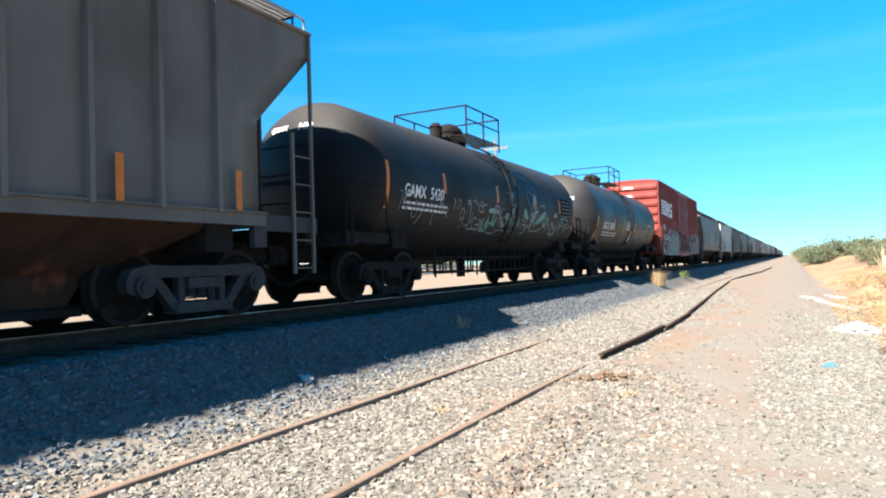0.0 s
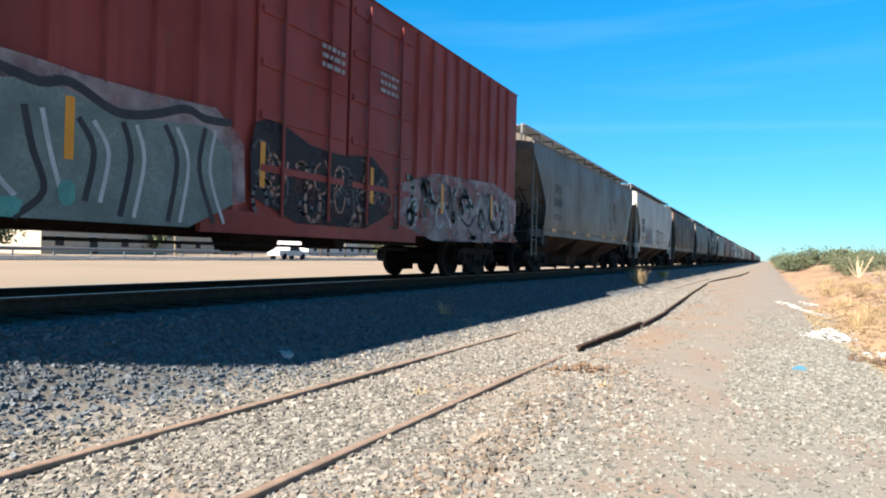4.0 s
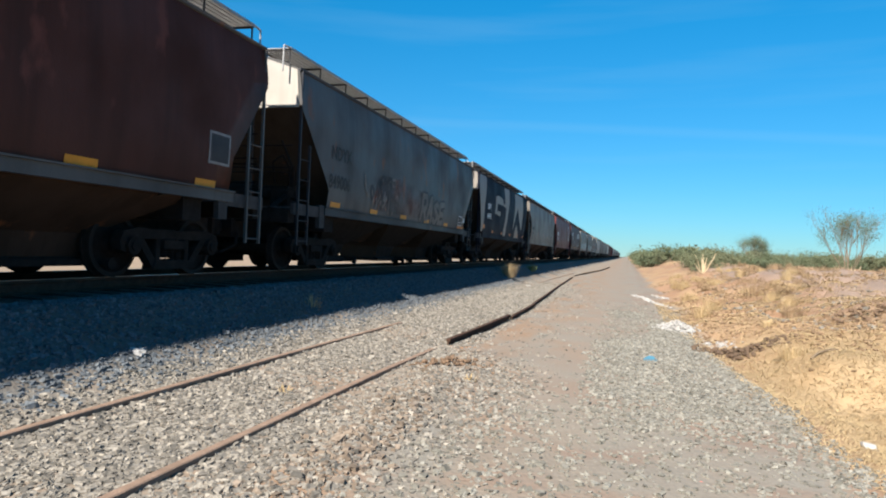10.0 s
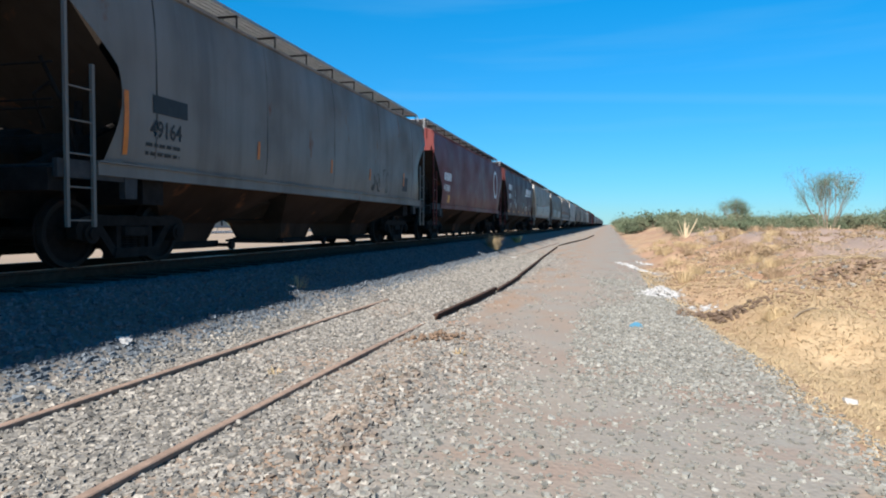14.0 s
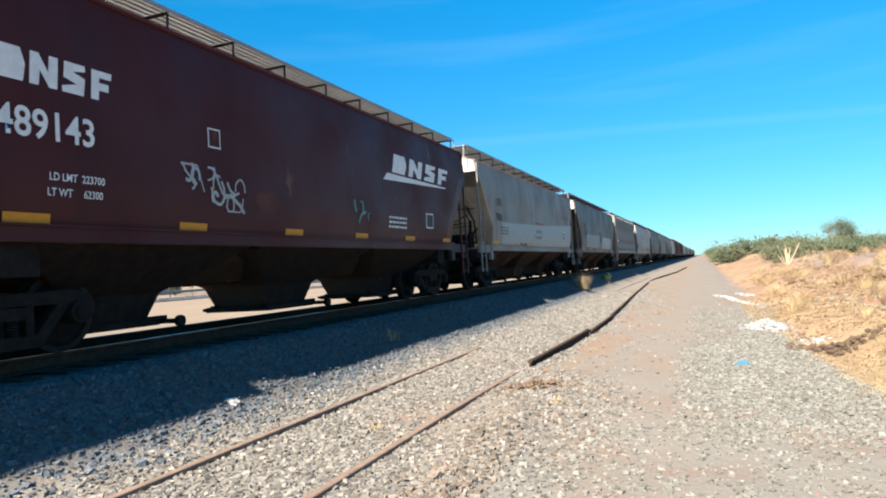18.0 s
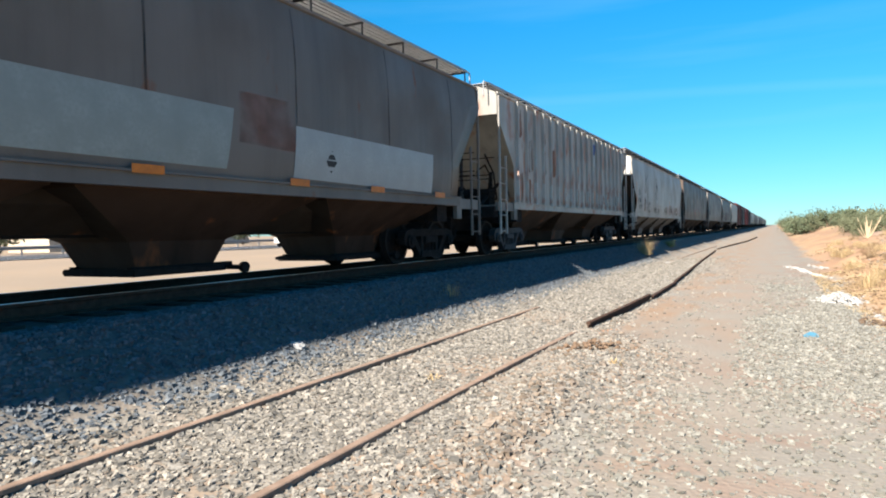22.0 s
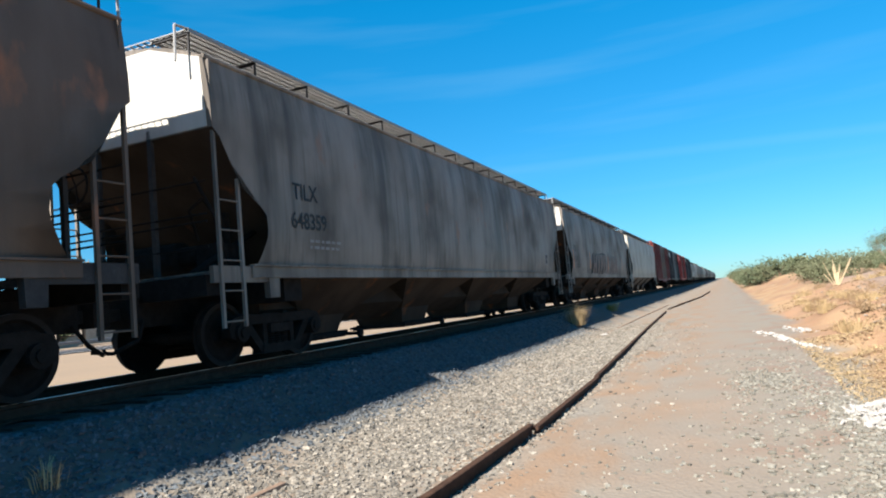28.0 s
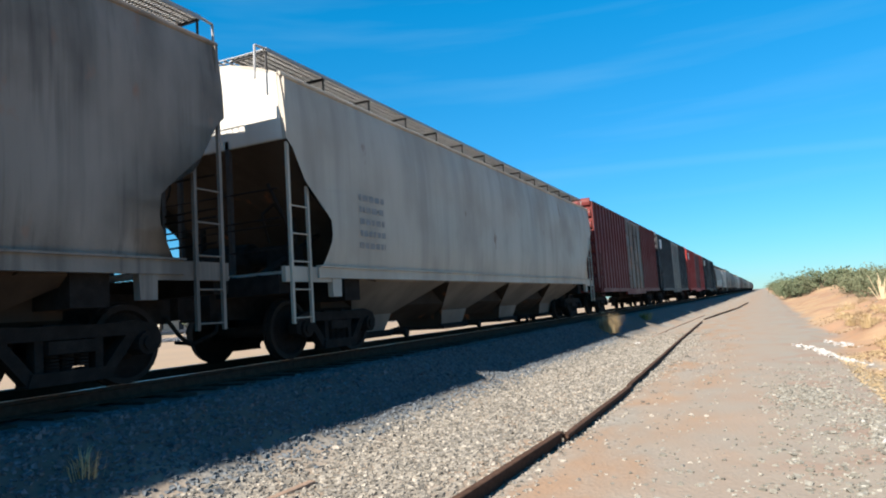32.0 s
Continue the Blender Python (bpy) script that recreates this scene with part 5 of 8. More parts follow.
def build_train():
    # old ribbed hopper
    c, pr = covered_hopper("old grey ribbed covered hopper wagon with slanted ends", -8.9, 16.75, P["old_grey"], eave=4.10, cut=(3.75, 2.6, 1.15), style="flat", posts=1, post_pitch=0.845, chute="chute", truck="truck_grey", walk_lift=0.35)
    for y in (-6.8, -3.4, 0.0, 3.4, 5.05, 6.74):
        decal(c, "reflector_strip", [quad(y, 1.38, 0.10, 0.5)], M["orange"], lambda z: 1.60, "upright orange strip", 0.006)
    # two tank wagons
    c, pr = tank_wagon("long black tank wagon with pale and teal graffiti along its side", 9.9, 11.5, P["tank_black"], r=1.50, zc=2.20, plat=-0.3)
    lettering(c, "GAMX", -5.1, 1.92, 0.33, M["white_text"], pr, narrow=0.85)
    lettering(c, "5430", -4.1, 1.92, 0.33, M["white_text"], pr, narrow=0.85)
    small_print(c, -5.1, 1.78, 2, M["white_text"], pr, 1.8)
    dome = lambda x, z: -5.75 - 0.75 * math.sqrt(max(0.0, 1 - (x * x + (z - 2.20) ** 2) / 1.50 ** 2)) - 0.012
    lettering(c, "GAMX", -0.62, 3.10, 0.17, M["white_text"], pr, end=dome, narrow=0.9)
    lettering(c, "5430", 0.06, 3.10, 0.17, M["white_text"], pr, end=dome, narrow=0.9)
    stroke(c, [(-2.11, 2.01), (-2.03, 2.05), (-1.95, 2.01), (-1.78, 1.93), (-1.74, 1.84), (-1.65, 1.81), (-1.54, 1.81), (-1.47, 1.85)], 0.034, MID_SPRAY, pr)
    stroke(c, [(-1.54, 1.82), (-1.54, 1.92), (-1.57, 2.02), (-1.65, 2.04), (-1.71, 1.99), (-1.69, 1.95), (-1.59, 1.94), (-1.47, 1.99), (-1.37, 1.99), (-1.33, 1.96)], 0.034, MID_SPRAY, pr)
    stroke(c, [(-2.3, 1.48), (-2.18, 1.49), (-2.05, 1.56), (-1.91, 1.66), (-1.83, 1.67), (-1.76, 1.61)], 0.034, MID_SPRAY, pr)
    stroke(c, [(-2.12, 1.42), (-1.92, 1.42), (-1.68, 1.42), (-1.44, 1.45), (-1.24, 1.46)], 0.034, MID_SPRAY, pr)
    stroke(c, [(-1.79, 1.52), (-1.45, 1.53)], 0.034, MID_SPRAY, pr)
    stroke(c, [(-0.95, 1.36), (-0.64, 1.35), (-0.47, 1.39)], 0.034, MID_SPRAY, pr)
    stroke(c, [(-0.45, 1.43), (-0.12, 1.45), (0.07, 1.43)], 0.034, MID_SPRAY, pr)
    patch(c, [(-1.19, 1.87), (-1.11, 1.93), (-0.91, 1.94), (-0.69, 1.92), (-0.55, 1.88), (-0.57, 1.81), (-0.82, 1.82), (-1.05, 1.83), (-1.15, 1.82)], MINT_SPRAY, pr)
    stroke(c, [(-0.86, 1.99), (-0.67, 2.01), (-0.57, 1.96), (-0.51, 1.82), (-0.41, 1.66), (-0.27, 1.48)], 0.034, MID_SPRAY, pr)
    patch(c, [(-1.19, 1.43), (-1.23, 1.58), (-1.16, 1.66), (-1.08, 1.69), (-1.04, 1.54), (-1.03, 1.45)], TEAL_SPRAY, pr)
    patch(c, [(-0.85, 1.52), (-0.86, 1.65), (-0.78, 1.63), (-0.69, 1.52)], TEAL_SPRAY, pr)
    patch(c, [(-0.74, 1.72), (-0.64, 1.77), (-0.6, 1.64), (-0.66, 1.64)], TEAL_SPRAY, pr)
    patch(c, [(-0.4, 1.8), (-0.22, 1.68), (-0.02, 1.53), (-0.15, 1.49), (-0.35, 1.64)], GREY_SPRAY, pr)
    patch(c, [(-0.14, 1.79), (-0.03, 1.9), (0.18, 1.83), (0.34, 1.73), (0.09, 1.7), (-0.11, 1.73)], MINT_SPRAY, pr)
    stroke(c, [(-0.16, 2.38), (-0.03, 2.39), (0.09, 2.32), (0.12, 2.18), (0.25, 2.1), (0.51, 2.09), (0.6, 2.01), (0.63, 1.85), (0.64, 1.7), (0.66, 1.51), (0.52, 1.48)], 0.034, MID_SPRAY, pr)
    patch(c, [(0.19, 2.41), (0.34, 2.43), (0.36, 2.22), (0.24, 2.15), (0.17, 2.26)], MINT_SPRAY, pr)
    patch(c, [(0.25, 2), (0.44, 2.06), (0.45, 1.83), (0.38, 1.75)], GREY_SPRAY, pr)
    stroke(c, [(0.23, 1.59), (0.26, 1.65), (0.37, 1.6), (0.43, 1.5), (0.41, 1.42), (0.3, 1.49), (0.23, 1.59)], 0.034, MID_SPRAY, pr)
    patch(c, [(1.1, 2.02), (1.23, 2.07), (1.48, 1.86), (1.61, 1.78), (1.21, 1.79)], TEAL_SPRAY, pr)
    stroke(c, [(1.5, 2.73), (1.54, 2.57), (1.78, 2.48), (1.91, 2.43), (1.81, 2.23), (1.76, 1.97), (1.81, 1.73), (1.8, 1.6)], 0.034, MID_SPRAY, pr)
    patch(c, [(1.91, 2.46), (2.05, 2.44), (1.85, 2.15), (1.75, 2.01), (1.74, 2.22)], MINT_SPRAY, pr)
    stroke(c, [(1.4, 2.5), (1.43, 2.3), (1.59, 2.04), (1.77, 1.73)], 0.034, MID_SPRAY, pr)
    patch(c, [(1.85, 1.9), (1.94, 2.04), (2.28, 2.08), (2.11, 1.93), (1.92, 1.76), (1.83, 1.69)], MINT_SPRAY, pr)
    patch(c, [(2.13, 1.76), (2.48, 1.92), (2.73, 2.08), (2.94, 2.01), (2.81, 1.86), (2.44, 1.72), (2.19, 1.66)], TEAL_SPRAY, pr)
    stroke(c, [(2.34, 2.13), (2.48, 2.21), (2.7, 2.22), (2.79, 2.14)], 0.034, MID_SPRAY, pr)
    stroke(c, [(1.18, 1.63), (1.55, 1.62), (1.75, 1.56), (1.92, 1.49), (2.46, 1.51), (2.62, 1.58)], 0.034, MID_SPRAY, pr)
    patch(c, [(2.74, 1.72), (2.79, 1.82), (3.06, 1.61), (2.86, 1.6)], GREY_SPRAY, pr)
    stroke(c, [(3.1, 1.94), (3.33, 1.68), (3.61, 1.51), (3.51, 1.79), (3.78, 1.66)], 0.034, MID_SPRAY, pr)
    patch(c, [(3.42, 1.49), (3.89, 1.47), (4.13, 1.59), (4.06, 1.41), (3.61, 1.41)], TEAL_SPRAY, pr)
    patch(c, [(3.59, 1.99), (3.82, 2.11), (4.05, 1.98), (3.71, 1.92)], GREY_SPRAY, pr)
    stroke(c, [(4.12, 1.84), (4.32, 1.7), (4.22, 1.59)], 0.034, MID_SPRAY, pr)
    stroke(c, [(4.35, 1.96), (4.87, 1.95), (5.07, 1.81), (4.51, 1.71)], 0.034, MID_SPRAY, pr)
    stroke(c, [(4.79, 1.63), (5.36, 1.72), (5.64, 1.8)], 0.034, MID_SPRAY, pr)
    patch(c, [(-2.4, 2.03), (-2.28, 2.04), (-2.21, 2.01), (-2.3, 1.97)], GREY_SPRAY, pr)
    scrawl(c, -5.3, -2.4, 1.45, 2.0, (MID_SPRAY,), pr, 41, 16, 0.03)
    scrawl(c, -2.4, 5.0, 1.4, 1.95, (DIM_SPRAY, TEAL_SPRAY), pr, 43, 26, 0.045)
    decal(c, "label_plate", [quad(4.35, 1.85, 0.85, 0.72)], M["under"], pr, "black data panel")
    for k in range(6):
        decal(c, "stencil_line", [quad(4.4, 1.9 + 0.11 * k, 0.75, 0.02)], GREY_SPRAY, pr, "thin pale line of the data panel", 0.012)
    c, pr = tank_wagon("black tank wagon with white lettering and yellow strips", 24.35, 11.5, P["tank_black2"], r=1.55, zc=2.36, strip="yellow", plat=-0.6)
    lettering(c, "GATX", -4.8, 1.83, 0.36, M["white_text"], pr, narrow=0.85)
    lettering(c, "32475", -3.85, 1.83, 0.36, M["white_text"], pr, narrow=0.85)
    dome = lambda x, z: -5.75 - 0.775 * math.sqrt(max(0.0, 1 - (x * x + (z - 2.36) ** 2) / 1.55 ** 2)) - 0.012
    lettering(c, "GATX", 0.02, 2.86, 0.17, M["white_text"], pr, end=dome, narrow=0.9)
    lettering(c, "32475", 0.46, 2.86, 0.17, M["white_text"], pr, end=dome, narrow=0.9)
    for z, w in ((2.72, 0.74), (2.60, 0.55)):
        for k in range(3):
            lettering(c, "-", 0.04 + w * k / 3, z - 0.05, 0.34, M["white_text"], pr, end=dome, narrow=1.5)
    small_print(c, -4.7, 1.68, 2, M["white_text"], pr, 2.2, 0.10, 0.032)
    small_print(c, -0.9, 2.2, 4, M["white_text"], pr, 0.9)
    decal(c, "placard", [quad(0.08, 1.64, 0.42, 0.22)], M["yellow"], pr, "yellow upper half of a placard")
    decal(c, "placard", [quad(0.08, 1.44, 0.42, 0.20)], M["white_text"], pr, "white lower half of a placard")
    lettering(c, "FRA", 3.92, 2.19, 0.16, M["white_text"], pr, narrow=0.8)
    lettering(c, "AIP", 4.2, 2.19, 0.16, M["white_text"], pr, narrow=0.8)
    small_print(c, 1.1, 1.92, 4, GREY_SPRAY, pr, 0.85, 0.11)
    small_print(c, 2.4, 1.94, 3, GREY_SPRAY, pr, 1.1, 0.11)
    for k in range(8):
        decal(c, "stencil_line", [quad(4.45, 1.62 + 0.085 * k, 0.85, 0.03)], GREY_SPRAY, pr, "pale line of the data panel")
    # red boxcar
    c, pr = boxcar("red high boxcar with a white emblem and green graffiti below", 37.85, 17.3, P["box_red"], P["box_red"])
    for k in range(5):
        z = 3.08 + 0.17 * k
        decal(c, "emblem", [[(-8.2, z + 0.02), (-6.5 + 0.04 * k, z), (-6.5 + 0.04 * k, z + 0.11), (-8.2, z + 0.13)]], M["white_text"], pr, "white stripe of the emblem")
    decal(c, "emblem", [[(-6.55, 3.02), (-6.27, 3.02), (-6.2, 3.5), (-5.9, 3.02), (-5.58, 3.02), (-5.48, 3.86), (-5.75, 3.86), (-5.82, 3.4), (-6.12, 3.86), (-6.45, 3.86)]], M["white_text"], pr, "white slanted emblem shape")
    decal(c, "emblem", [[(-5.4, 3.02), (-4.65, 3.02), (-4.55, 3.45), (-5.05, 3.6), (-4.6, 3.68), (-4.62, 3.86), (-5.25, 3.86), (-5.3, 3.42), (-4.85, 3.28), (-5.4, 3.18)]], M["white_text"], pr, "white slanted emblem shape")
    patch(c, [(-8.62, 1.37), (-7.9, 1.55), (-7.13, 1.62), (-6.65, 1.98), (-5.87, 2.26), (-5.08, 2.33), (-3.83, 2.25), (-1.92, 2.32), (-1.83, 0.8), (-6.91, 0.8), (-8.6, 0.81)], HALO, pr, 0.006, "thin pale sprayed ground of the graffiti")
    patch(c, [(-1.8, 2.22), (-1.32, 2.4), (-0.22, 2.05), (1.71, 2.25), (1.98, 0.95), (-1.72, 0.95)], DARK_HAZE, pr, 0.007, "dark sprayed smear over the doors")
    patch(c, [(2.09, 2.15), (8.58, 2.4), (8.58, 0.87), (1.99, 0.8)], HALO, pr, 0.006, "thin pale sprayed ground of the graffiti")
    patch(c, [(-6.91, 0.8), (-6.5, 0.92), (-6.17, 1.01), (-5.95, 1.15), (-5.71, 1.29), (-5.84, 1.48), (-5.91, 1.71), (-5.79, 1.92), (-5.27, 1.87), (-5, 2.08), (-4.32, 2.09), (-3.81, 1.92), (-2.14, 2.09), (-2.06, 0.8), (-5.01, 0.8), (-6.39, 0.8)], SAGE_SPRAY, pr, 0.009, "grey-green filling of the sprayed letters")
    stroke(c, [(-5.86, 2.02), (-5.61, 1.95), (-5.27, 1.91), (-5.08, 2.14), (-4.63, 2.09), (-4.32, 2.16), (-3.81, 1.97), (-3.36, 2.03), (-2.88, 2.19), (-2.57, 2.13), (-2.14, 2.16)], 0.10, DARK_SPRAY, pr, 0.012)
    stroke(c, [(-5.66, 1.74), (-5.68, 1.37), (-5.5, 1.05), (-5.56, 0.8)], 0.07, DARK_SPRAY, pr, 0.012)
    stroke(c, [(-5.26, 1.49), (-5.18, 1.2), (-5, 1)], 0.07, DARK_SPRAY, pr, 0.012)
    stroke(c, [(-4.77, 1.85), (-4.68, 1.46), (-4.56, 1.07), (-4.84, 0.8)], 0.07, DARK_SPRAY, pr, 0.012)
    stroke(c, [(-4.23, 1.83), (-4.05, 1.52), (-4.14, 1)], 0.07, DARK_SPRAY, pr, 0.012)
    stroke(c, [(-3.72, 1.88), (-3.61, 1.51), (-3.73, 0.87)], 0.07, DARK_SPRAY, pr, 0.012)
    stroke(c, [(-3.17, 1.95), (-2.99, 1.56), (-3.1, 0.85)], 0.07, DARK_SPRAY, pr, 0.012)
    stroke(c, [(-2.57, 2.02), (-2.65, 1.49), (-2.4, 0.87)], 0.07, DARK_SPRAY, pr, 0.012)
    stroke(c, [(-5.49, 1.74), (-5.51, 1.37), (-5.33, 1.05)], 0.05, PALE_SPRAY, pr, 0.013)
    stroke(c, [(-5.09, 1.49), (-5.01, 1.2), (-4.83, 1)], 0.05, PALE_SPRAY, pr, 0.013)
    stroke(c, [(-4.6, 1.85), (-4.51, 1.46), (-4.39, 1.07)], 0.05, PALE_SPRAY, pr, 0.013)
    stroke(c, [(-4.06, 1.83), (-3.88, 1.52), (-3.97, 1)], 0.05, PALE_SPRAY, pr, 0.013)
    stroke(c, [(-3.55, 1.88), (-3.44, 1.51), (-3.56, 0.87)], 0.05, PALE_SPRAY, pr, 0.013)
    stroke(c, [(-3, 1.95), (-2.82, 1.56), (-2.93, 0.85)], 0.05, PALE_SPRAY, pr, 0.013)
    stroke(c, [(-2.4, 2.02), (-2.48, 1.49), (-2.23, 0.87)], 0.05, PALE_SPRAY, pr, 0.013)
    patch(c, [(-5.54, 1.84), (-5.4, 1.69), (-5.56, 1.54), (-5.66, 1.7)], TEAL_SPRAY, pr, 0.014)
    patch(c, [(-5.17, 0.95), (-4.74, 1.01), (-4.8, 0.8), (-5.01, 0.8)], TEAL_SPRAY, pr, 0.014)
    patch(c, [(-6.17, 0.94), (-5.82, 1.04), (-5.87, 0.8), (-6.33, 0.8)], TEAL_SPRAY, pr, 0.014)
    patch(c, [(-4.44, 1.16), (-4.25, 1.22), (-4.24, 0.95), (-4.4, 0.94)], TEAL_SPRAY, pr, 0.014)
    patch(c, [(-7.28, 1.95), (-6.6, 2.03), (-6.58, 1.68), (-7.27, 1.62)], NAVY_SPRAY, pr, 0.011, "dark blue painted patch")
    patch(c, [(-6.43, 1.98), (-5.86, 2.11), (-5.85, 1.71), (-6.29, 1.66)], NAVY_SPRAY, pr, 0.011, "dark blue painted patch")
    patch(c, [(-7.57, 1.43), (-7.14, 1.48), (-7.2, 0.99), (-7.72, 0.92)], DARK_HAZE, pr, 0.010, "black sprayed smear")
    scrawl(c, -7.2, -5.9, 0.95, 1.7, (PINK_SPRAY, DARK_SPRAY), pr, 10, 8, 0.05)
    scrawl(c, -1.8, 2.2, 1.0, 2.1, (DIM_SPRAY, PINK_SPRAY), pr, 8, 14, 0.06)
    scrawl(c, 2.4, 8.3, 0.95, 2.0, (PALE_SPRAY, SAGE_SPRAY, DARK_SPRAY), pr, 9, 16, 0.08)
    for word, y, z in (("47", -7.72, 1.66), ("12", -7.16, 1.69), ("65", -6.36, 1.70)):
        lettering(c, word, y, z, 0.42, M["white_text"], pr, 1.15, 0.018, narrow=0.85)
    for y in (-7.72, -7.48):
        decal(c, "number_bar", [quad(y, 2.2, 0.16, 0.32)], M["white_text"], pr, "white painted bar", 0.016)
    decal(c, "placard", [quad(-7.75, 0.9, 0.26, 0.2)], M["yellow"], pr, "square yellow reflector", 0.016)
    for y in (-0.35, 1.35):
        small_print(c, y, 3.65, 3, GREY_SPRAY, lambda z: 1.60, 0.6, 0.14, 0.07)
    for k, (x, z, w) in enumerate(((-0.55, 4.03, 0.7), (-0.6, 3.56, 0.75), (-0.35, 3.09, 0.45), (-0.6, 2.62, 0.8), (-0.45, 4.5, 0.6))):
        for r in range(2):
            bm = bmesh.new()
            box(bm, x + 0.04 * r, x + w - 0.08 * r, -17.3 / 2 - 0.118, -17.3 / 2 - 0.108, z + 0.05 + 0.07 * r, z + 0.085 + 0.07 * r)
            part("stencil_line", bm, M["white_text"], c, "small white stencilled line")
    strips(c, 17.3, pr, 1.4, 6, M["yellow"], up=True)
    lay = lambda c, pr, a, b, y, mat, za=2.9, s=0.42, gap=0.62, nw=0.9: (lettering(c, a, y, za, s, mat, pr, narrow=nw), lettering(c, b, y - 0.08, za - gap, s, mat, pr, narrow=nw))
    # hoppers
    c, pr = covered_hopper("warm grey covered hopper wagon with dark seams and yellow strips", 56.4, 15.8, P["warm_grey"], seams=7, cut=(3.62, 2.2, 1.2), slope=DIRTY_SHADED_SLOPE)
    lay(c, pr, "CEFX", "352068", -5.8, M["black_text"], 2.61, 0.36, 0.44, 0.86)
    small_print(c, -5.8, 1.85, 2, M["black_text"], pr, 1.0)
    for y in (-6.0, -3.55, -1.46, 1.08, 3.17, 5.6):
        decal(c, "reflector_strip", [quad(y, 1.335, 0.42, 0.10)], M["yellow"], lambda z: pr(1.35) + 0.066, "yellow reflective strip", 0.008)
    decal(c, "graffiti", [rounded([(2.2, 1.75), (3.4, 1.7), (3.9, 2.3), (3.7, 2.9), (2.8, 3.0), (2.0, 2.6), (1.9, 2.1)])], RED_HAZE, pr, "faded red sprayed patch")
    c, pr = covered_hopper("white covered hopper wagon with red and blue graffiti", 73.43, 14.05, P["white"], eave=4.02, cut=(3.3, 2.0, 1.15), seams=0, end_paint=SUNLIT_END, platform=P["white"], slope=DIRTY_SHADED_SLOPE)
    lay(c, pr, "SOXX", "532075", -5.55, M["black_text"], 2.40, 0.44, 0.42, 0.9)
    small_print(c, -5.6, 1.7, 2, M["black_text"], pr, 0.9)
    patch(c, [(-4.29, 1.53), (-4.2, 1.82), (-4.13, 1.95), (-4.11, 2.29), (-4.05, 2.3), (-3.96, 2.01), (-3.95, 2.32), (-3.87, 2.34), (-3.79, 1.92), (-3.69, 1.86), (-3.62, 1.92), (-3.56, 2.23), (-3.53, 2.29), (-3.47, 2.22), (-3.32, 1.94), (-3.24, 1.99), (-3.13, 2.12), (-3.06, 2.34), (-2.85, 2.31), (-2.81, 2.06), (-2.71, 1.97), (-2.6, 2.06), (-2.52, 2.3), (-2.41, 2.31), (-2.26, 2.03), (-2.18, 2.35), (-2.11, 2.37), (-1.93, 1.89), (-1.59, 1.69), (-1.42, 1.5), (-1.36, 1.3), (-3.02, 1.3), (-4.03, 1.3), (-4.19, 1.32)], FLAME_TEAL, pr, 0.009, "blue-grey sprayed flames")
    patch(c, [(-4.19, 1.57), (-4.19, 1.76), (-4.11, 1.99), (-4.04, 1.84), (-4.01, 1.66), (-4.04, 1.56)], RED_SPRAY, pr, 0.013, "red heart of a sprayed flame")
    patch(c, [(-3.95, 1.57), (-3.97, 1.76), (-3.94, 1.92), (-3.81, 1.85), (-3.71, 1.74), (-3.69, 1.58), (-3.84, 1.52)], RED_SPRAY, pr, 0.013, "red heart of a sprayed flame")
    patch(c, [(-3.25, 1.64), (-3.26, 1.84), (-3.16, 1.96), (-3.07, 2.09), (-2.94, 2), (-2.83, 1.87), (-2.85, 1.62), (-3.07, 1.55)], RED_SPRAY, pr, 0.013, "red heart of a sprayed flame")
    patch(c, [(-4.19, 1.42), (-3.87, 1.49), (-3.29, 1.49), (-2.52, 1.55), (-1.68, 1.48), (-1.4, 1.3), (-3.02, 1.3), (-4, 1.3)], FLAME_BLUE, pr, 0.012, "dull blue foot of the sprayed flames")
    stroke(c, [(-0.33, 1.52), (-0.48, 1.74), (-0.46, 1.97), (-0.36, 2.17), (-0.09, 2.28), (0.15, 2.3), (0.38, 2.26), (0.48, 2.05), (0.4, 1.86), (0.08, 1.71), (0.21, 1.62), (0.46, 1.55), (0.6, 1.41)], 0.06, DARK_SPRAY, pr)
    stroke(c, [(-0.04, 2.13), (-0.06, 1.98)], 0.06, DARK_SPRAY, pr)
    stroke(c, [(-0.05, 1.45), (0.16, 1.3)], 0.06, DARK_SPRAY, pr)
    stroke(c, [(0.05, 2.3), (0.22, 2.2), (0.34, 2.14), (0.46, 2.23), (0.61, 2.2), (0.76, 2.23), (0.92, 2.25), (1.04, 2.17), (1.1, 2.04)], 0.06, DARK_SPRAY, pr)
    stroke(c, [(0.29, 1.83), (0.21, 1.96), (0.3, 2.07)], 0.06, DARK_SPRAY, pr)
    stroke(c, [(0.73, 2.16), (0.67, 1.96), (0.62, 1.76), (0.57, 1.63)], 0.06, DARK_SPRAY, pr)
    stroke(c, [(1.26, 2.11), (1.39, 2.17), (1.73, 2.24), (1.67, 2.16), (1.82, 2.15), (2.07, 2.24), (2.29, 2.16), (2.52, 2.19), (2.84, 2.17), (2.59, 2.02), (2.63, 1.91), (2.82, 1.74), (3.03, 1.56)], 0.06, DARK_SPRAY, pr)
    stroke(c, [(1.22, 2.07), (1.32, 1.99), (1.29, 1.84), (1.14, 1.74), (1.2, 1.63), (1.09, 1.55)], 0.06, DARK_SPRAY, pr)
    stroke(c, [(2.08, 2.11), (2.13, 1.95), (2.08, 1.75), (2.22, 1.58), (2.5, 1.46)], 0.06, DARK_SPRAY, pr)
    stroke(c, [(1.68, 2.02), (1.77, 1.78)], 0.06, DARK_SPRAY, pr)
    stroke(c, [(0.11, 1.71), (0.24, 1.55), (0.27, 1.32)], 0.06, DARK_SPRAY, pr)
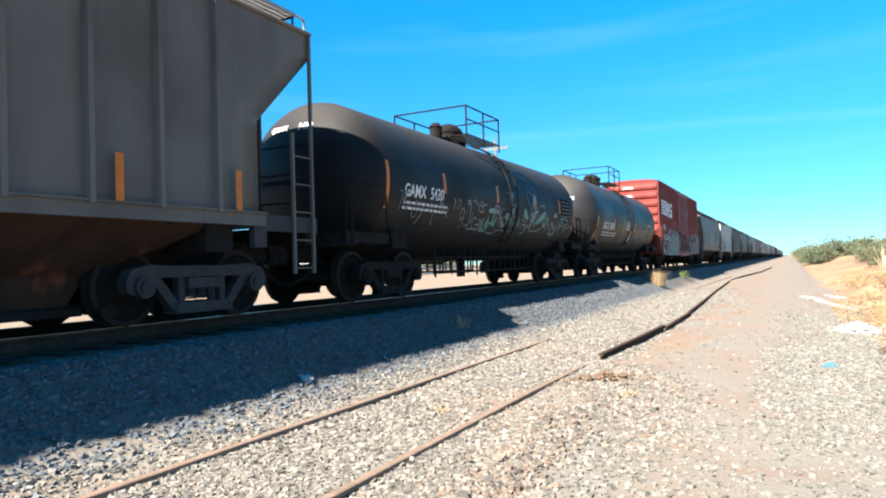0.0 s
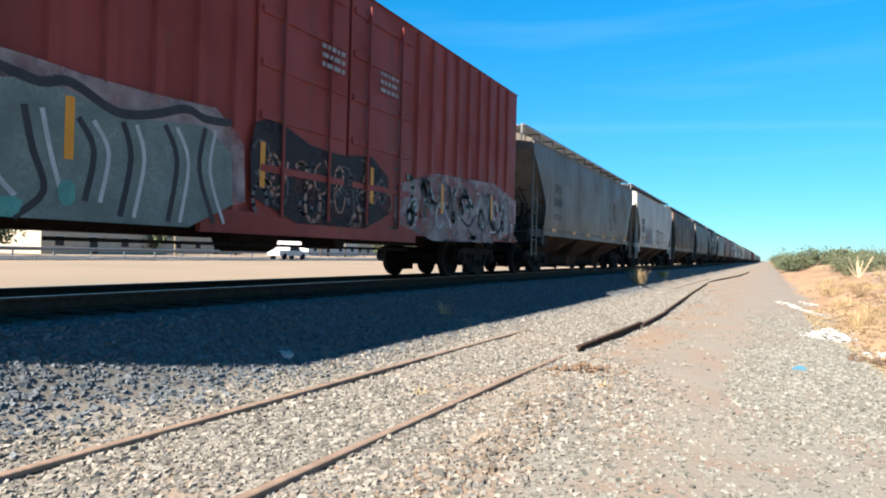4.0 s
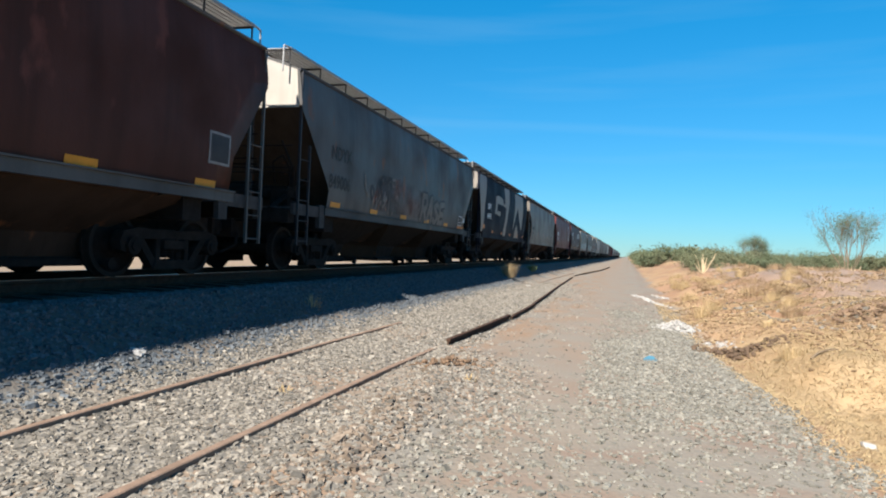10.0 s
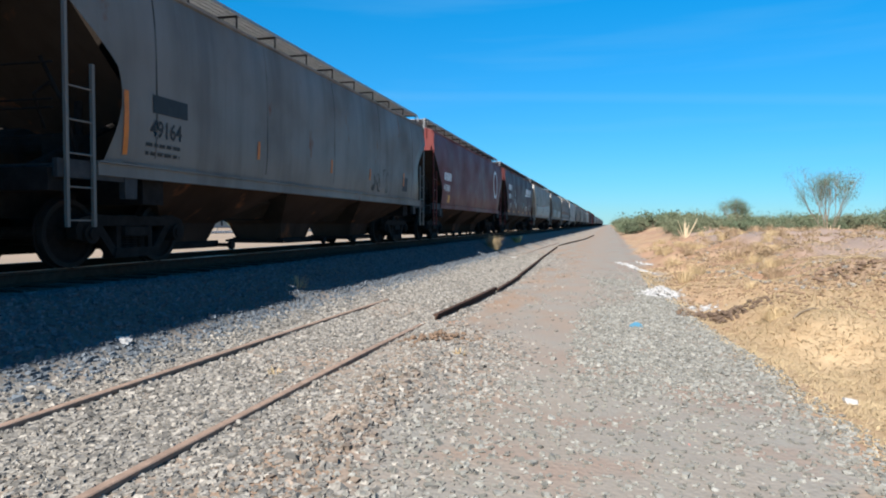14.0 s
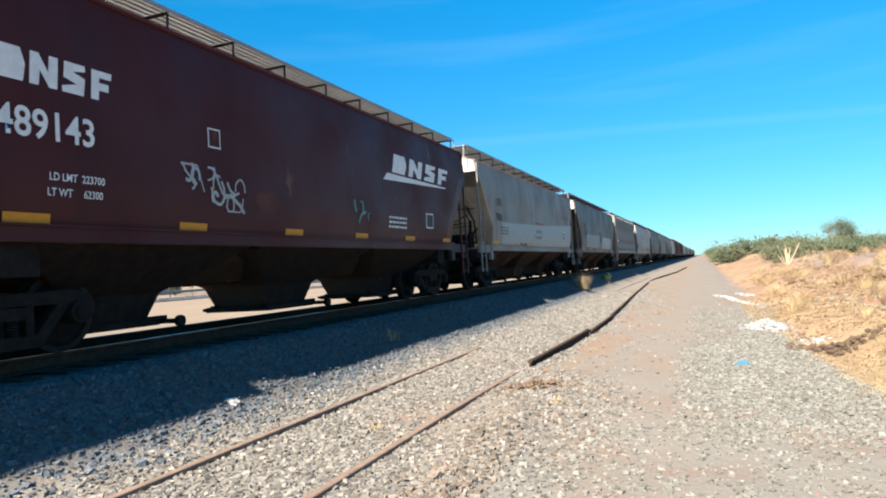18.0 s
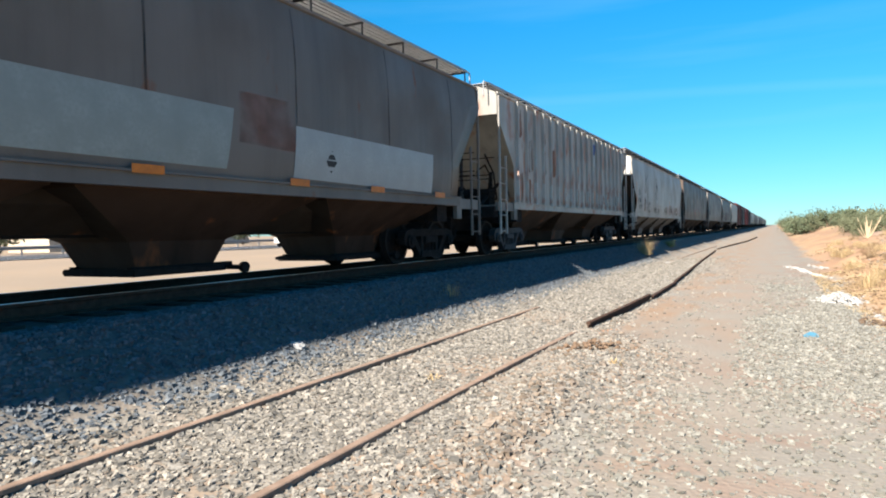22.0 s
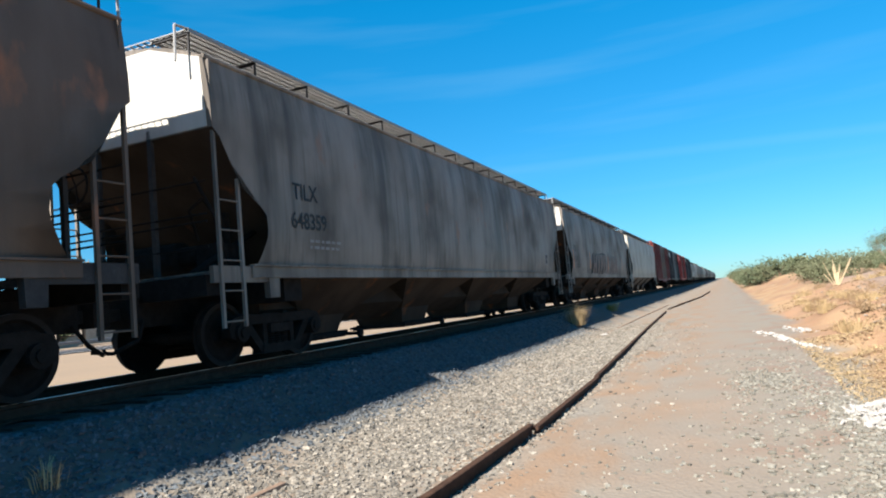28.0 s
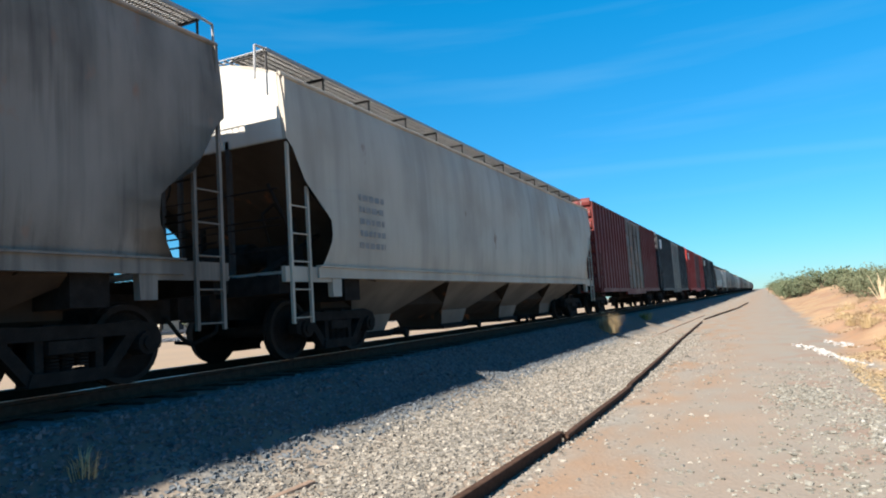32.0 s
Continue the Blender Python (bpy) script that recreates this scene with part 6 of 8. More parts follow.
    stroke(c, [(0.54, 1.63), (0.66, 1.55), (0.81, 1.56), (0.94, 1.49), (1.17, 1.57), (1.4, 1.52), (1.49, 1.43), (1.57, 1.3)], 0.06, DARK_SPRAY, pr)
    stroke(c, [(0.57, 1.48), (0.62, 1.33), (0.7, 1.3)], 0.06, DARK_SPRAY, pr)
    stroke(c, [(1.6, 1.68), (1.68, 1.52)], 0.06, DARK_SPRAY, pr)
    stroke(c, [(2.44, 1.84), (2.51, 1.54)], 0.06, DARK_SPRAY, pr)
    stroke(c, [(2.98, 2.04), (3.03, 1.9), (3.09, 2), (3.16, 1.92), (3.19, 2.09), (3.32, 2.08), (3.19, 2.01), (3.33, 1.98), (3.18, 1.91)], 0.03, DARK_SPRAY, pr)
    stroke(c, [(3.15, 1.7), (3.2, 1.61), (3.31, 1.67), (3.44, 1.62), (3.53, 1.7), (3.63, 1.63), (3.77, 1.68)], 0.03, DARK_SPRAY, pr)
    scrawl(c, -5.3, -4.5, 1.40, 1.55, (DARK_SPRAY,), pr, 16, 6, 0.022)
    for y in (-5.9, -3.0, -0.9, 1.05, 3.18, 5.5):
        decal(c, "reflector_strip", [quad(y, 1.27, 0.5, 0.10)], M["orange"], lambda z: pr(1.35) + 0.035, "orange reflective strip")
    lettering(c, "SOXX", 0.45, 3.62, 0.17, M["black_text"], pr, end=-14.05 / 2)
    lettering(c, "532075", 0.45, 3.42, 0.17, M["black_text"], pr, end=-14.05 / 2)
    c, pr = covered_hopper("dark rusty brown covered hopper wagon", 88.72, 15.3, P["rust_brown"], cut=(3.3, 1.9, 1.0), trim=P["dark_grey"], end_paint=PALE_END)
    lettering(c, "NRLX", 0.5, 3.65, 0.2, M["black_text"], pr, end=-15.3 / 2)
    lettering(c, "5988", 0.5, 3.42, 0.2, M["black_text"], pr, end=-15.3 / 2)
    strips(c, 15.3, pr, 1.385, 6)
    decal(c, "data_panel", [quad(6.0, 1.75, 0.55, 0.5)], GREY_SPRAY, pr, "small framed data panel")
    decal(c, "data_panel", [quad(6.04, 1.79, 0.47, 0.42)], DARK_SPRAY, pr, "dark data panel", 0.011)
    c, pr = covered_hopper("sooty grey covered hopper wagon with sprayed letters", 105.28, 14.95, P["dark_grey"], cut=(3.2, 1.75, 1.35), chute="under", end_paint=P["white"], trim=P["black_box"])
    lay(c, pr, "NDYX", "849006", -6.1, M["black_text"], 2.43, 0.42, 0.62)
    throw_up(c, "RASE", 0.5, 1.46, 0.46, 0.72, 0.20, MUD_SPRAY, DARK_SPRAY, pr, 0.19, 5)
    for y in (-5.97, -3.66, -1.35, 0.96, 3.27):
        decal(c, "reflector_strip", [quad(y, 1.40, 0.5, 0.11)], M["yellow"], pr, "reflective strip", 0.012)
    decal(c, "reflector_strip", [quad(5.16, 1.39, 0.95, 0.085)], M["orange"], pr, "long orange reflective strip", 0.012)
    decal(c, "graffiti", [[(-3.6, 1.5), (0.8, 1.5), (0.6, 2.3), (-1.5, 2.5), (-3.4, 2.2)]], RED_HAZE, pr, "thin red sprayed patch", 0.006)
    scrawl(c, -3.6, -1.8, 1.5, 2.4, (MUD_SPRAY, DARK_SPRAY), pr, 14, 10, 0.09)
    decal(c, "data_panel", [quad(5.22, 1.50, 0.56, 0.36)], M["white_text"], pr, "white framed data panel")
    for y, z, w, h in ((5.25, 1.63, 0.24, 0.20), (5.52, 1.63, 0.22, 0.20), (5.25, 1.525, 0.49, 0.085)):
        decal(c, "data_panel", [quad(y, z, w, h)], M["black_text"], pr, "black field of the data panel", 0.011)
    decal(c, "data_panel", [quad(5.96, 1.63, 0.17, 0.17)], M["white_text"], pr, "white painted square")
    decal(c, "stencil_shape", [[(5.76 + q * math.cos(a), 1.93 + q * math.sin(a)) for q, a in [(0.10, b) for b in np.linspace(0, 6.1, 18)] + [(0.05, b) for b in np.linspace(6.1, 0, 18)]]], M["black_text"], pr, "black painted ring")
    L = 14.15
    c, pr = covered_hopper("navy blue covered hopper wagon with huge cream sprayed letters", 121.48, L, P["navy"], cut=(3.2, 1.8, 1.1), chute="under", end_paint=P["light_grey"])
    decal(c, "graffiti", [[(-7.05, 3.95), (-5.4, 3.95), (-5.9, 2.7), (-6.1, 1.45), (-6.5, 1.45), (-7.05, 3.2)]], CREAM, pr, "cream grey end of the sprayed letters")
    decal(c, "graffiti", [[(-3.36, 3.23), (-2.7, 3.33), (-2.05, 3.31), (-1.45, 3.22), (-1.41, 3.06), (-1.86, 2.93), (-2.9, 2.93), (-3.4, 2.88)], [(-3.4, 2.88), (-2.9, 2.93), (-2.99, 2.57), (-3.55, 2.41)], [(-3.55, 2.41), (-2.99, 2.57), (-2.09, 2.56), (-2.13, 2.33)]], CREAM, pr, "huge cream sprayed letter")
    decal(c, "graffiti", [[(-1.86, 2.93), (-1.41, 3.06), (-0.87, 3.01), (-0.49, 2.86)]], CREAM, pr, "cream sprayed bar that joins the letters")
    decal(c, "graffiti", [[(-0.88, 3.9), (0.66, 3.93), (0.43, 3.17), (0.03, 2.43), (-0.67, 2.35), (-0.49, 2.86), (-0.87, 3.01)], [(-0.67, 2.35), (0.03, 2.43), (-0.39, 1.87), (-0.32, 1.4), (-1.13, 1.4), (-1.06, 1.74)]], CREAM, pr, "huge cream sprayed stroke")
    decal(c, "graffiti", [[(2.46, 3.9), (5.42, 3.9), (5.37, 3.25), (3.26, 3.11), (2.17, 2.68)], [(3.26, 3.11), (5.37, 3.25), (5.16, 2.65), (4.62, 1.85), (3.83, 2.52)], [(2.17, 2.68), (3.26, 3.11), (2.38, 2.37), (1.66, 1.77)]], CREAM, pr, "huge cream sprayed letter")
    decal(c, "graffiti", [[(2.42, 1.4), (2.5, 1.79), (2.98, 2.15), (3.5, 1.77), (3.9, 1.4)]], CREAM, pr, "huge cream sprayed wedge")
    lay(c, pr, "CBFX", "490579", -5.24, M["white_text"], 2.53, 0.34, 0.45)
    decal(c, "reflector_strip", [quad(-6.15, 1.60, 0.42, 0.17)], M["orange"], pr, "orange reflective strip", 0.012)
    for y in (-3.9, -1.6, 0.9, 3.4, 5.4):
        decal(c, "reflector_strip", [quad(y, 1.46, 0.26, 0.12)], M["orange"], pr, "dusty orange reflective strip", 0.012)
    c, pr = covered_hopper("grey covered hopper wagon with orange upright strips", 136.89, 15.6, P["mid_grey"], eave=3.92, cut="round", seams=4)
    lettering(c, "49164", -6.32, 1.80, 0.33, M["black_text"], pr, narrow=0.84)
    small_print(c, -6.4, 1.66, 2, M["black_text"], pr, 0.75, 0.12, 0.05)
    decal(c, "stencil_bar", [quad(-6.27, 2.13, 0.78, 0.25)], M["black_text"], pr, "black painted bar")
    lettering(c, "49164", 0.4, 3.35, 0.2, M["black_text"], pr, end=-15.6 / 2)
    for y, z, h in ((-6.84, 1.5, 0.84), (-3.45, 1.75, 0.32), (-0.2, 1.75, 0.3), (2.3, 1.75, 0.3), (5.25, 1.75, 0.4)):
        decal(c, "reflector_strip", [quad(y, z, 0.09, h)], M["orange"], pr, "upright orange strip", 0.012)
    decal(c, "data_panel", [quad(5.2, 1.6, 0.5, 0.42)], DARK_SPRAY, pr, "dark data panel")
    scrawl(c, 2.45, 3.9, 1.5, 2.1, (DARK_SPRAY,), pr, 15, 9, 0.035)
    c, pr = covered_hopper("mineral red covered hopper wagon with a pale emblem", 153.71, 15.6, P["mineral_red"], eave=3.98, cut=(3.2, 2.0, 1.2))
    decal(c, "stencil_bar", [quad(-6.3 + 0.30 * k, 2.29, 0.22, 0.30) for k in range(4)], M["white_text"], pr, "four white painted bars")
    lettering(c, "475890", -6.4, 1.88, 0.36, M["white_text"], pr, narrow=0.9)
    decal(c, "emblem", [[(5.36 + 0.62 * math.cos(a), 2.75 + 0.75 * math.sin(a)) for a in np.linspace(0, 2 * math.pi, 25)[:-1]]], M["white_text"], pr, "round white emblem")
    decal(c, "emblem", [[(5.36 + 0.48 * math.cos(a), 2.75 + 0.6 * math.sin(a)) for a in np.linspace(0, 2 * math.pi, 25)[:-1]]], P["mineral_red"], pr, "red middle of the emblem", 0.012)
    decal(c, "data_panel", [quad(-5.7, 1.45, 0.35, 0.28)], M["yellow"], pr, "yellow square")
    L = 14.95
    c, pr = covered_hopper("deep red covered hopper wagon with a big white slanted emblem", 170.56, L, P["mineral_red2"], eave=3.98, cut=(3.25, 1.8, 1.25), chute="under")
    lettering(c, "489143", -6.05, 2.25, 0.42, M["white_text"], pr, narrow=0.9)
    lettering(c, "LD LMT  223700", -5.5, 1.84, 0.115, M["white_text"], pr, narrow=0.85)
    lettering(c, "LT WT     62300", -5.52, 1.68, 0.115, M["white_text"], pr, narrow=0.85)
    decal(c, "data_panel", [quad(-3.12, 2.53, 0.25, 0.27)], M["white_text"], pr, "white square outline")
    decal(c, "data_panel", [quad(-3.10, 2.55, 0.21, 0.23)], P["mineral_red2"], pr, "red middle of the square", 0.011)
    decal(c, "patch", [quad(-2.15, 1.7, 0.7, 0.3)], RED_HAZE, pr, "thin orange-red sprayed patch")
    for y, sh in ((2.65, [(0, 0), (0.65, 0), (0.78, 0.22), (0.72, 0.42), (0.16, 0.42)]), (3.5, [(0, 0), (0.24, 0), (0.34, 0.2), (0.52, 0), (0.74, 0), (0.9, 0.42), (0.66, 0.42), (0.56, 0.2), (0.38, 0.42), (0.16, 0.42)]), (4.42, [(0, 0), (0.62, 0), (0.74, 0.24), (0.4, 0.3), (0.78, 0.34), (0.8, 0.42), (0.2, 0.42), (0.1, 0.2), (0.46, 0.14), (0.02, 0.08)]), (5.3, [(0, 0), (0.24, 0), (0.3, 0.14), (0.6, 0.14), (0.64, 0.25), (0.34, 0.25), (0.37, 0.32), (0.74, 0.32), (0.8, 0.42), (0.16, 0.42)])):
        decal(c, "emblem", [[(y + u, 2.86 + v) for u, v in sh]], M["white_text"], pr, "white slanted emblem shape")
        decal(c, "stencil_shape", [[(-6.02 + (y - 2.65) * 0.40 + (u - 0.25 * v) * 0.42, 2.79 + v * 0.8) for u, v in sh]], M["white_text"], pr, "white stencilled shape")
    decal(c, "emblem", [[(2.2, 2.66), (5.85, 2.78), (5.85, 2.81), (2.4, 2.82)]], M["white_text"], pr, "white tapering line of the emblem")
    scrawl(c, -3.6, -2.4, 1.68, 2.25, (PALE_SPRAY,), pr, 17, 16, 0.04)
    scrawl(c, 0.9, 1.6, 1.7, 2.1, (TEAL_SPRAY,), pr, 18, 4, 0.05)
    small_print(c, 2.4, 1.85, 3, M["white_text"], pr, 0.9)
    decal(c, "data_panel", [quad(4.43, 1.71, 0.45, 0.36)], M["white_text"], pr, "framed data panel")
    decal(c, "data_panel", [quad(4.46, 1.74, 0.39, 0.30)], DARK_SPRAY, pr, "dark data panel", 0.011)
    strips(c, L, pr, 1.38, 6)
    L = 15.4
    c, pr = covered_hopper("light grey covered hopper wagon with a white band along the bottom", 186.74, L, P["light_grey"], eave=3.95, cut=(3.58, 2.05, 1.2), seams=5, chute="chute", walk_lift=0.48, end_paint=SUNLIT_END, platform=P["light_grey"], slope=DIRTY_SHADED_SLOPE)
    decal(c, "band", [[(-5.4, 1.4), (6.7, 1.4), (7.0, 2.5), (4.0, 2.4), (1.0, 2.27), (-2.5, 2.2), (-5.4, 2.15)]], PATCH, pr, "white painted band", 0.006)
    lay(c, pr, "CEFX", "70850", -6.0, M["black_text"], 2.68, 0.34, 0.5, 0.8)
    small_print(c, -5.6, 1.95, 3, M["black_text"], pr, 0.9)
    decal(c, "emblem", [quad(-0.6, 2.0, 0.95, 0.03), quad(-0.6, 1.93, 1.0, 0.03), quad(-0.82, 1.78, 1.3, 0.03), quad(-0.7, 1.71, 1.05, 0.03)], M["black_text"], pr, "four dark lines")
    lettering(c, "CEFX", 0.3, 3.75, 0.19, M["black_text"], pr, end=-L / 2)
    lettering(c, "70850", 0.3, 3.53, 0.19, M["black_text"], pr, end=-L / 2)
    decal(c, "data_panel", [quad(4.75, 1.75, 0.42, 0.38)], M["white_text"], pr, "white framed data panel")
    decal(c, "data_panel", [quad(4.78, 1.78, 0.36, 0.14), quad(4.78, 1.95, 0.17, 0.15), quad(4.97, 1.95, 0.17, 0.15)], DARK_SPRAY, pr, "dark lines of the data panel", 0.011)
    small_print(c, 4.95, 2.86, 2, M["black_text"], pr, 1.5, 0.10, 0.032)
    for y, w in ((-6.3, 0.6), (-3.8, 0.55), (-1.52, 0.53), (0.82, 0.25), (3.5, 0.28), (5.9, 0.3)):
        decal(c, "reflector_strip", [quad(y, 1.4, w, 0.10)], M["yellow"], pr, "reflective strip", 0.012)
    lettering(c, "THROUGH SILL", -2.72, 1.41, 0.125, M["black_text"], pr, narrow=0.85)
    decal(c, "stencil_bar", [quad(-2.98, 1.41, 0.2, 0.09)], M["black_text"], pr, "short black painted bar")
    decal(c, "graffiti", [[(-0.75, 2.28), (0.9, 2.27), (0.9, 2.34), (-0.75, 2.36)]], RED_SPRAY, pr, "thin faded red sprayed line", 0.010)
    L = 16.0
    c, pr = covered_hopper("brownish grey covered hopper wagon with white painted-over patches", 203.4, L, P["slate"], eave=3.98, cut=(3.5, 2.05, 1.25), seams=5, end_paint=SUNLIT_END, platform=P["mid_grey"])
    lay(c, pr, "CEFX", "352050", -5.85, M["black_text"], 2.58, 0.36, 0.42, 0.86)
    decal(c, "patch", [[(-5.1, 1.49), (-0.06, 1.49), (0.05, 2.26), (-5.1, 2.24)]], GREEN_PATCH, pr, "greenish grey painted-over patch")
    decal(c, "patch", [[(1.24, 1.46), (5.53, 1.42), (5.53, 2.18), (1.27, 2.2)]], PATCH, pr, "white painted-over patch")
    lettering(c, "CEFX", 0.3, 3.75, 0.2, M["black_text"], pr, end=-L / 2)
    lettering(c, "352050", 0.3, 3.52, 0.2, M["black_text"], pr, end=-L / 2)
    for y in (-6.6, -4.05, -1.48, 1.12, 3.22, 5.6):
        decal(c, "reflector_strip", [quad(y, 1.345, 0.43, 0.10)], M["orange"], lambda z: pr(1.35) + 0.066, "dusty orange reflective strip", 0.008)
    decal(c, "graffiti", [[(0.14, 1.85), (1.28, 1.82), (1.4, 2.52), (0.16, 2.5)]], RED_HAZE, pr, "thin faded red sprayed patch", 0.006)
    decal(c, "stencil_diamond", [[(1.99, 1.75), (2.13, 1.58), (2.27, 1.75), (2.13, 1.93)]], M["black_text"], pr, "small black diamond")
    # ribbed white hopper
    L = 16.0
    c, pr = covered_hopper("white ribbed covered hopper wagon streaked with rust", 220.64, L, P["rib_white"], eave=4.10, cut=(3.55, 2.35, 1.15), style="flat", posts=1, post_pitch=0.74, truck="truck_grey", chute="chute_grey", walk_lift=0.28, slope=DIRTY_SHADED_SLOPE, platform=P["mid_grey"])
    for k, (a, b) in enumerate((("M", "4"), ("K", "4"), ("T", "3"))):
        y = -6.72 + 0.74 * k
        lettering(c, a, y, 2.68, 0.42, M["black_text"], pr)
        lettering(c, b, y, 2.14, 0.42, M["black_text"], pr)
    lettering(c, "3", -6.72 + 0.74 * 3, 2.14, 0.42, M["black_text"], pr)
    rs = random.Random(21)
    for k in range(19):
        y = -6.58 + 0.74 * k
        for z, h in ((3.2, 0.85), (1.42, 0.9), (2.3, 0.8)):
            if rs.random() < (0.55 if z > 2 else 0.7):
                w, u, h = rs.uniform(0.12, 0.42), rs.uniform(0.0, 0.15), h * rs.uniform(0.6, 1.2)
                decal(c, "rust_streak", [[(y + u, z), (y + u + w * 0.5, z - 0.05), (y + u + w, z + 0.05), (y + u + w * 0.9, min(4.05, z + h)), (y + u + 0.05, min(4.05, z + h * 0.9))]], RUST_RUN, pr, "run of orange rust", 0.004)
    decal(c, "emblem", [[(1.65, 3.45), (2.1, 3.45), (2.2, 3.85), (1.6, 3.85)]], plain("shield_blue_paint", (0.02, 0.04, 0.16), 0.5, 0, 0.1, 4, 0), pr, "blue emblem panel")
    decal(c, "emblem", [[(1.6, 3.0), (2.15, 3.0), (2.15, 3.44), (1.6, 3.44)]], PATCH, pr, "white emblem panel")
    strips(c, L, pr, 1.45, 4, M["orange"], up=True)
    scrawl(c, 3.2, 4.6, 1.45, 2.1, (RED_SPRAY,), pr, 23, 8, 0.06)
    decal(c, "data_panel", [quad(5.3, 1.6, 0.45, 0.4)], DARK_SPRAY, pr, "dark data panel")
    # long round-cut hoppers
    tall = 4.15
    L = 18.75
    c, pr = covered_hopper("weathered white covered hopper wagon with black tar runs", 237.91, L, P["tilx_white"], eave=tall - 0.06, cut="bulb", bays=4, chute="chute_pale", end_paint=SUNLIT_END, platform=P["tilx_white"])
    lay(c, pr, "TILX", "637491", -7.87, M["black_text"], 2.32, 0.34, 0.42, 0.8)
    small_print(c, -7.7, 1.75, 2, M["black_text"], pr, 0.9)
    tar = []
    for k in range(26):
        y, z = rs.choice((-5.6, -2.1)) + rs.gauss(0, 0.25), rs.uniform(1.9, 3.3)
        h = rs.uniform(0.08, 0.45)
        tar.append([(y, z), (y + 0.07, z + 0.02), (y + 0.09, z + h), (y + 0.03, z + h)])
    for q in tar:
        decal(c, "tar_run", [q], DARK_SPRAY, pr, "black tar run")
    for y, z, w, h in ((-6.3, 1.5, 1.3, 0.75), (-5.1, 1.45, 1.2, 0.6), (-3.2, 1.45, 1.5, 0.35), (-1.6, 1.42, 1.1, 0.6), (0.8, 1.42, 1.6, 0.45), (2.6, 1.42, 2.0, 0.65), (5.2, 1.42, 2.4, 0.55)):
        patch(c, [(y, z), (y + w, z), (y + w * 0.95, z + h * 0.7), (y + w * 0.5, z + h), (y + 0.1, z + h * 0.8)], RUST_STAIN, pr, 0.005, "faded rusty smear of old graffiti")
    scrawl(c, -6.3, -1.2, 1.5, 2.0, (GREY_SPRAY, PINK_SPRAY), pr, 24, 30, 0.016)
    scrawl(c, 1.5, 7.2, 1.45, 1.9, (PINK_SPRAY, RED_SPRAY), pr, 25, 26, 0.022)
    lettering(c, "TILX", 0.3, 3.8, 0.2, M["black_text"], pr, end=-L / 2)
    lettering(c, "637491", 0.3, 3.57, 0.2, M["black_text"], pr, end=-L / 2)
    decal(c, "reflector_strip", [quad(-8.35, 1.9, 0.12, 1.0)], M["orange"], pr, "upright orange strip")
    decal(c, "reflector_strip", [quad(3.0, 1.7, 0.11, 0.6)], M["orange"], pr, "upright orange strip")
    L = 19.2
    c, pr = covered_hopper("rusty tan covered hopper wagon", 257.92, L, P["tan"], eave=tall, cut="bulb", bays=4, chute="chute_grey")
    scrawl(c, -3, 4, 1.5, 2.4, (RED_SPRAY,), pr, 27, 8, 0.10)
    c, pr = covered_hopper("streaked grey covered hopper wagon with round-cut ends", 278.41, L + 0.1, P["weathered"], eave=tall, cut="bulb", bays=4, chute="chute_grey", end_paint=SUNLIT_END, platform=P["weathered"])
    lay(c, pr, "TILX", "648359", -8.0, M["black_text"], 2.4, 0.36, 0.45)
    small_print(c, -7.6, 1.75, 2, GREY_SPRAY, pr, 0.9)
    decal(c, "data_panel", [quad(7.2, 1.65, 0.34, 0.42)], GREY_SPRAY, pr, "small pale framed data panel")
    decal(c, "data_panel", [quad(7.24, 1.70, 0.26, 0.12), quad(7.24, 1.85, 0.12, 0.17), quad(7.39, 1.85, 0.11, 0.17)], DARK_SPRAY, pr, "dark lines of the data panel", 0.011)
    c, pr = covered_hopper("streaked grey covered hopper wagon with big rust-pink sprayed letters", 299.02, L - 0.3, P["weathered"], eave=tall, cut="bulb", bays=4, chute="chute_grey", end_paint=SUNLIT_END, platform=P["weathered"])
    lay(c, pr, "TILX", "641294", -8.15, M["black_text"], 2.36, 0.36, 0.45, 0.85)
    small_print(c, -7.7, 1.75, 2, M["black_text"], pr, 0.9)
    patch(c, [(-3.89, 2.1), (-3.82, 2.28), (-3.62, 2.39), (-3.34, 2.4), (-2.94, 2.39), (-2.41, 2.36), (-1.7, 2.4), (-1.03, 2.48), (-0.68, 2.5), (-0.32, 2.47), (0.31, 2.48), (0.12, 1.38), (-4.29, 1.32), (-4.21, 1.63), (-4.02, 1.78)], DARK_HAZE, pr, 0.008, "dark sprayed shadow behind the letters")
    sprayed_letter(c, [(-3.36, 2.35), (-3.13, 2.36), (-3.27, 1.88), (-2.92, 1.85), (-2.8, 2.3), (-2.44, 2.31), (-2.6, 2.02), (-2.85, 1.4), (-3.05, 1.4), (-2.94, 1.74), (-3.28, 1.77), (-3.4, 1.4), (-3.69, 1.4), (-3.52, 1.81)], pr)
    sprayed_letter(c, [(-2.32, 2.34), (-1.97, 2.37), (-2.08, 2.12), (-2.08, 1.95), (-1.71, 2.35), (-1.39, 2.36), (-1.76, 2.03), (-2, 1.4), (-2.33, 1.4), (-2.17, 1.89)], pr)
    sprayed_letter(c, [(-1.6, 1.4), (-1.33, 2.29), (-1.05, 2.41), (-0.84, 2.39), (-0.73, 2.22), (-0.87, 1.85), (-1.19, 1.62), (-1.35, 1.59), (-1.43, 1.4)], pr)
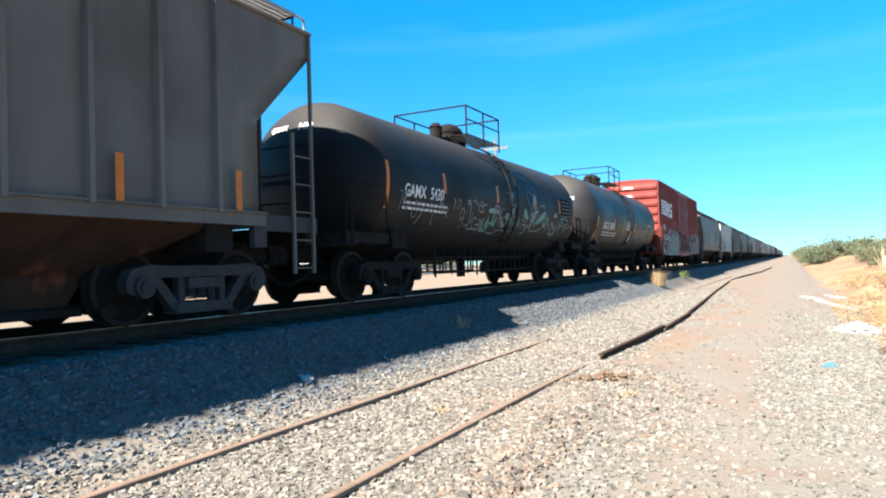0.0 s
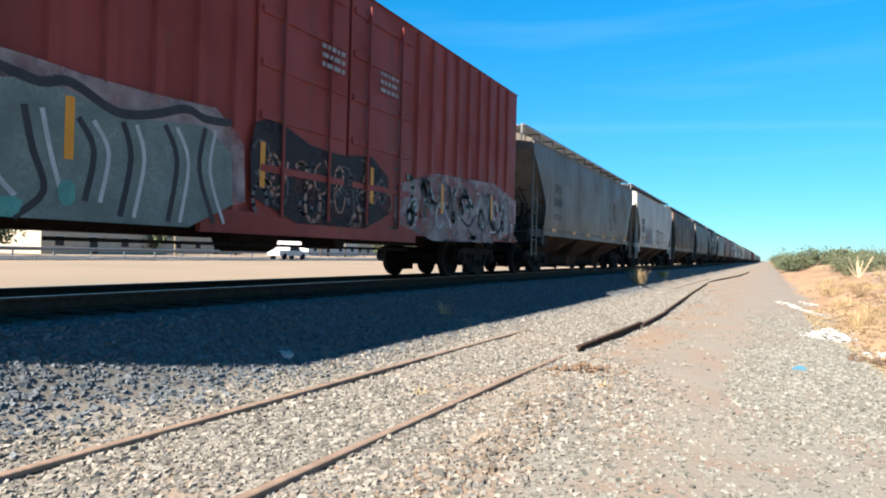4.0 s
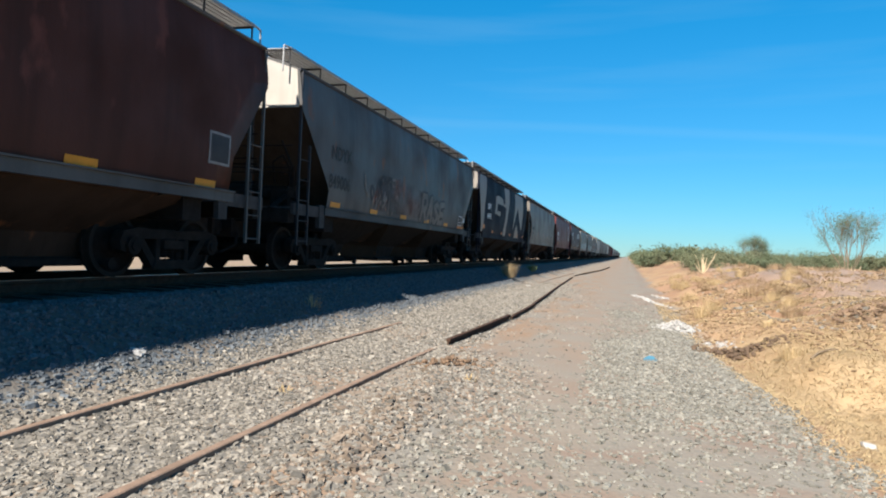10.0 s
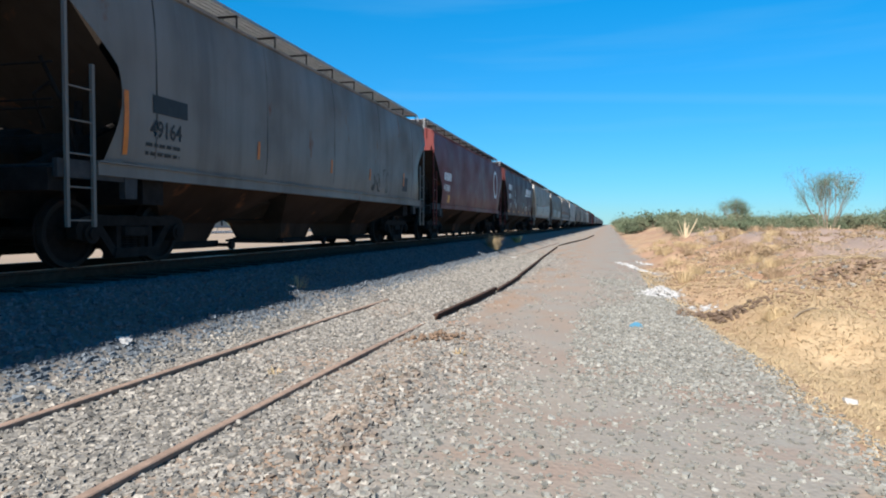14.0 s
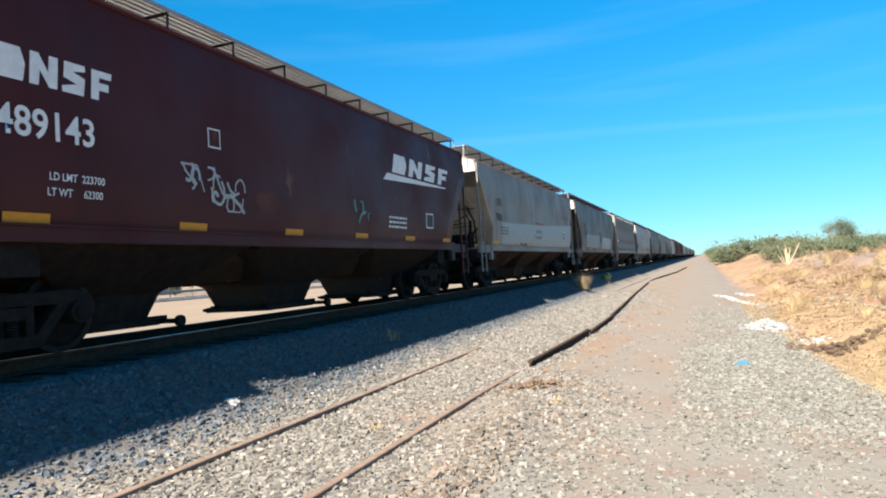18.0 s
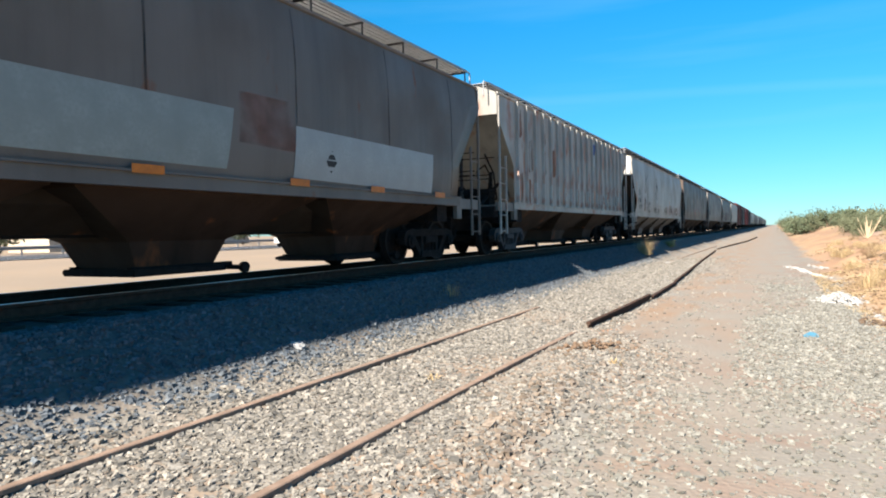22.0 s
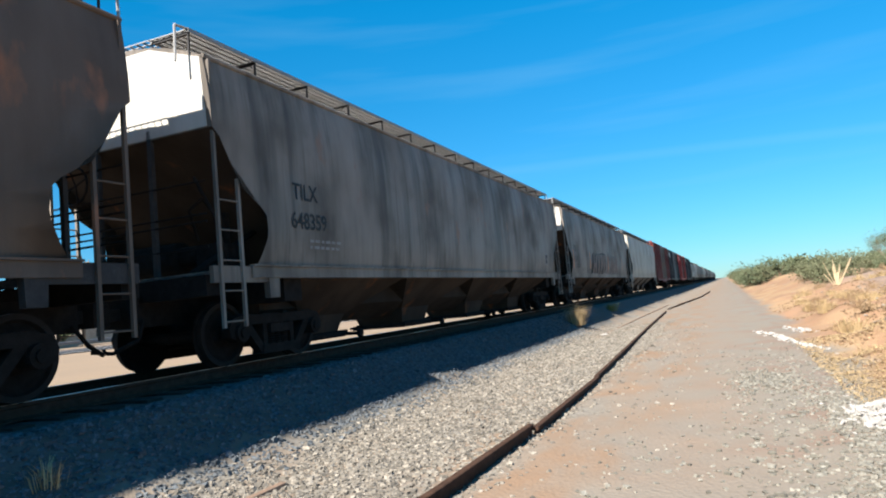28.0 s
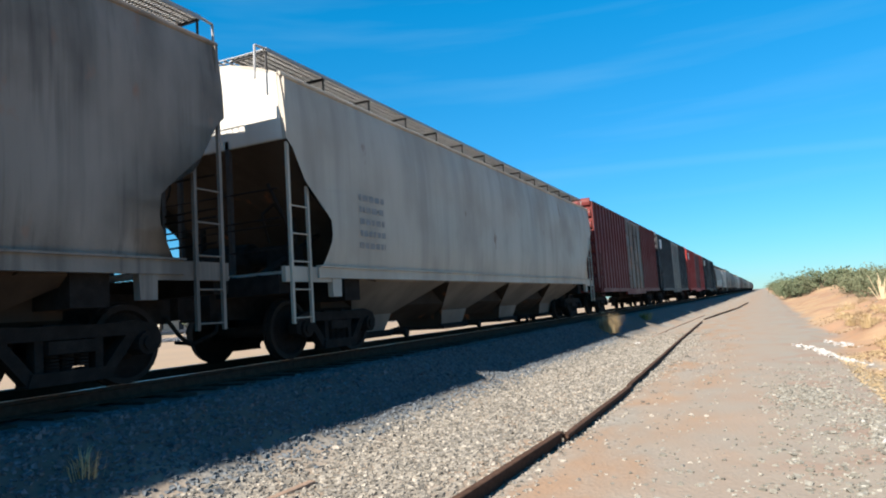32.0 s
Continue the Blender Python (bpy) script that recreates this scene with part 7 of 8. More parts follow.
    sprayed_letter(c, [(-0.52, 2.36), (0.28, 2.37), (0.22, 2.19), (-0.19, 2.21), (-0.35, 1.93), (-0.1, 2.04), (0.01, 1.95), (-0.11, 1.82), (-0.38, 1.78), (-0.49, 1.43), (-0.02, 1.44), (0.09, 1.8), (0.17, 1.8), (0.06, 1.4), (-0.75, 1.4)], pr)
    sprayed_letter(c, [(0.39, 1.4), (0.55, 1.85), (0.75, 2.2), (1.15, 2.43), (1.49, 2.46), (1.64, 2.26), (1.41, 2.1), (1.29, 2.23), (1.08, 2.08), (0.87, 1.73), (0.98, 1.43)], pr)
    sprayed_letter(c, [(1.5, 1.44), (1.8, 1.91), (2.08, 2.32), (2.51, 2.38), (2.5, 1.94), (2.22, 1.45), (2.01, 1.45), (2.09, 1.78), (1.92, 1.77), (1.77, 1.44)], pr)
    sprayed_letter(c, [(2.45, 1.46), (2.75, 2.29), (3.51, 2.34), (3.36, 2.22), (3.08, 2.2), (2.96, 1.96), (3.31, 2.02), (3.23, 1.86), (2.9, 1.81), (2.82, 1.54), (3.2, 1.55), (3.13, 1.43)], pr)
    sprayed_letter(c, [(3.36, 1.43), (3.65, 2.23), (3.87, 2.37), (4.38, 2.4), (4.54, 2.2), (4.17, 1.94), (4.3, 1.45), (3.97, 1.45), (3.89, 1.85), (3.65, 1.44)], pr)
    scrawl(c, -6.4, -4.6, 1.42, 1.7, (DARK_SPRAY,), pr, 33, 10, 0.03)
    scrawl(c, 3.0, 4.6, 1.45, 1.9, (ROSE_SPRAY,), pr, 34, 7, 0.05)
    lettering(c, "TILX", 0.3, 3.85, 0.2, M["black_text"], pr, end=-(L - 0.3) / 2)
    lettering(c, "641294", 0.3, 3.62, 0.2, M["black_text"], pr, end=-(L - 0.3) / 2)
    for y in (-8.3, -4.5, 0.9, 6.2):
        decal(c, "reflector_strip", [quad(y, 1.6, 0.12, 0.8)], M["orange"], pr, "upright orange strip", 0.018)
    c, pr = covered_hopper("pale grey covered hopper wagon with round-cut ends", 319.13, L - 0.8, P["pale_grey"], eave=tall, cut="bulb", bays=4, chute="chute_pale", end_paint=SUNLIT_END, platform=P["pale_grey"])
    small_print(c, -7.4, 2.5, 5, GREY_SPRAY, pr, 0.8, 0.2, 0.1)
    # boxcars and the long tail
    L = 17.0
    boxcar("dark red boxcar with ribbed sides", 338.8, L, P["mineral_red"], P["tan"], 4.75)
    boxcar("sooty black boxcar with a pale end", 357.1, L, P["black_box"], P["mid_grey"], 4.75)
    boxcar("bright red boxcar with ribbed sides", 375.4, L, P["bright_red"], P["mineral_red"], 4.75)
    boxcar("sooty black boxcar with ribbed sides", 393.7, L, P["black_box"], P["black_box"], 4.75)
    for o in [t for t in TRAIN if t.name.startswith("boxcar")][2:]:
        decal(o, "number_panel", [quad(-8.0, 3.7, 0.8, 0.62)], M["white_text"], lambda z: 1.535, "white painted panel near the end")
    kinds = [t for t in TRAIN if t.name.startswith("covered")]
    y = 412.0
    order = [kinds[k] for k in (9, 2, 15, 4, 6, 12, 8, 3, 14, 5, 1, 13, 9, 2, 15, 4, 6, 8, 3, 14, 5, 1)]
    for src in order:
        L_ = max(abs(v.co.y) for v in src.children[0].data.vertices) * 2
        o = copy_thing(src, pose(TRACK_X, y + L_ / 2, RAIL_Z))
        TRAIN.append(o)
        for tr in o.children:
            if tr.name.startswith("truck"):
                for w in tr.children:
                    if w.name.startswith("wheelset"):
                        SPINNING["wheelset"].append((w, 1 if w.matrix_basis.translation.y > 0 else -1))
        y += L_ + 1.25


build_train()

# ---- beside the line ----


def scatter_stones(name, label, n, xr, yr, size, keep, mat, seed, flat=0.62, lift=0.0):
    r = np.random.default_rng(seed)
    x, y = r.uniform(*xr, n), yr[0] + (yr[1] - yr[0]) * r.random(n) ** 1.35
    ok = keep(x, y, r) & (r.random(n) < smooth01(yr[0], yr[0] + 4.0, y) + 0.02) & (r.random(n) < 1 - smooth01(yr[1] - 9.0, yr[1], y)) & (r.random(n) < smooth01(xr[0] - 0.01, xr[0] + 0.3, x)) & (r.random(n) < 1.02 - smooth01(xr[1] - 0.7, xr[1], x))
    x, y = x[ok], y[ok]
    n = len(x)
    s = r.uniform(size[0], size[1], n) * (1 + 0.8 * (r.random(n) ** 6))
    base = np.array([(-1, -1, -1), (1, -1, -1), (1, 1, -1), (-1, 1, -1), (-1, -1, 1), (1, -1, 1), (1, 1, 1), (-1, 1, 1)]) * 0.68
    tri = np.array([(0, 2, 1), (0, 3, 2), (4, 5, 6), (4, 6, 7), (0, 1, 5), (0, 5, 4), (1, 2, 6), (1, 6, 5), (2, 3, 7), (2, 7, 6), (3, 0, 4), (3, 4, 7)])
    v = base[None] * (1 + 0.95 * (r.random((n, 8, 3)) - 0.5))
    v = v * (s[:, None, None] * np.stack([np.ones(n), r.uniform(0.55, 1, n), r.uniform(0.35, flat + 0.2, n)], 1)[:, None])
    a, b = r.uniform(0, 6.28, n), r.normal(0, 0.5, n)
    ca, sa, cb, sb = np.cos(a)[:, None], np.sin(a)[:, None], np.cos(b)[:, None], np.sin(b)[:, None]
    vx, vy, vz = v[..., 0], v[..., 1] * cb - v[..., 2] * sb, v[..., 1] * sb + v[..., 2] * cb
    vx, vy = vx * ca - vy * sa, vx * sa + vy * ca
    z = height(x, y)
    vs = np.stack([vx + x[:, None], vy + y[:, None], vz + z[:, None] + s[:, None] * lift], -1).reshape(-1, 3)
    ts = (tri[None] + (np.arange(n) * 8)[:, None, None]).reshape(-1, 3)
    return tagged(big_mesh(name, vs, ts, mat, True), label, "gravel", kind="stuff")


scatter_stones("ballast_stones", "loose grey crushed ballast stones along the tracks", 215000, (-5.0, -0.6), (-2.0, 36.0), (0.011, 0.030), lambda x, y, r: r.random(len(x)) < np.where(x < -2.7, 0.95, (0.85 - 0.6 * smooth01(-2.4, -0.8, x)) * (1 - 0.95 * smooth01(-2.5, -2.1, x) * smooth01(7.5, 9.5, y))) * np.clip(0.35 + 1.6 * (vnoise(x * 0.8 + 5, y * 0.45) - 0.25), 0.25, 1), M["stone"], 3)
scatter_stones("bed_stones", "ballast stones on the main line bed, shadow tone put into their colour", 44000, (-6.4, -4.5), (-2.0, 36.0), (0.013, 0.034), lambda x, y, r: r.random(len(x)) < 0.9, M["shade_stone"], 13)
scatter_stones("lane_stones", "small pebbles strewn over the pale dirt lane", 105000, (-1.6, 2.1), (-1.5, 24.0), (0.008, 0.027), lambda x, y, r: (x < np.interp(y, [0, 5, 11, 17, 45], [2.0, 1.9, 1.5, 1.1, 1.1])) & (r.random(len(x)) < (0.22 + 0.78 * smooth01(0.38, 0.66, vnoise(x * 1.1 + 8, y * 0.45))) * (1 - 0.93 * smooth01(6.0, 8.0, y) * (1 - smooth01(-0.7, 0.1, x)))), M["lane_stone"], 4, 0.5, 0.1)
scatter_stones("bank_stones", "scattered pale stones on the soil bank", 3500, (2.5, 12.0), (11.0, 45.0), (0.02, 0.06), lambda x, y, r: vnoise(x * 0.5 + 3, y * 0.5) > 0.55, M["stone"], 6)


def blades(name, label, n, xr, yr, hgt, keep, mat, seed, lean=0.5, width=0.004, rise=0.6):
    """Single bent grass blades, two triangles each."""
    r = np.random.default_rng(seed)
    x, y = r.uniform(*xr, n), yr[0] + (yr[1] - yr[0]) * r.random(n) ** 1.7
    ok = keep(x, y, r)
    x, y = x[ok], y[ok]
    n = len(x)
    h, a = r.uniform(*hgt, n), r.uniform(0, 6.28, n)
    b = r.uniform(0.15, lean, n)
    z = height(x, y) - 0.01
    w = width * (1 + y / 9)
    dx, dy = np.cos(a), np.sin(a)
    p = np.stack([x, y, z], -1)
    side = np.stack([-dy, dx, np.zeros(n)], -1) * w[:, None]
    mid = p + np.stack([dx * h * b * 0.45, dy * h * b * 0.45, h * rise], -1)
    tip = p + np.stack([dx * h * b * 1.3, dy * h * b * 1.3, h * rise * (1.2 - 0.35 * b)], -1)
    vs = np.stack([p - side, p + side, mid - side * 0.7, mid + side * 0.7, tip], 1).reshape(-1, 3)
    t = np.array([(0, 1, 3), (0, 3, 2), (2, 3, 4)])
    ts = (t[None] + (np.arange(n) * 5)[:, None, None]).reshape(-1, 3)
    return tagged(big_mesh(name, vs, ts, mat), label, "grass", kind="stuff")


def on_bank(x, y, r):
    edge = np.interp(y, [0, 5, 11, 17, 45], [1.6, 1.45, 1.05, 0.7, 0.7])
    d = x - edge - 0.25
    patch = vnoise(x * 0.35 + 2, y * 0.35 + 9) + 0.4 * vnoise(x * 1.3, y * 1.3)
    near = np.clip(1.1 - (d - 3.4) / 3.6, 0.06, 1)
    near = near * smooth01(-2.0, 2.0, y)
    return (d > 0) & (r.random(len(x)) < near * np.clip((patch - 0.22) * 3.0, 0.2, 1))


blades("dry_grass", "matted straw-yellow dry grass on the bank", 330000, (0.8, 8.5), (-1.0, 25.0), (0.04, 0.15), on_bank, M["straw"], 11, 1.4, 0.0025, 0.21)


def tuft(x, y, label, n, h, mat, seed, spread=0.16):
    r = random.Random(seed)
    bm = bmesh.new()
    for k in range(n):
        a, l = r.uniform(0, 6.28), r.uniform(0.5, 1.0) * h
        d, b = Vector((math.cos(a), math.sin(a), 0)), r.uniform(0.1, 0.9)
        p = d * r.uniform(0, spread)
        w = Vector((-d.y, d.x, 0)) * 0.006
        m, t = p + d * l * b * 0.3 + Vector((0, 0, l * 0.6)), p + d * l * b * 0.9 + Vector((0, 0, l * (1 - 0.25 * b)))
        v = [bm.verts.new(q) for q in (p - w, p + w, m + w * 0.7, m - w * 0.7, t)]
        bm.faces.new(v[:4])
        bm.faces.new((v[3], v[2], v[4]))
    me = bpy.data.meshes.new("grass_tuft")
    bm.to_mesh(me)
    bm.free()
    me.materials.append(mat)
    ob = new("grass_tuft", me)
    ob.matrix_basis = pose(x, y, float(height(x, y)) - 0.02)
    return tagged(ob, label, "grass tuft", "tufts beside the track")


BROWN_GRASS = island_material("brown_dead_grass", (0.235, 0.160, 0.095), (0.36, 0.255, 0.155), 0.9, 0.1)
GREEN_GRASS = island_material("green_grass", (0.10, 0.15, 0.04), (0.20, 0.22, 0.08), 0.8)
tuft(-5.3, 31.0, "straw-coloured dry grass tuft on the ballast edge", 420, 0.85, M["straw"], 1, 0.35)
tuft(-5.45, 40.0, "small green weed on the ballast edge", 200, 0.55, GREEN_GRASS, 2, 0.3)
tuft(-5.4, 11.0, "thin dry weed on the ballast slope", 40, 0.3, M["straw"], 6)
tuft(-3.2, 6.0, "small dry weed between the old rails", 30, 0.12, M["straw"], 7, 0.08)
tuft(-1.6, 7.2, "small dry weed in the gravel", 26, 0.12, M["straw"], 8, 0.08)
for k in range(20):
    tuft(random.uniform(2.4, 9), random.uniform(9, 40), "dry grass tuft on the bank", random.randint(80, 180), random.uniform(0.15, 0.34), M["straw"], 30 + k, 0.2)


tr = random.Random(91)
for k in range(80):
    y = 17 + 33 * tr.random()
    x = 1.5 + (y - 6) * math.tan(radians(tr.uniform(1.5, 13.0)))
    tuft(x, y, "brown dead grass clump on the bank" if k % 2 else "dry grass tuft on the bank", tr.randint(110, 220), tr.uniform(0.25, 0.55), BROWN_GRASS if k % 2 else M["straw"], 700 + k, tr.uniform(0.2, 0.45))


def lump(name, label, category, x, y, size, mat, seed, n=1, spread=0.0, sink=0.02, heap=0.0):
    """Crumpled or broken pieces lying together."""
    r = random.Random(seed)
    top = None
    bm = bmesh.new()
    for k in range(n):
        g = bmesh.ops.create_icosphere(bm, subdivisions=2 if n < 4 else 1, radius=1.0)
        px, py = (r.gauss(0, spread), r.gauss(0, spread * 0.6)) if n > 1 else (0, 0)
        sc = [s * r.uniform(0.5, 1.2) for s in size]
        rot = Euler((r.uniform(-0.4, 0.4), r.uniform(-0.4, 0.4), r.uniform(0, 6.28))).to_matrix()
        hz = float(height(x + px, y + py)) - float(height(x, y)) + heap * math.exp(-(px * px + py * py) / (2 * (spread or 1) ** 2)) * r.random()
        for v in g["verts"]:
            d = v.co.copy()
            d *= 1 + 0.5 * noise.noise(d * 2.3 + Vector((seed, k, 0)))
            d = rot @ Vector((d.x * sc[0], d.y * sc[1], d.z * sc[2]))
            v.co = d + Vector((px, py, hz + sc[2] * 0.55 - sink))
    me = bpy.data.meshes.new(name)
    bm.to_mesh(me)
    bm.free()
    me.materials.append(mat)
    ob = new(name, me)
    ob.matrix_basis = pose(x, y, float(height(x, y)))
    return tagged(ob, label, category, kind="stuff" if n > 10 else "")


CLOD_MIX = island_material("crumbled_soil", (0.15, 0.098, 0.06), (0.30, 0.20, 0.12))
scatter_stones("soil_crumbs", "loose crumbled orange soil and small clods on the bank", 26000, (1.3, 12.0), (5.0, 44.0), (0.012, 0.05), lambda x, y, r: (x > np.interp(y, [0, 5, 11, 17, 45], [1.9, 1.75, 1.35, 1.0, 1.0])) & (r.random(len(x)) < smooth01(0.35, 0.62, vnoise(x * 0.55 + 21, y * 0.55 + 4)) * smooth01(9.0, 13.0, y + np.maximum(0, x - 4.5) * 2)), CLOD_MIX, 61, 0.5)




def rubble(name, label, x, y, n, spread, size, heap, seed, turn=0.0, mat=None):
    """Broken angular plaster pieces: a low heap that thins out to its edge."""
    r = np.random.default_rng(seed)
    px, py = r.normal(0, spread[0], n), r.normal(0, spread[1], n)
    e = np.exp(-0.5 * ((px / spread[0]) ** 2 + (py / spread[1]) ** 2))
    ca, sa = math.cos(turn), math.sin(turn)
    px, py = px * ca - py * sa, px * sa + py * ca
    wild = 0.6 + 0.8 * vnoise(px * 5 + seed, py * 5)
    s = size * r.uniform(0.35, 1.0, n) * (1 + 1.2 * r.random(n) ** 7)
    base = np.array([(i, j, k) for i in (-1, 1) for j in (-1, 1) for k in (-1, 1)]) * 0.7
    v = base[None] * (1 + 0.9 * (r.random((n, 8, 3)) - 0.5)) * s[:, None, None] * np.array((1, 0.8, 0.5))
    a, b = r.uniform(0, 6.28, n)[:, None], r.normal(0, 0.6, n)[:, None]
    vx, vy, vz = v[..., 0], v[..., 1] * np.cos(b) - v[..., 2] * np.sin(b), v[..., 1] * np.sin(b) + v[..., 2] * np.cos(b)
    vx, vy = vx * np.cos(a) - vy * np.sin(a), vx * np.sin(a) + vy * np.cos(a)
    z = height(x + px, y + py) - float(height(x, y)) + heap * e * wild * r.random(n) ** 0.5 + s * 0.1
    vs = np.stack([vx + px[:, None], vy + py[:, None], vz + z[:, None]], -1).reshape(-1, 3)
    tri = np.array([(0, 1, 3), (0, 3, 2), (4, 6, 7), (4, 7, 5), (0, 4, 5), (0, 5, 1), (2, 3, 7), (2, 7, 6), (0, 2, 6), (0, 6, 4), (1, 5, 7), (1, 7, 3)])
    ob = big_mesh(name, vs, (tri[None] + (np.arange(n) * 8)[:, None, None]).reshape(-1, 3), mat or M["litter_white"], True)
    ob.matrix_basis = pose(x, y, float(height(x, y)))
    return tagged(ob, label, "rubble", kind="stuff")


rubble("rubble_heap", "heap of broken white plaster rubble beside the lane", 1.12, 15.2, 1100, (0.17, 0.36), 0.034, 0.20, 3)
rubble("rubble_heap", "smaller scatter of white rubble on the soil", 1.78, 13.3, 90, (0.20, 0.30), 0.026, 0.03, 5)
rubble("rubble_strip", "thin strip of white rubble at the foot of the bank", 0.85, 24.6, 190, (0.09, 1.1), 0.045, 0.05, 7, 0.24)
rubble("rubble_strip", "white rubble scattered up the foot of the bank", 1.55, 27.8, 70, (0.2, 0.6), 0.045, 0.04, 8, 0.10)
lump("rubble_heap", "pale rubble on the mound of soil", "rubble", 6.3, 21.0, (0.06, 0.05, 0.03), M["stone"], 9, 40, 0.7)
CLOD = plain("brown_soil_clod", (0.17, 0.112, 0.072), 0.95, 0, 0.4, 14, 0.4)
RIDGE = island_material("dug_ridge_soil", (0.150, 0.116, 0.086), (0.255, 0.206, 0.160))
scatter_stones("soil_clods", "ridge of dug brown soil and stones along the sunken rail", 7600, (-2.62, -1.0), (1.5, 12.0), (0.012, 0.036), lambda x, y, r: r.random(len(x)) < (x > -2.52) * np.exp(-((x + 1.92) / 0.36) ** 2) * (0.45 + 0.55 * smooth01(0.35, 0.6, vnoise(x * 1.7 + 4, y * 0.9))) * (1 - smooth01(8.6, 9.9, y)), RIDGE, 63, 0.6, 0.15)
lump("soil_heap", "small heap of dug brown soil clods beside the old rail", "soil", -2.1, 8.2, (0.042, 0.036, 0.026), CLOD, 21, 70, 0.28, heap=0.10)
lump("soil_heap", "orange soil clods at the end of the loose rail", "soil", -2.5, 9.9, (0.034, 0.03, 0.02), plain("orange_soil_clod", (0.26, 0.145, 0.085), 0.95, 0, 0.3, 14, 0.4), 23, 60, 0.22)
lump("soil_heap", "dark brown soil turned over at the foot of the bank", "soil", 1.9, 12.2, (0.06, 0.05, 0.035), plain("dark_soil_clod", (0.12, 0.08, 0.052), 0.95, 0, 0.4, 14, 0.4), 24, 150, 0.38, heap=0.10)
lump("soil_heap", "pale broken rubble and soil on the bank", "soil", 4.9, 15.5, (0.06, 0.05, 0.035), CLOD, 25, 120, 0.6, heap=0.12)
lump("plastic_bag", "flattened pale blue plastic bag on the lane", "plastic bag", 0.43, 10.1, (0.19, 0.10, 0.022), M["litter_blue"], 2, 1)
lump("paper_scrap", "crumpled white paper on the ballast", "litter", -5.16, 6.27, (0.14, 0.07, 0.035), M["litter_white"], 4, 3, 0.08)
lump("paper_scrap", "white scrap on the dry grass", "litter", 2.10, 6.62, (0.095, 0.065, 0.05), M["litter_white"], 6)
lump("paper_scrap", "flat white scrap on the gravel", "litter", -4.1, 29.5, (0.22, 0.10, 0.03), M["litter_white"], 8)
lump("plastic_scrap", "faded red plastic scrap on the gravel", "litter", 0.57, 4.82, (0.05, 0.04, 0.015), M["litter_red"], 10)
lump("plastic_scrap", "faded red plastic scrap on the gravel", "litter", 0.71, 4.66, (0.04, 0.03, 0.01), M["litter_red"], 12)


def fallen_branch():
    bm = bmesh.new()
    pts = [(0, 0, 0.02), (0.12, 0.12, 0.10), (0.30, 0.22, 0.15), (0.52, 0.26, 0.12), (0.70, 0.24, 0.04)]
    for (a, b), r in zip(zip(pts, pts[1:]), (0.016, 0.014, 0.012, 0.010)):
        tube(bm, a, b, r, r * 0.9)
    me = bpy.data.meshes.new("fallen_branch")
    bm.to_mesh(me)
    bm.free()
    me.materials.append(M["twig"])
    ob = new("fallen_branch", me)
    ob.matrix_basis = pose(2.55, 10.4, float(height(2.55, 10.4)))
    tagged(ob, "dry bent branch lying in the grass", "branch")


fallen_branch()


def leaf_cloud(r, centres, n, leaf, squash=0.75):
    """Small leaf faces round some centres of growth."""
    g = np.random.default_rng(r.randrange(1 << 30))
    pick = g.integers(0, len(centres), n)
    c = np.array([p for p, rad in centres])[pick]
    rad = np.array([rad for p, rad in centres])[pick]
    d = g.normal(size=(n, 3)) * (1, 1, squash)
    d /= np.linalg.norm(d, axis=1)[:, None]
    p = c + d * (rad * g.random(n) ** 0.4)[:, None]
    u = g.normal(size=(n, 3))
    u /= np.linalg.norm(u, axis=1)[:, None]
    w = np.cross(u, g.normal(size=(n, 3)))
    w /= np.linalg.norm(w, axis=1)[:, None]
    s = (leaf * g.uniform(0.6, 1.4, n))[:, None]
    up = np.cross(u, w) * s * 0.1
    vs = np.stack([p - u * s, p - w * s * 0.45 + up, p + u * s, p + w * s * 0.45 + up], 1).reshape(-1, 3)
    return vs.tolist(), (np.arange(n)[:, None] * 4 + np.arange(4)).tolist()


def shrub(x, y, w, h, seed, mat, label, n=900, leaf=0.07, name="shrub"):
    r = random.Random(seed)
    top = tagged(new(name), label, "shrub" if name == "shrub" else "tree", "scrub along the lane")
    top.matrix_basis = pose(x, y, float(height(x, y)) - 0.05, 0, 0, r.uniform(0, 360))
    bm = bmesh.new()
    centres = []
    for k in range(9):
        a, l = r.uniform(0, 6.28), r.uniform(0.5, 1.0)
        e = Vector((math.cos(a) * w * 0.45 * l, math.sin(a) * w * 0.45 * l, h * r.uniform(0.45, 0.95)))
        m = e * 0.5 + Vector((r.uniform(-0.1, 0.1), r.uniform(-0.1, 0.1), 0.1 * h))
        tube(bm, (0, 0, 0), m, 0.03 * h / 2, 0.02 * h / 2, 5)
        tube(bm, m, e, 0.02 * h / 2, 0.006, 5)
        centres += [(tuple(e), w * r.uniform(0.15, 0.30)), (tuple(m), w * r.uniform(0.15, 0.28))]
    part("stem", bm, M["twig"], top)
    vs, fs = leaf_cloud(r, centres, n, leaf)
    mesh_from("foliage", vs, fs, mat, top)
    return top


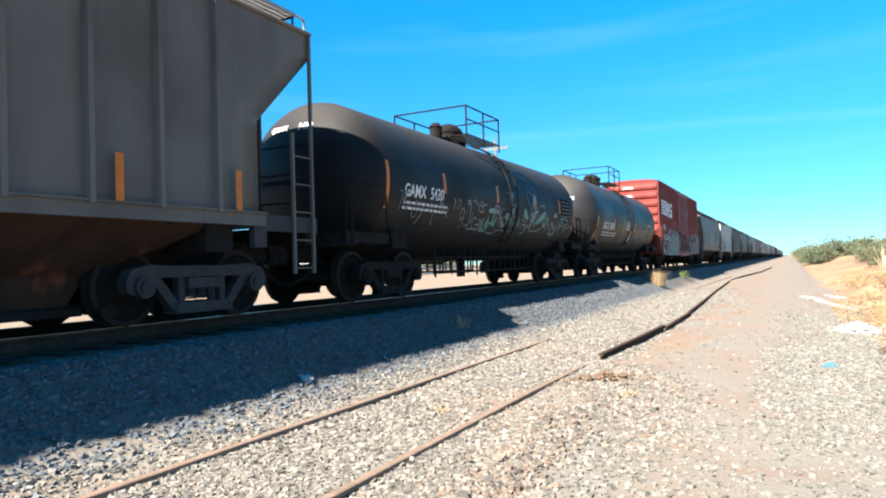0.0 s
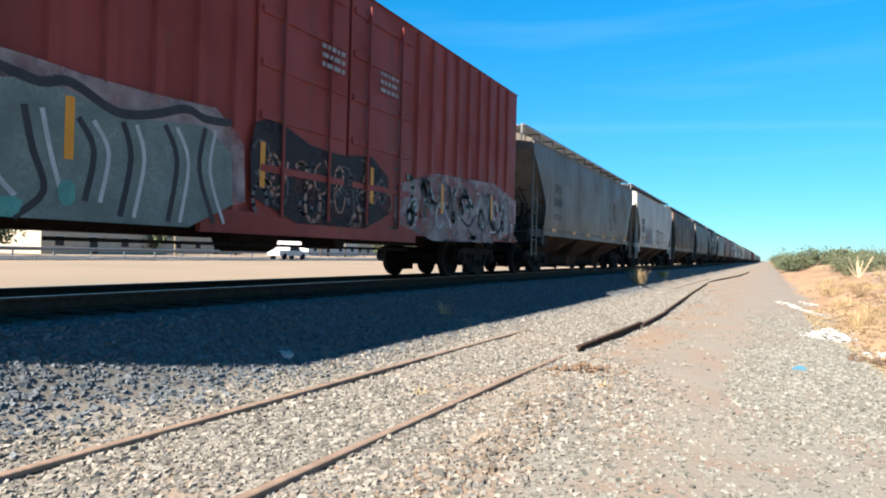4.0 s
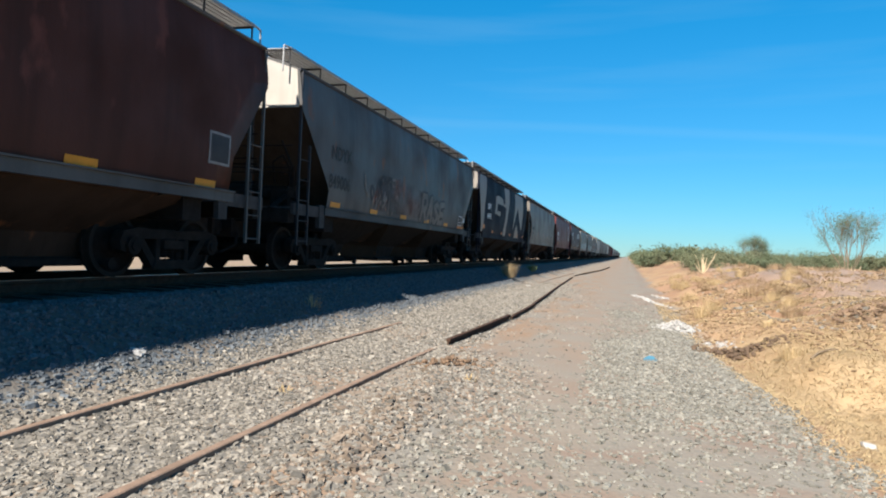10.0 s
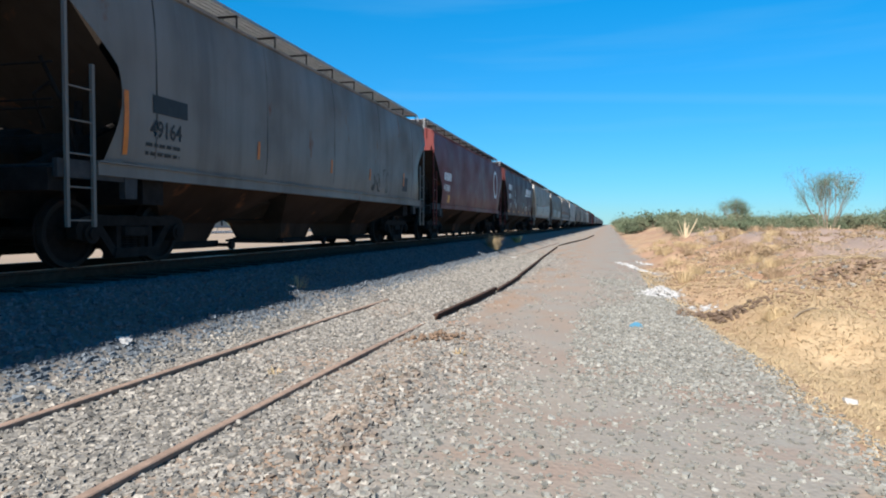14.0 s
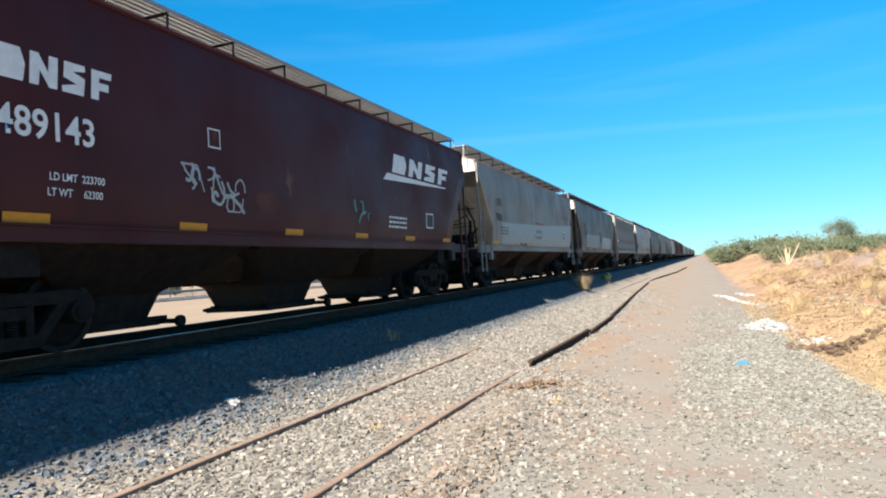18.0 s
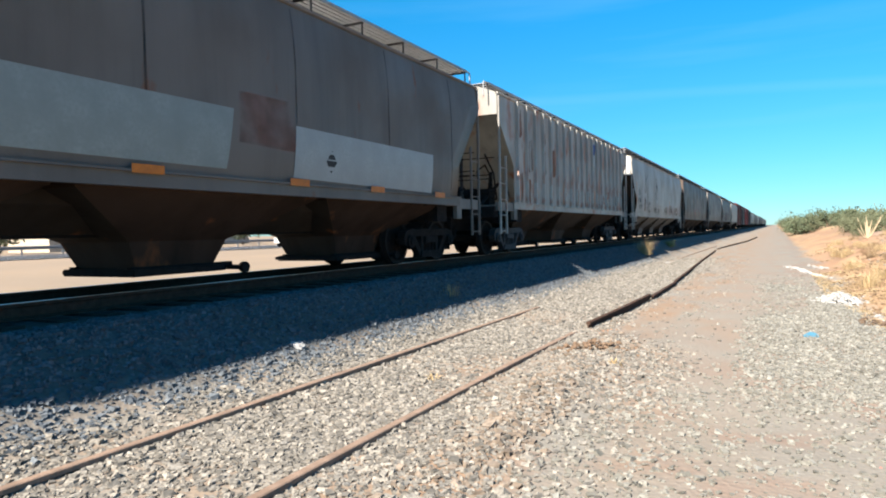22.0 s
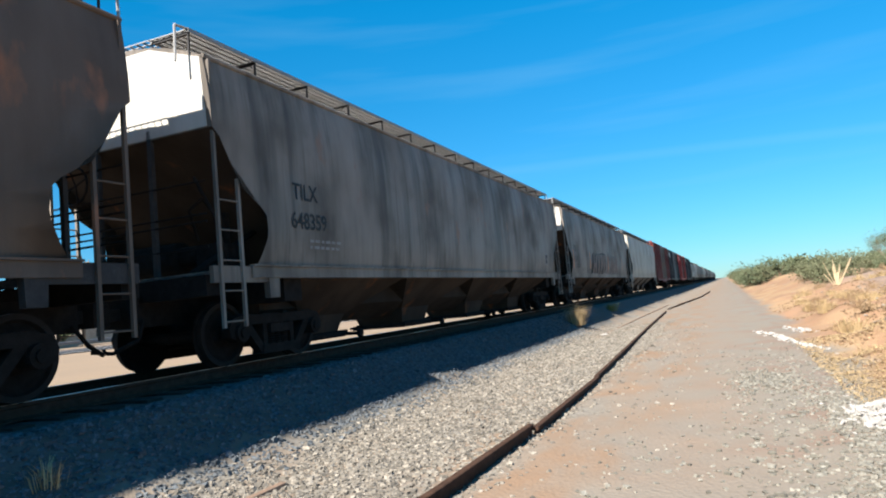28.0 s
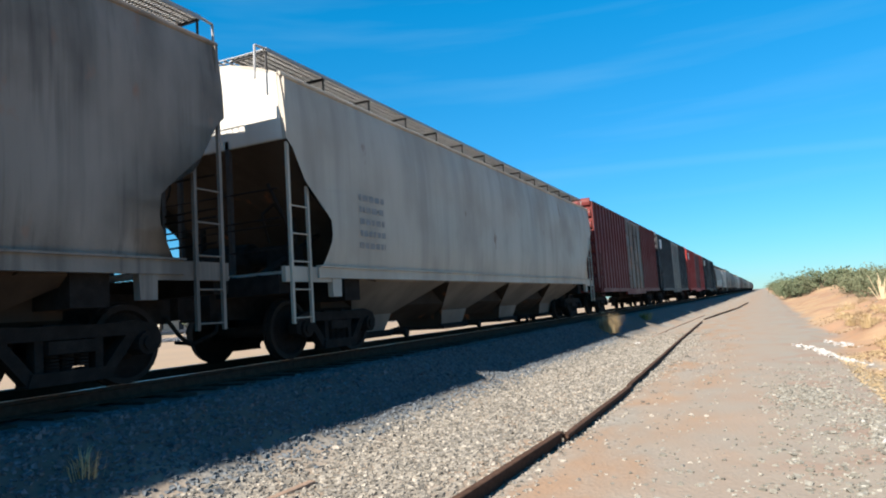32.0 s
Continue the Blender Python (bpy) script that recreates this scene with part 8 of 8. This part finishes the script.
def bare_tree(x, y, h, seed, label):
    r = random.Random(seed)
    top = tagged(new("bare_tree"), label, "tree", "scrub along the lane")
    top.matrix_basis = pose(x, y, float(height(x, y)) - 0.05)
    bm = bmesh.new()
    tips = []

    def grow(p, d, l, rad, depth):
        e = p + d * l
        tube(bm, p, e, rad, rad * 0.65, 5 if depth < 3 else 4, False)
        if depth > 2:
            tips.append((tuple(e), 0.4))
        if depth > 4:
            tips.append((tuple(e), 0.5))
            return
        for k in range(3 if depth < 2 else r.choice((2, 3))):
            q = (d + Vector((r.gauss(0, 0.27), r.gauss(0, 0.27), r.uniform(0.10, 0.45)))).normalized()
            grow(e, q, l * r.uniform(0.55, 0.95), rad * 0.6, depth + 1)

    for k in range(7):
        a = k * 0.9 + r.uniform(-0.3, 0.3)
        w = 0.15 if k % 2 else 0.55
        grow(Vector((0, 0, 0)), Vector((math.cos(a) * w, math.sin(a) * w, 1)).normalized(), h * 0.26, 0.035, 1)
    part("trunk", bm, M["twig"], top)
    vs, fs = leaf_cloud(r, tips, 8000, 0.032)
    mesh_from("foliage", vs, fs, M["leaf"], top)


bare_tree(12.8, 45, 4.3, 5, "sparse grey-green thorn tree, almost bare, on the bank")
bare_tree(10.5, 62, 3.0, 9, "sparse thorn tree behind the scrub")
OLIVE = island_material("olive_leaf", (0.095, 0.108, 0.060), (0.160, 0.166, 0.100), 0.9, 0.1)
rs = random.Random(77)
for k in range(170):
    y = 56 + 90 * rs.random() ** 1.3
    x = 1.5 + (y - 8) * math.tan(radians(rs.uniform(1.0 if y > 100 else 4.5, 38.0)))
    shrub(x, y, rs.uniform(2.2, 4.2), rs.uniform(0.8, 1.5) * (0.75 + y / 240), 100 + k, rs.choice((M["leaf"], OLIVE)), rs.choice(("dense green scrub bush on the bank", "olive green scrub bush on the bank")), 1300, 0.08)
for k in range(22):
    y = 130 + 240 * rs.random()
    x = 4 + (y - 60) * rs.uniform(0.0, 0.7)
    shrub(x, y, rs.uniform(4, 8), rs.uniform(2.2, 3.8), 200 + k, rs.choice((M["leaf"], OLIVE)), "distant green thicket beside the lane", 700, 0.30)


for k in range(34):
    y = 95 + 420 * rs.random() ** 1.4
    x = 2.4 + rs.uniform(0, 4.5)
    shrub(x, y, rs.uniform(2.5, 5), rs.uniform(1.2, 2.0) + y / 260, 600 + k, rs.choice((M["leaf"], OLIVE)), "distant green bush where the lane narrows", 900, 0.14)


DEAD = island_material("dead_brush", (0.24, 0.165, 0.095), (0.34, 0.24, 0.14), 0.9)
for k in range(34):
    y = 19 + 36 * rs.random() ** 1.1
    x = 1.6 + (y - 8) * math.tan(radians(rs.uniform(3.0, 28.0)))
    shrub(x, y, rs.uniform(0.5, 1.1), rs.uniform(0.2, 0.5), 400 + k, DEAD, "low dead brown brush on the bank", 420, 0.035)


def agave(x, y, h):
    """Dry plant with a fan of upright pale stalks."""
    bm = bmesh.new()
    r = random.Random(4)
    for k in range(16):
        a, l = r.uniform(0, 6.28), r.uniform(0.45, 1.0) * h
        b = r.uniform(0.05, 0.65)
        tube(bm, (0, 0, 0), (math.cos(a) * l * b, math.sin(a) * l * b, l), 0.028, 0.010, 4, False)
    me = bpy.data.meshes.new("dry_plant")
    bm.to_mesh(me)
    bm.free()
    me.materials.append(plain("bleached_stalk", (0.56, 0.44, 0.28), 0.9, 0.0, 0.2, 9))
    ob = new("dry_plant", me)
    ob.matrix_basis = pose(x, y, float(height(x, y)) - 0.05)
    tagged(ob, "fan of tall pale dry stalks on the bank", "plant")


agave(4.6, 44.0, 1.6)
agave(11.9, 41.0, 0.9)

# ---- beyond the train ----


def far_road():
    bm = bmesh.new()
    box(bm, -62, -48, -60, 900, 0.1, 0.26)
    me = bpy.data.meshes.new("road")
    bm.to_mesh(me)
    bm.free()
    me.materials.append(M["asphalt"])
    ob = tagged(new("road", me), "two-lane asphalt road beyond the railway", "road", kind="structure")
    bm = bmesh.new()
    for x in (-61.5, -55, -48.5):
        box(bm, x - 0.08, x + 0.08, -60, 500, 0.262, 0.268)
    part("road_marking", bm, M["white_text"], ob, "white painted line")
    rail = tagged(new("guard_rail"), "grey steel guard rail along the road", "guard rail")
    bm = bmesh.new()
    prism(bm, [(-63.0, 0.75), (-62.94, 0.85), (-63.0, 0.93), (-62.94, 1.02), (-63.0, 1.1), (-63.05, 1.1), (-63.05, 0.75)], "y", -40, 320)
    part("beam", bm, M["galv"], rail)
    bm = bmesh.new()
    box(bm, -63.15, -63.05, -0.07, 0.07, 0.1, 1.05)
    first = part("post", bm, M["galv"], rail)
    first.matrix_basis = pose(0, -38, 0)
    for k in range(1, 90):
        share(first, rail, pose(0, -38 + 4 * k, 0))


far_road()


def house(x, y, w, d, h, wall, seed):
    r = random.Random(seed)
    top = tagged(new("house"), "low plastered roadside building with dark windows", "house", "roadside buildings")
    top.matrix_basis = pose(x, y, 0.2)
    bm = bmesh.new()
    box(bm, -w / 2, w / 2, -d / 2, d / 2, 0, h)
    part("wall", bm, wall, top)
    bm = bmesh.new()
    box(bm, -w / 2 - 0.3, w / 2 + 0.3, -d / 2 - 0.3, d / 2 + 0.3, h, h + 0.22)
    part("roof", bm, M["roof"], top)
    for k in range(max(2, int(d / 4))):
        yy = -d / 2 + d * (k + 0.5) / max(2, int(d / 4))
        bm = bmesh.new()
        z0 = 0 if k % 3 == 1 else 1.0
        box(bm, w / 2 - 0.02, w / 2 + 0.03, yy - 0.55, yy + 0.55, z0, 2.15)
        win = part("window" if z0 else "door", bm, M["dark_glass"], top)
        bm = bmesh.new()
        box(bm, w / 2, w / 2 + 0.07, yy - 0.65, yy + 0.65, 2.15, 2.27)
        part("lintel", bm, M["white_wall"], win)


for k, (x, y, w, d, h, wall) in enumerate(((-84, 6, 9, 22, 5.5, "beige_wall"), (-90, 34, 10, 16, 4.2, "white_wall"), (-80, 58, 8, 18, 5.0, "beige_wall"), (-96, 84, 12, 26, 6.0, "beige_wall"), (-88, 118, 9, 18, 4.5, "white_wall"), (-110, 160, 14, 34, 6.5, "beige_wall"), (-86, -18, 9, 16, 5.0, "white_wall"), (-130, 230, 16, 40, 6.0, "white_wall"))):
    house(x, y, w, d, h, M[wall], k)
for k in range(16):
    y = -10 + 18 * k + rs.uniform(-6, 6)
    shrub(-72 + rs.uniform(-6, 3), y, rs.uniform(3.5, 6.5), rs.uniform(3.5, 6.5), 300 + k, rs.choice((M["leaf"], OLIVE)), "roadside tree beyond the railway", 700, 0.28, "roadside_tree")


def utility_pole(x, y, h):
    top = tagged(new("utility_pole"), "wooden utility pole with a crossarm", "utility pole", "utility poles")
    top.matrix_basis = pose(x, y, 0.1)
    bm = bmesh.new()
    tube(bm, (0, 0, 0), (0, 0, h), 0.17, 0.11, 10)
    part("pole", bm, M["wood_pole"], top)
    bm = bmesh.new()
    box(bm, -1.4, 1.4, -0.07, 0.07, h - 1.0, h - 0.85)
    for q in (-1.25, -0.6, 0.6, 1.25):
        tube(bm, (q, 0, h - 0.85), (q, 0, h - 0.62), 0.05, seg=8)
    part("crossarm", bm, M["wood_pole"], top)


utility_pole(-27, 64.5, 14.4)
for k in range(7):
    utility_pole(-68 - k * 1.5, -20 + 42 * k, 11)


def pickup(x, y):
    top = tagged(new("pickup_truck"), "white pickup truck parked beside the road", "pickup truck")
    top.matrix_basis = pose(x, y, 0.26, 0, 0, 0)
    bm = bmesh.new()
    prism(bm, [(-2.5, 0.45), (2.6, 0.45), (2.6, 0.95), (1.3, 1.02), (0.75, 1.62), (-0.6, 1.65), (-0.85, 1.05), (-2.5, 1.05)], "x", -0.9, 0.9)
    part("body", bm, M["white_wall"], top)
    bm = bmesh.new()
    prism(bm, [(1.12, 1.05), (0.68, 1.54), (-0.5, 1.57), (-0.66, 1.05)], "x", -0.91, 0.91)
    part("window", bm, M["dark_glass"], top)
    for yy in (-1.6, 1.7):
        for q in (-1, 1):
            bm = bmesh.new()
            tube(bm, (q * 0.7, yy, 0.36), (q * 0.93, yy, 0.36), 0.36, seg=18)
            part("wheel", bm, M["under"], top)


pickup(-50.5, 62)

# ---- what moves ----
RUN = ((0, 0.0), (3, 28.57), (6, 56.68), (9, 84.37), (12, 111.9), (15, 139.59), (18, 167.67), (21, 195.91), (25, 233.83), (26.6, 250.6), (28, 264.4), (29, 275.0), (30, 285.05), (31, 295.0), (32, 304.4))


def motions():
    """The whole train rolls past; its wheels turn with the distance run."""
    for car in TRAIN:
        x, y, z = car.matrix_basis.translation
        walk(car, [(t, pose(x, y - s, z)) for t, s in RUN])
    ts, ss = [r[0] for r in RUN], [r[1] for r in RUN]
    turning = {}
    for side in (-1, 1):
        lead = next(o for o, s in SPINNING["wheelset"] if s == side)
        rows = []
        for k in range(32 * FPS + 1):
            s = float(np.interp(k / FPS, ts, ss))
            rows.append((k / FPS, pose(0, side * BASE, WHEEL_R, math.degrees(s / WHEEL_R))))
        walk(lead, rows)
        turning[side] = lead.animation_data
    for o, s in SPINNING["wheelset"]:
        if o.animation_data is None:
            o.rotation_mode = "QUATERNION"
            o.animation_data_create()
            o.animation_data.action = turning[s].action
            o.animation_data.action_slot = turning[s].action_slot


motions()
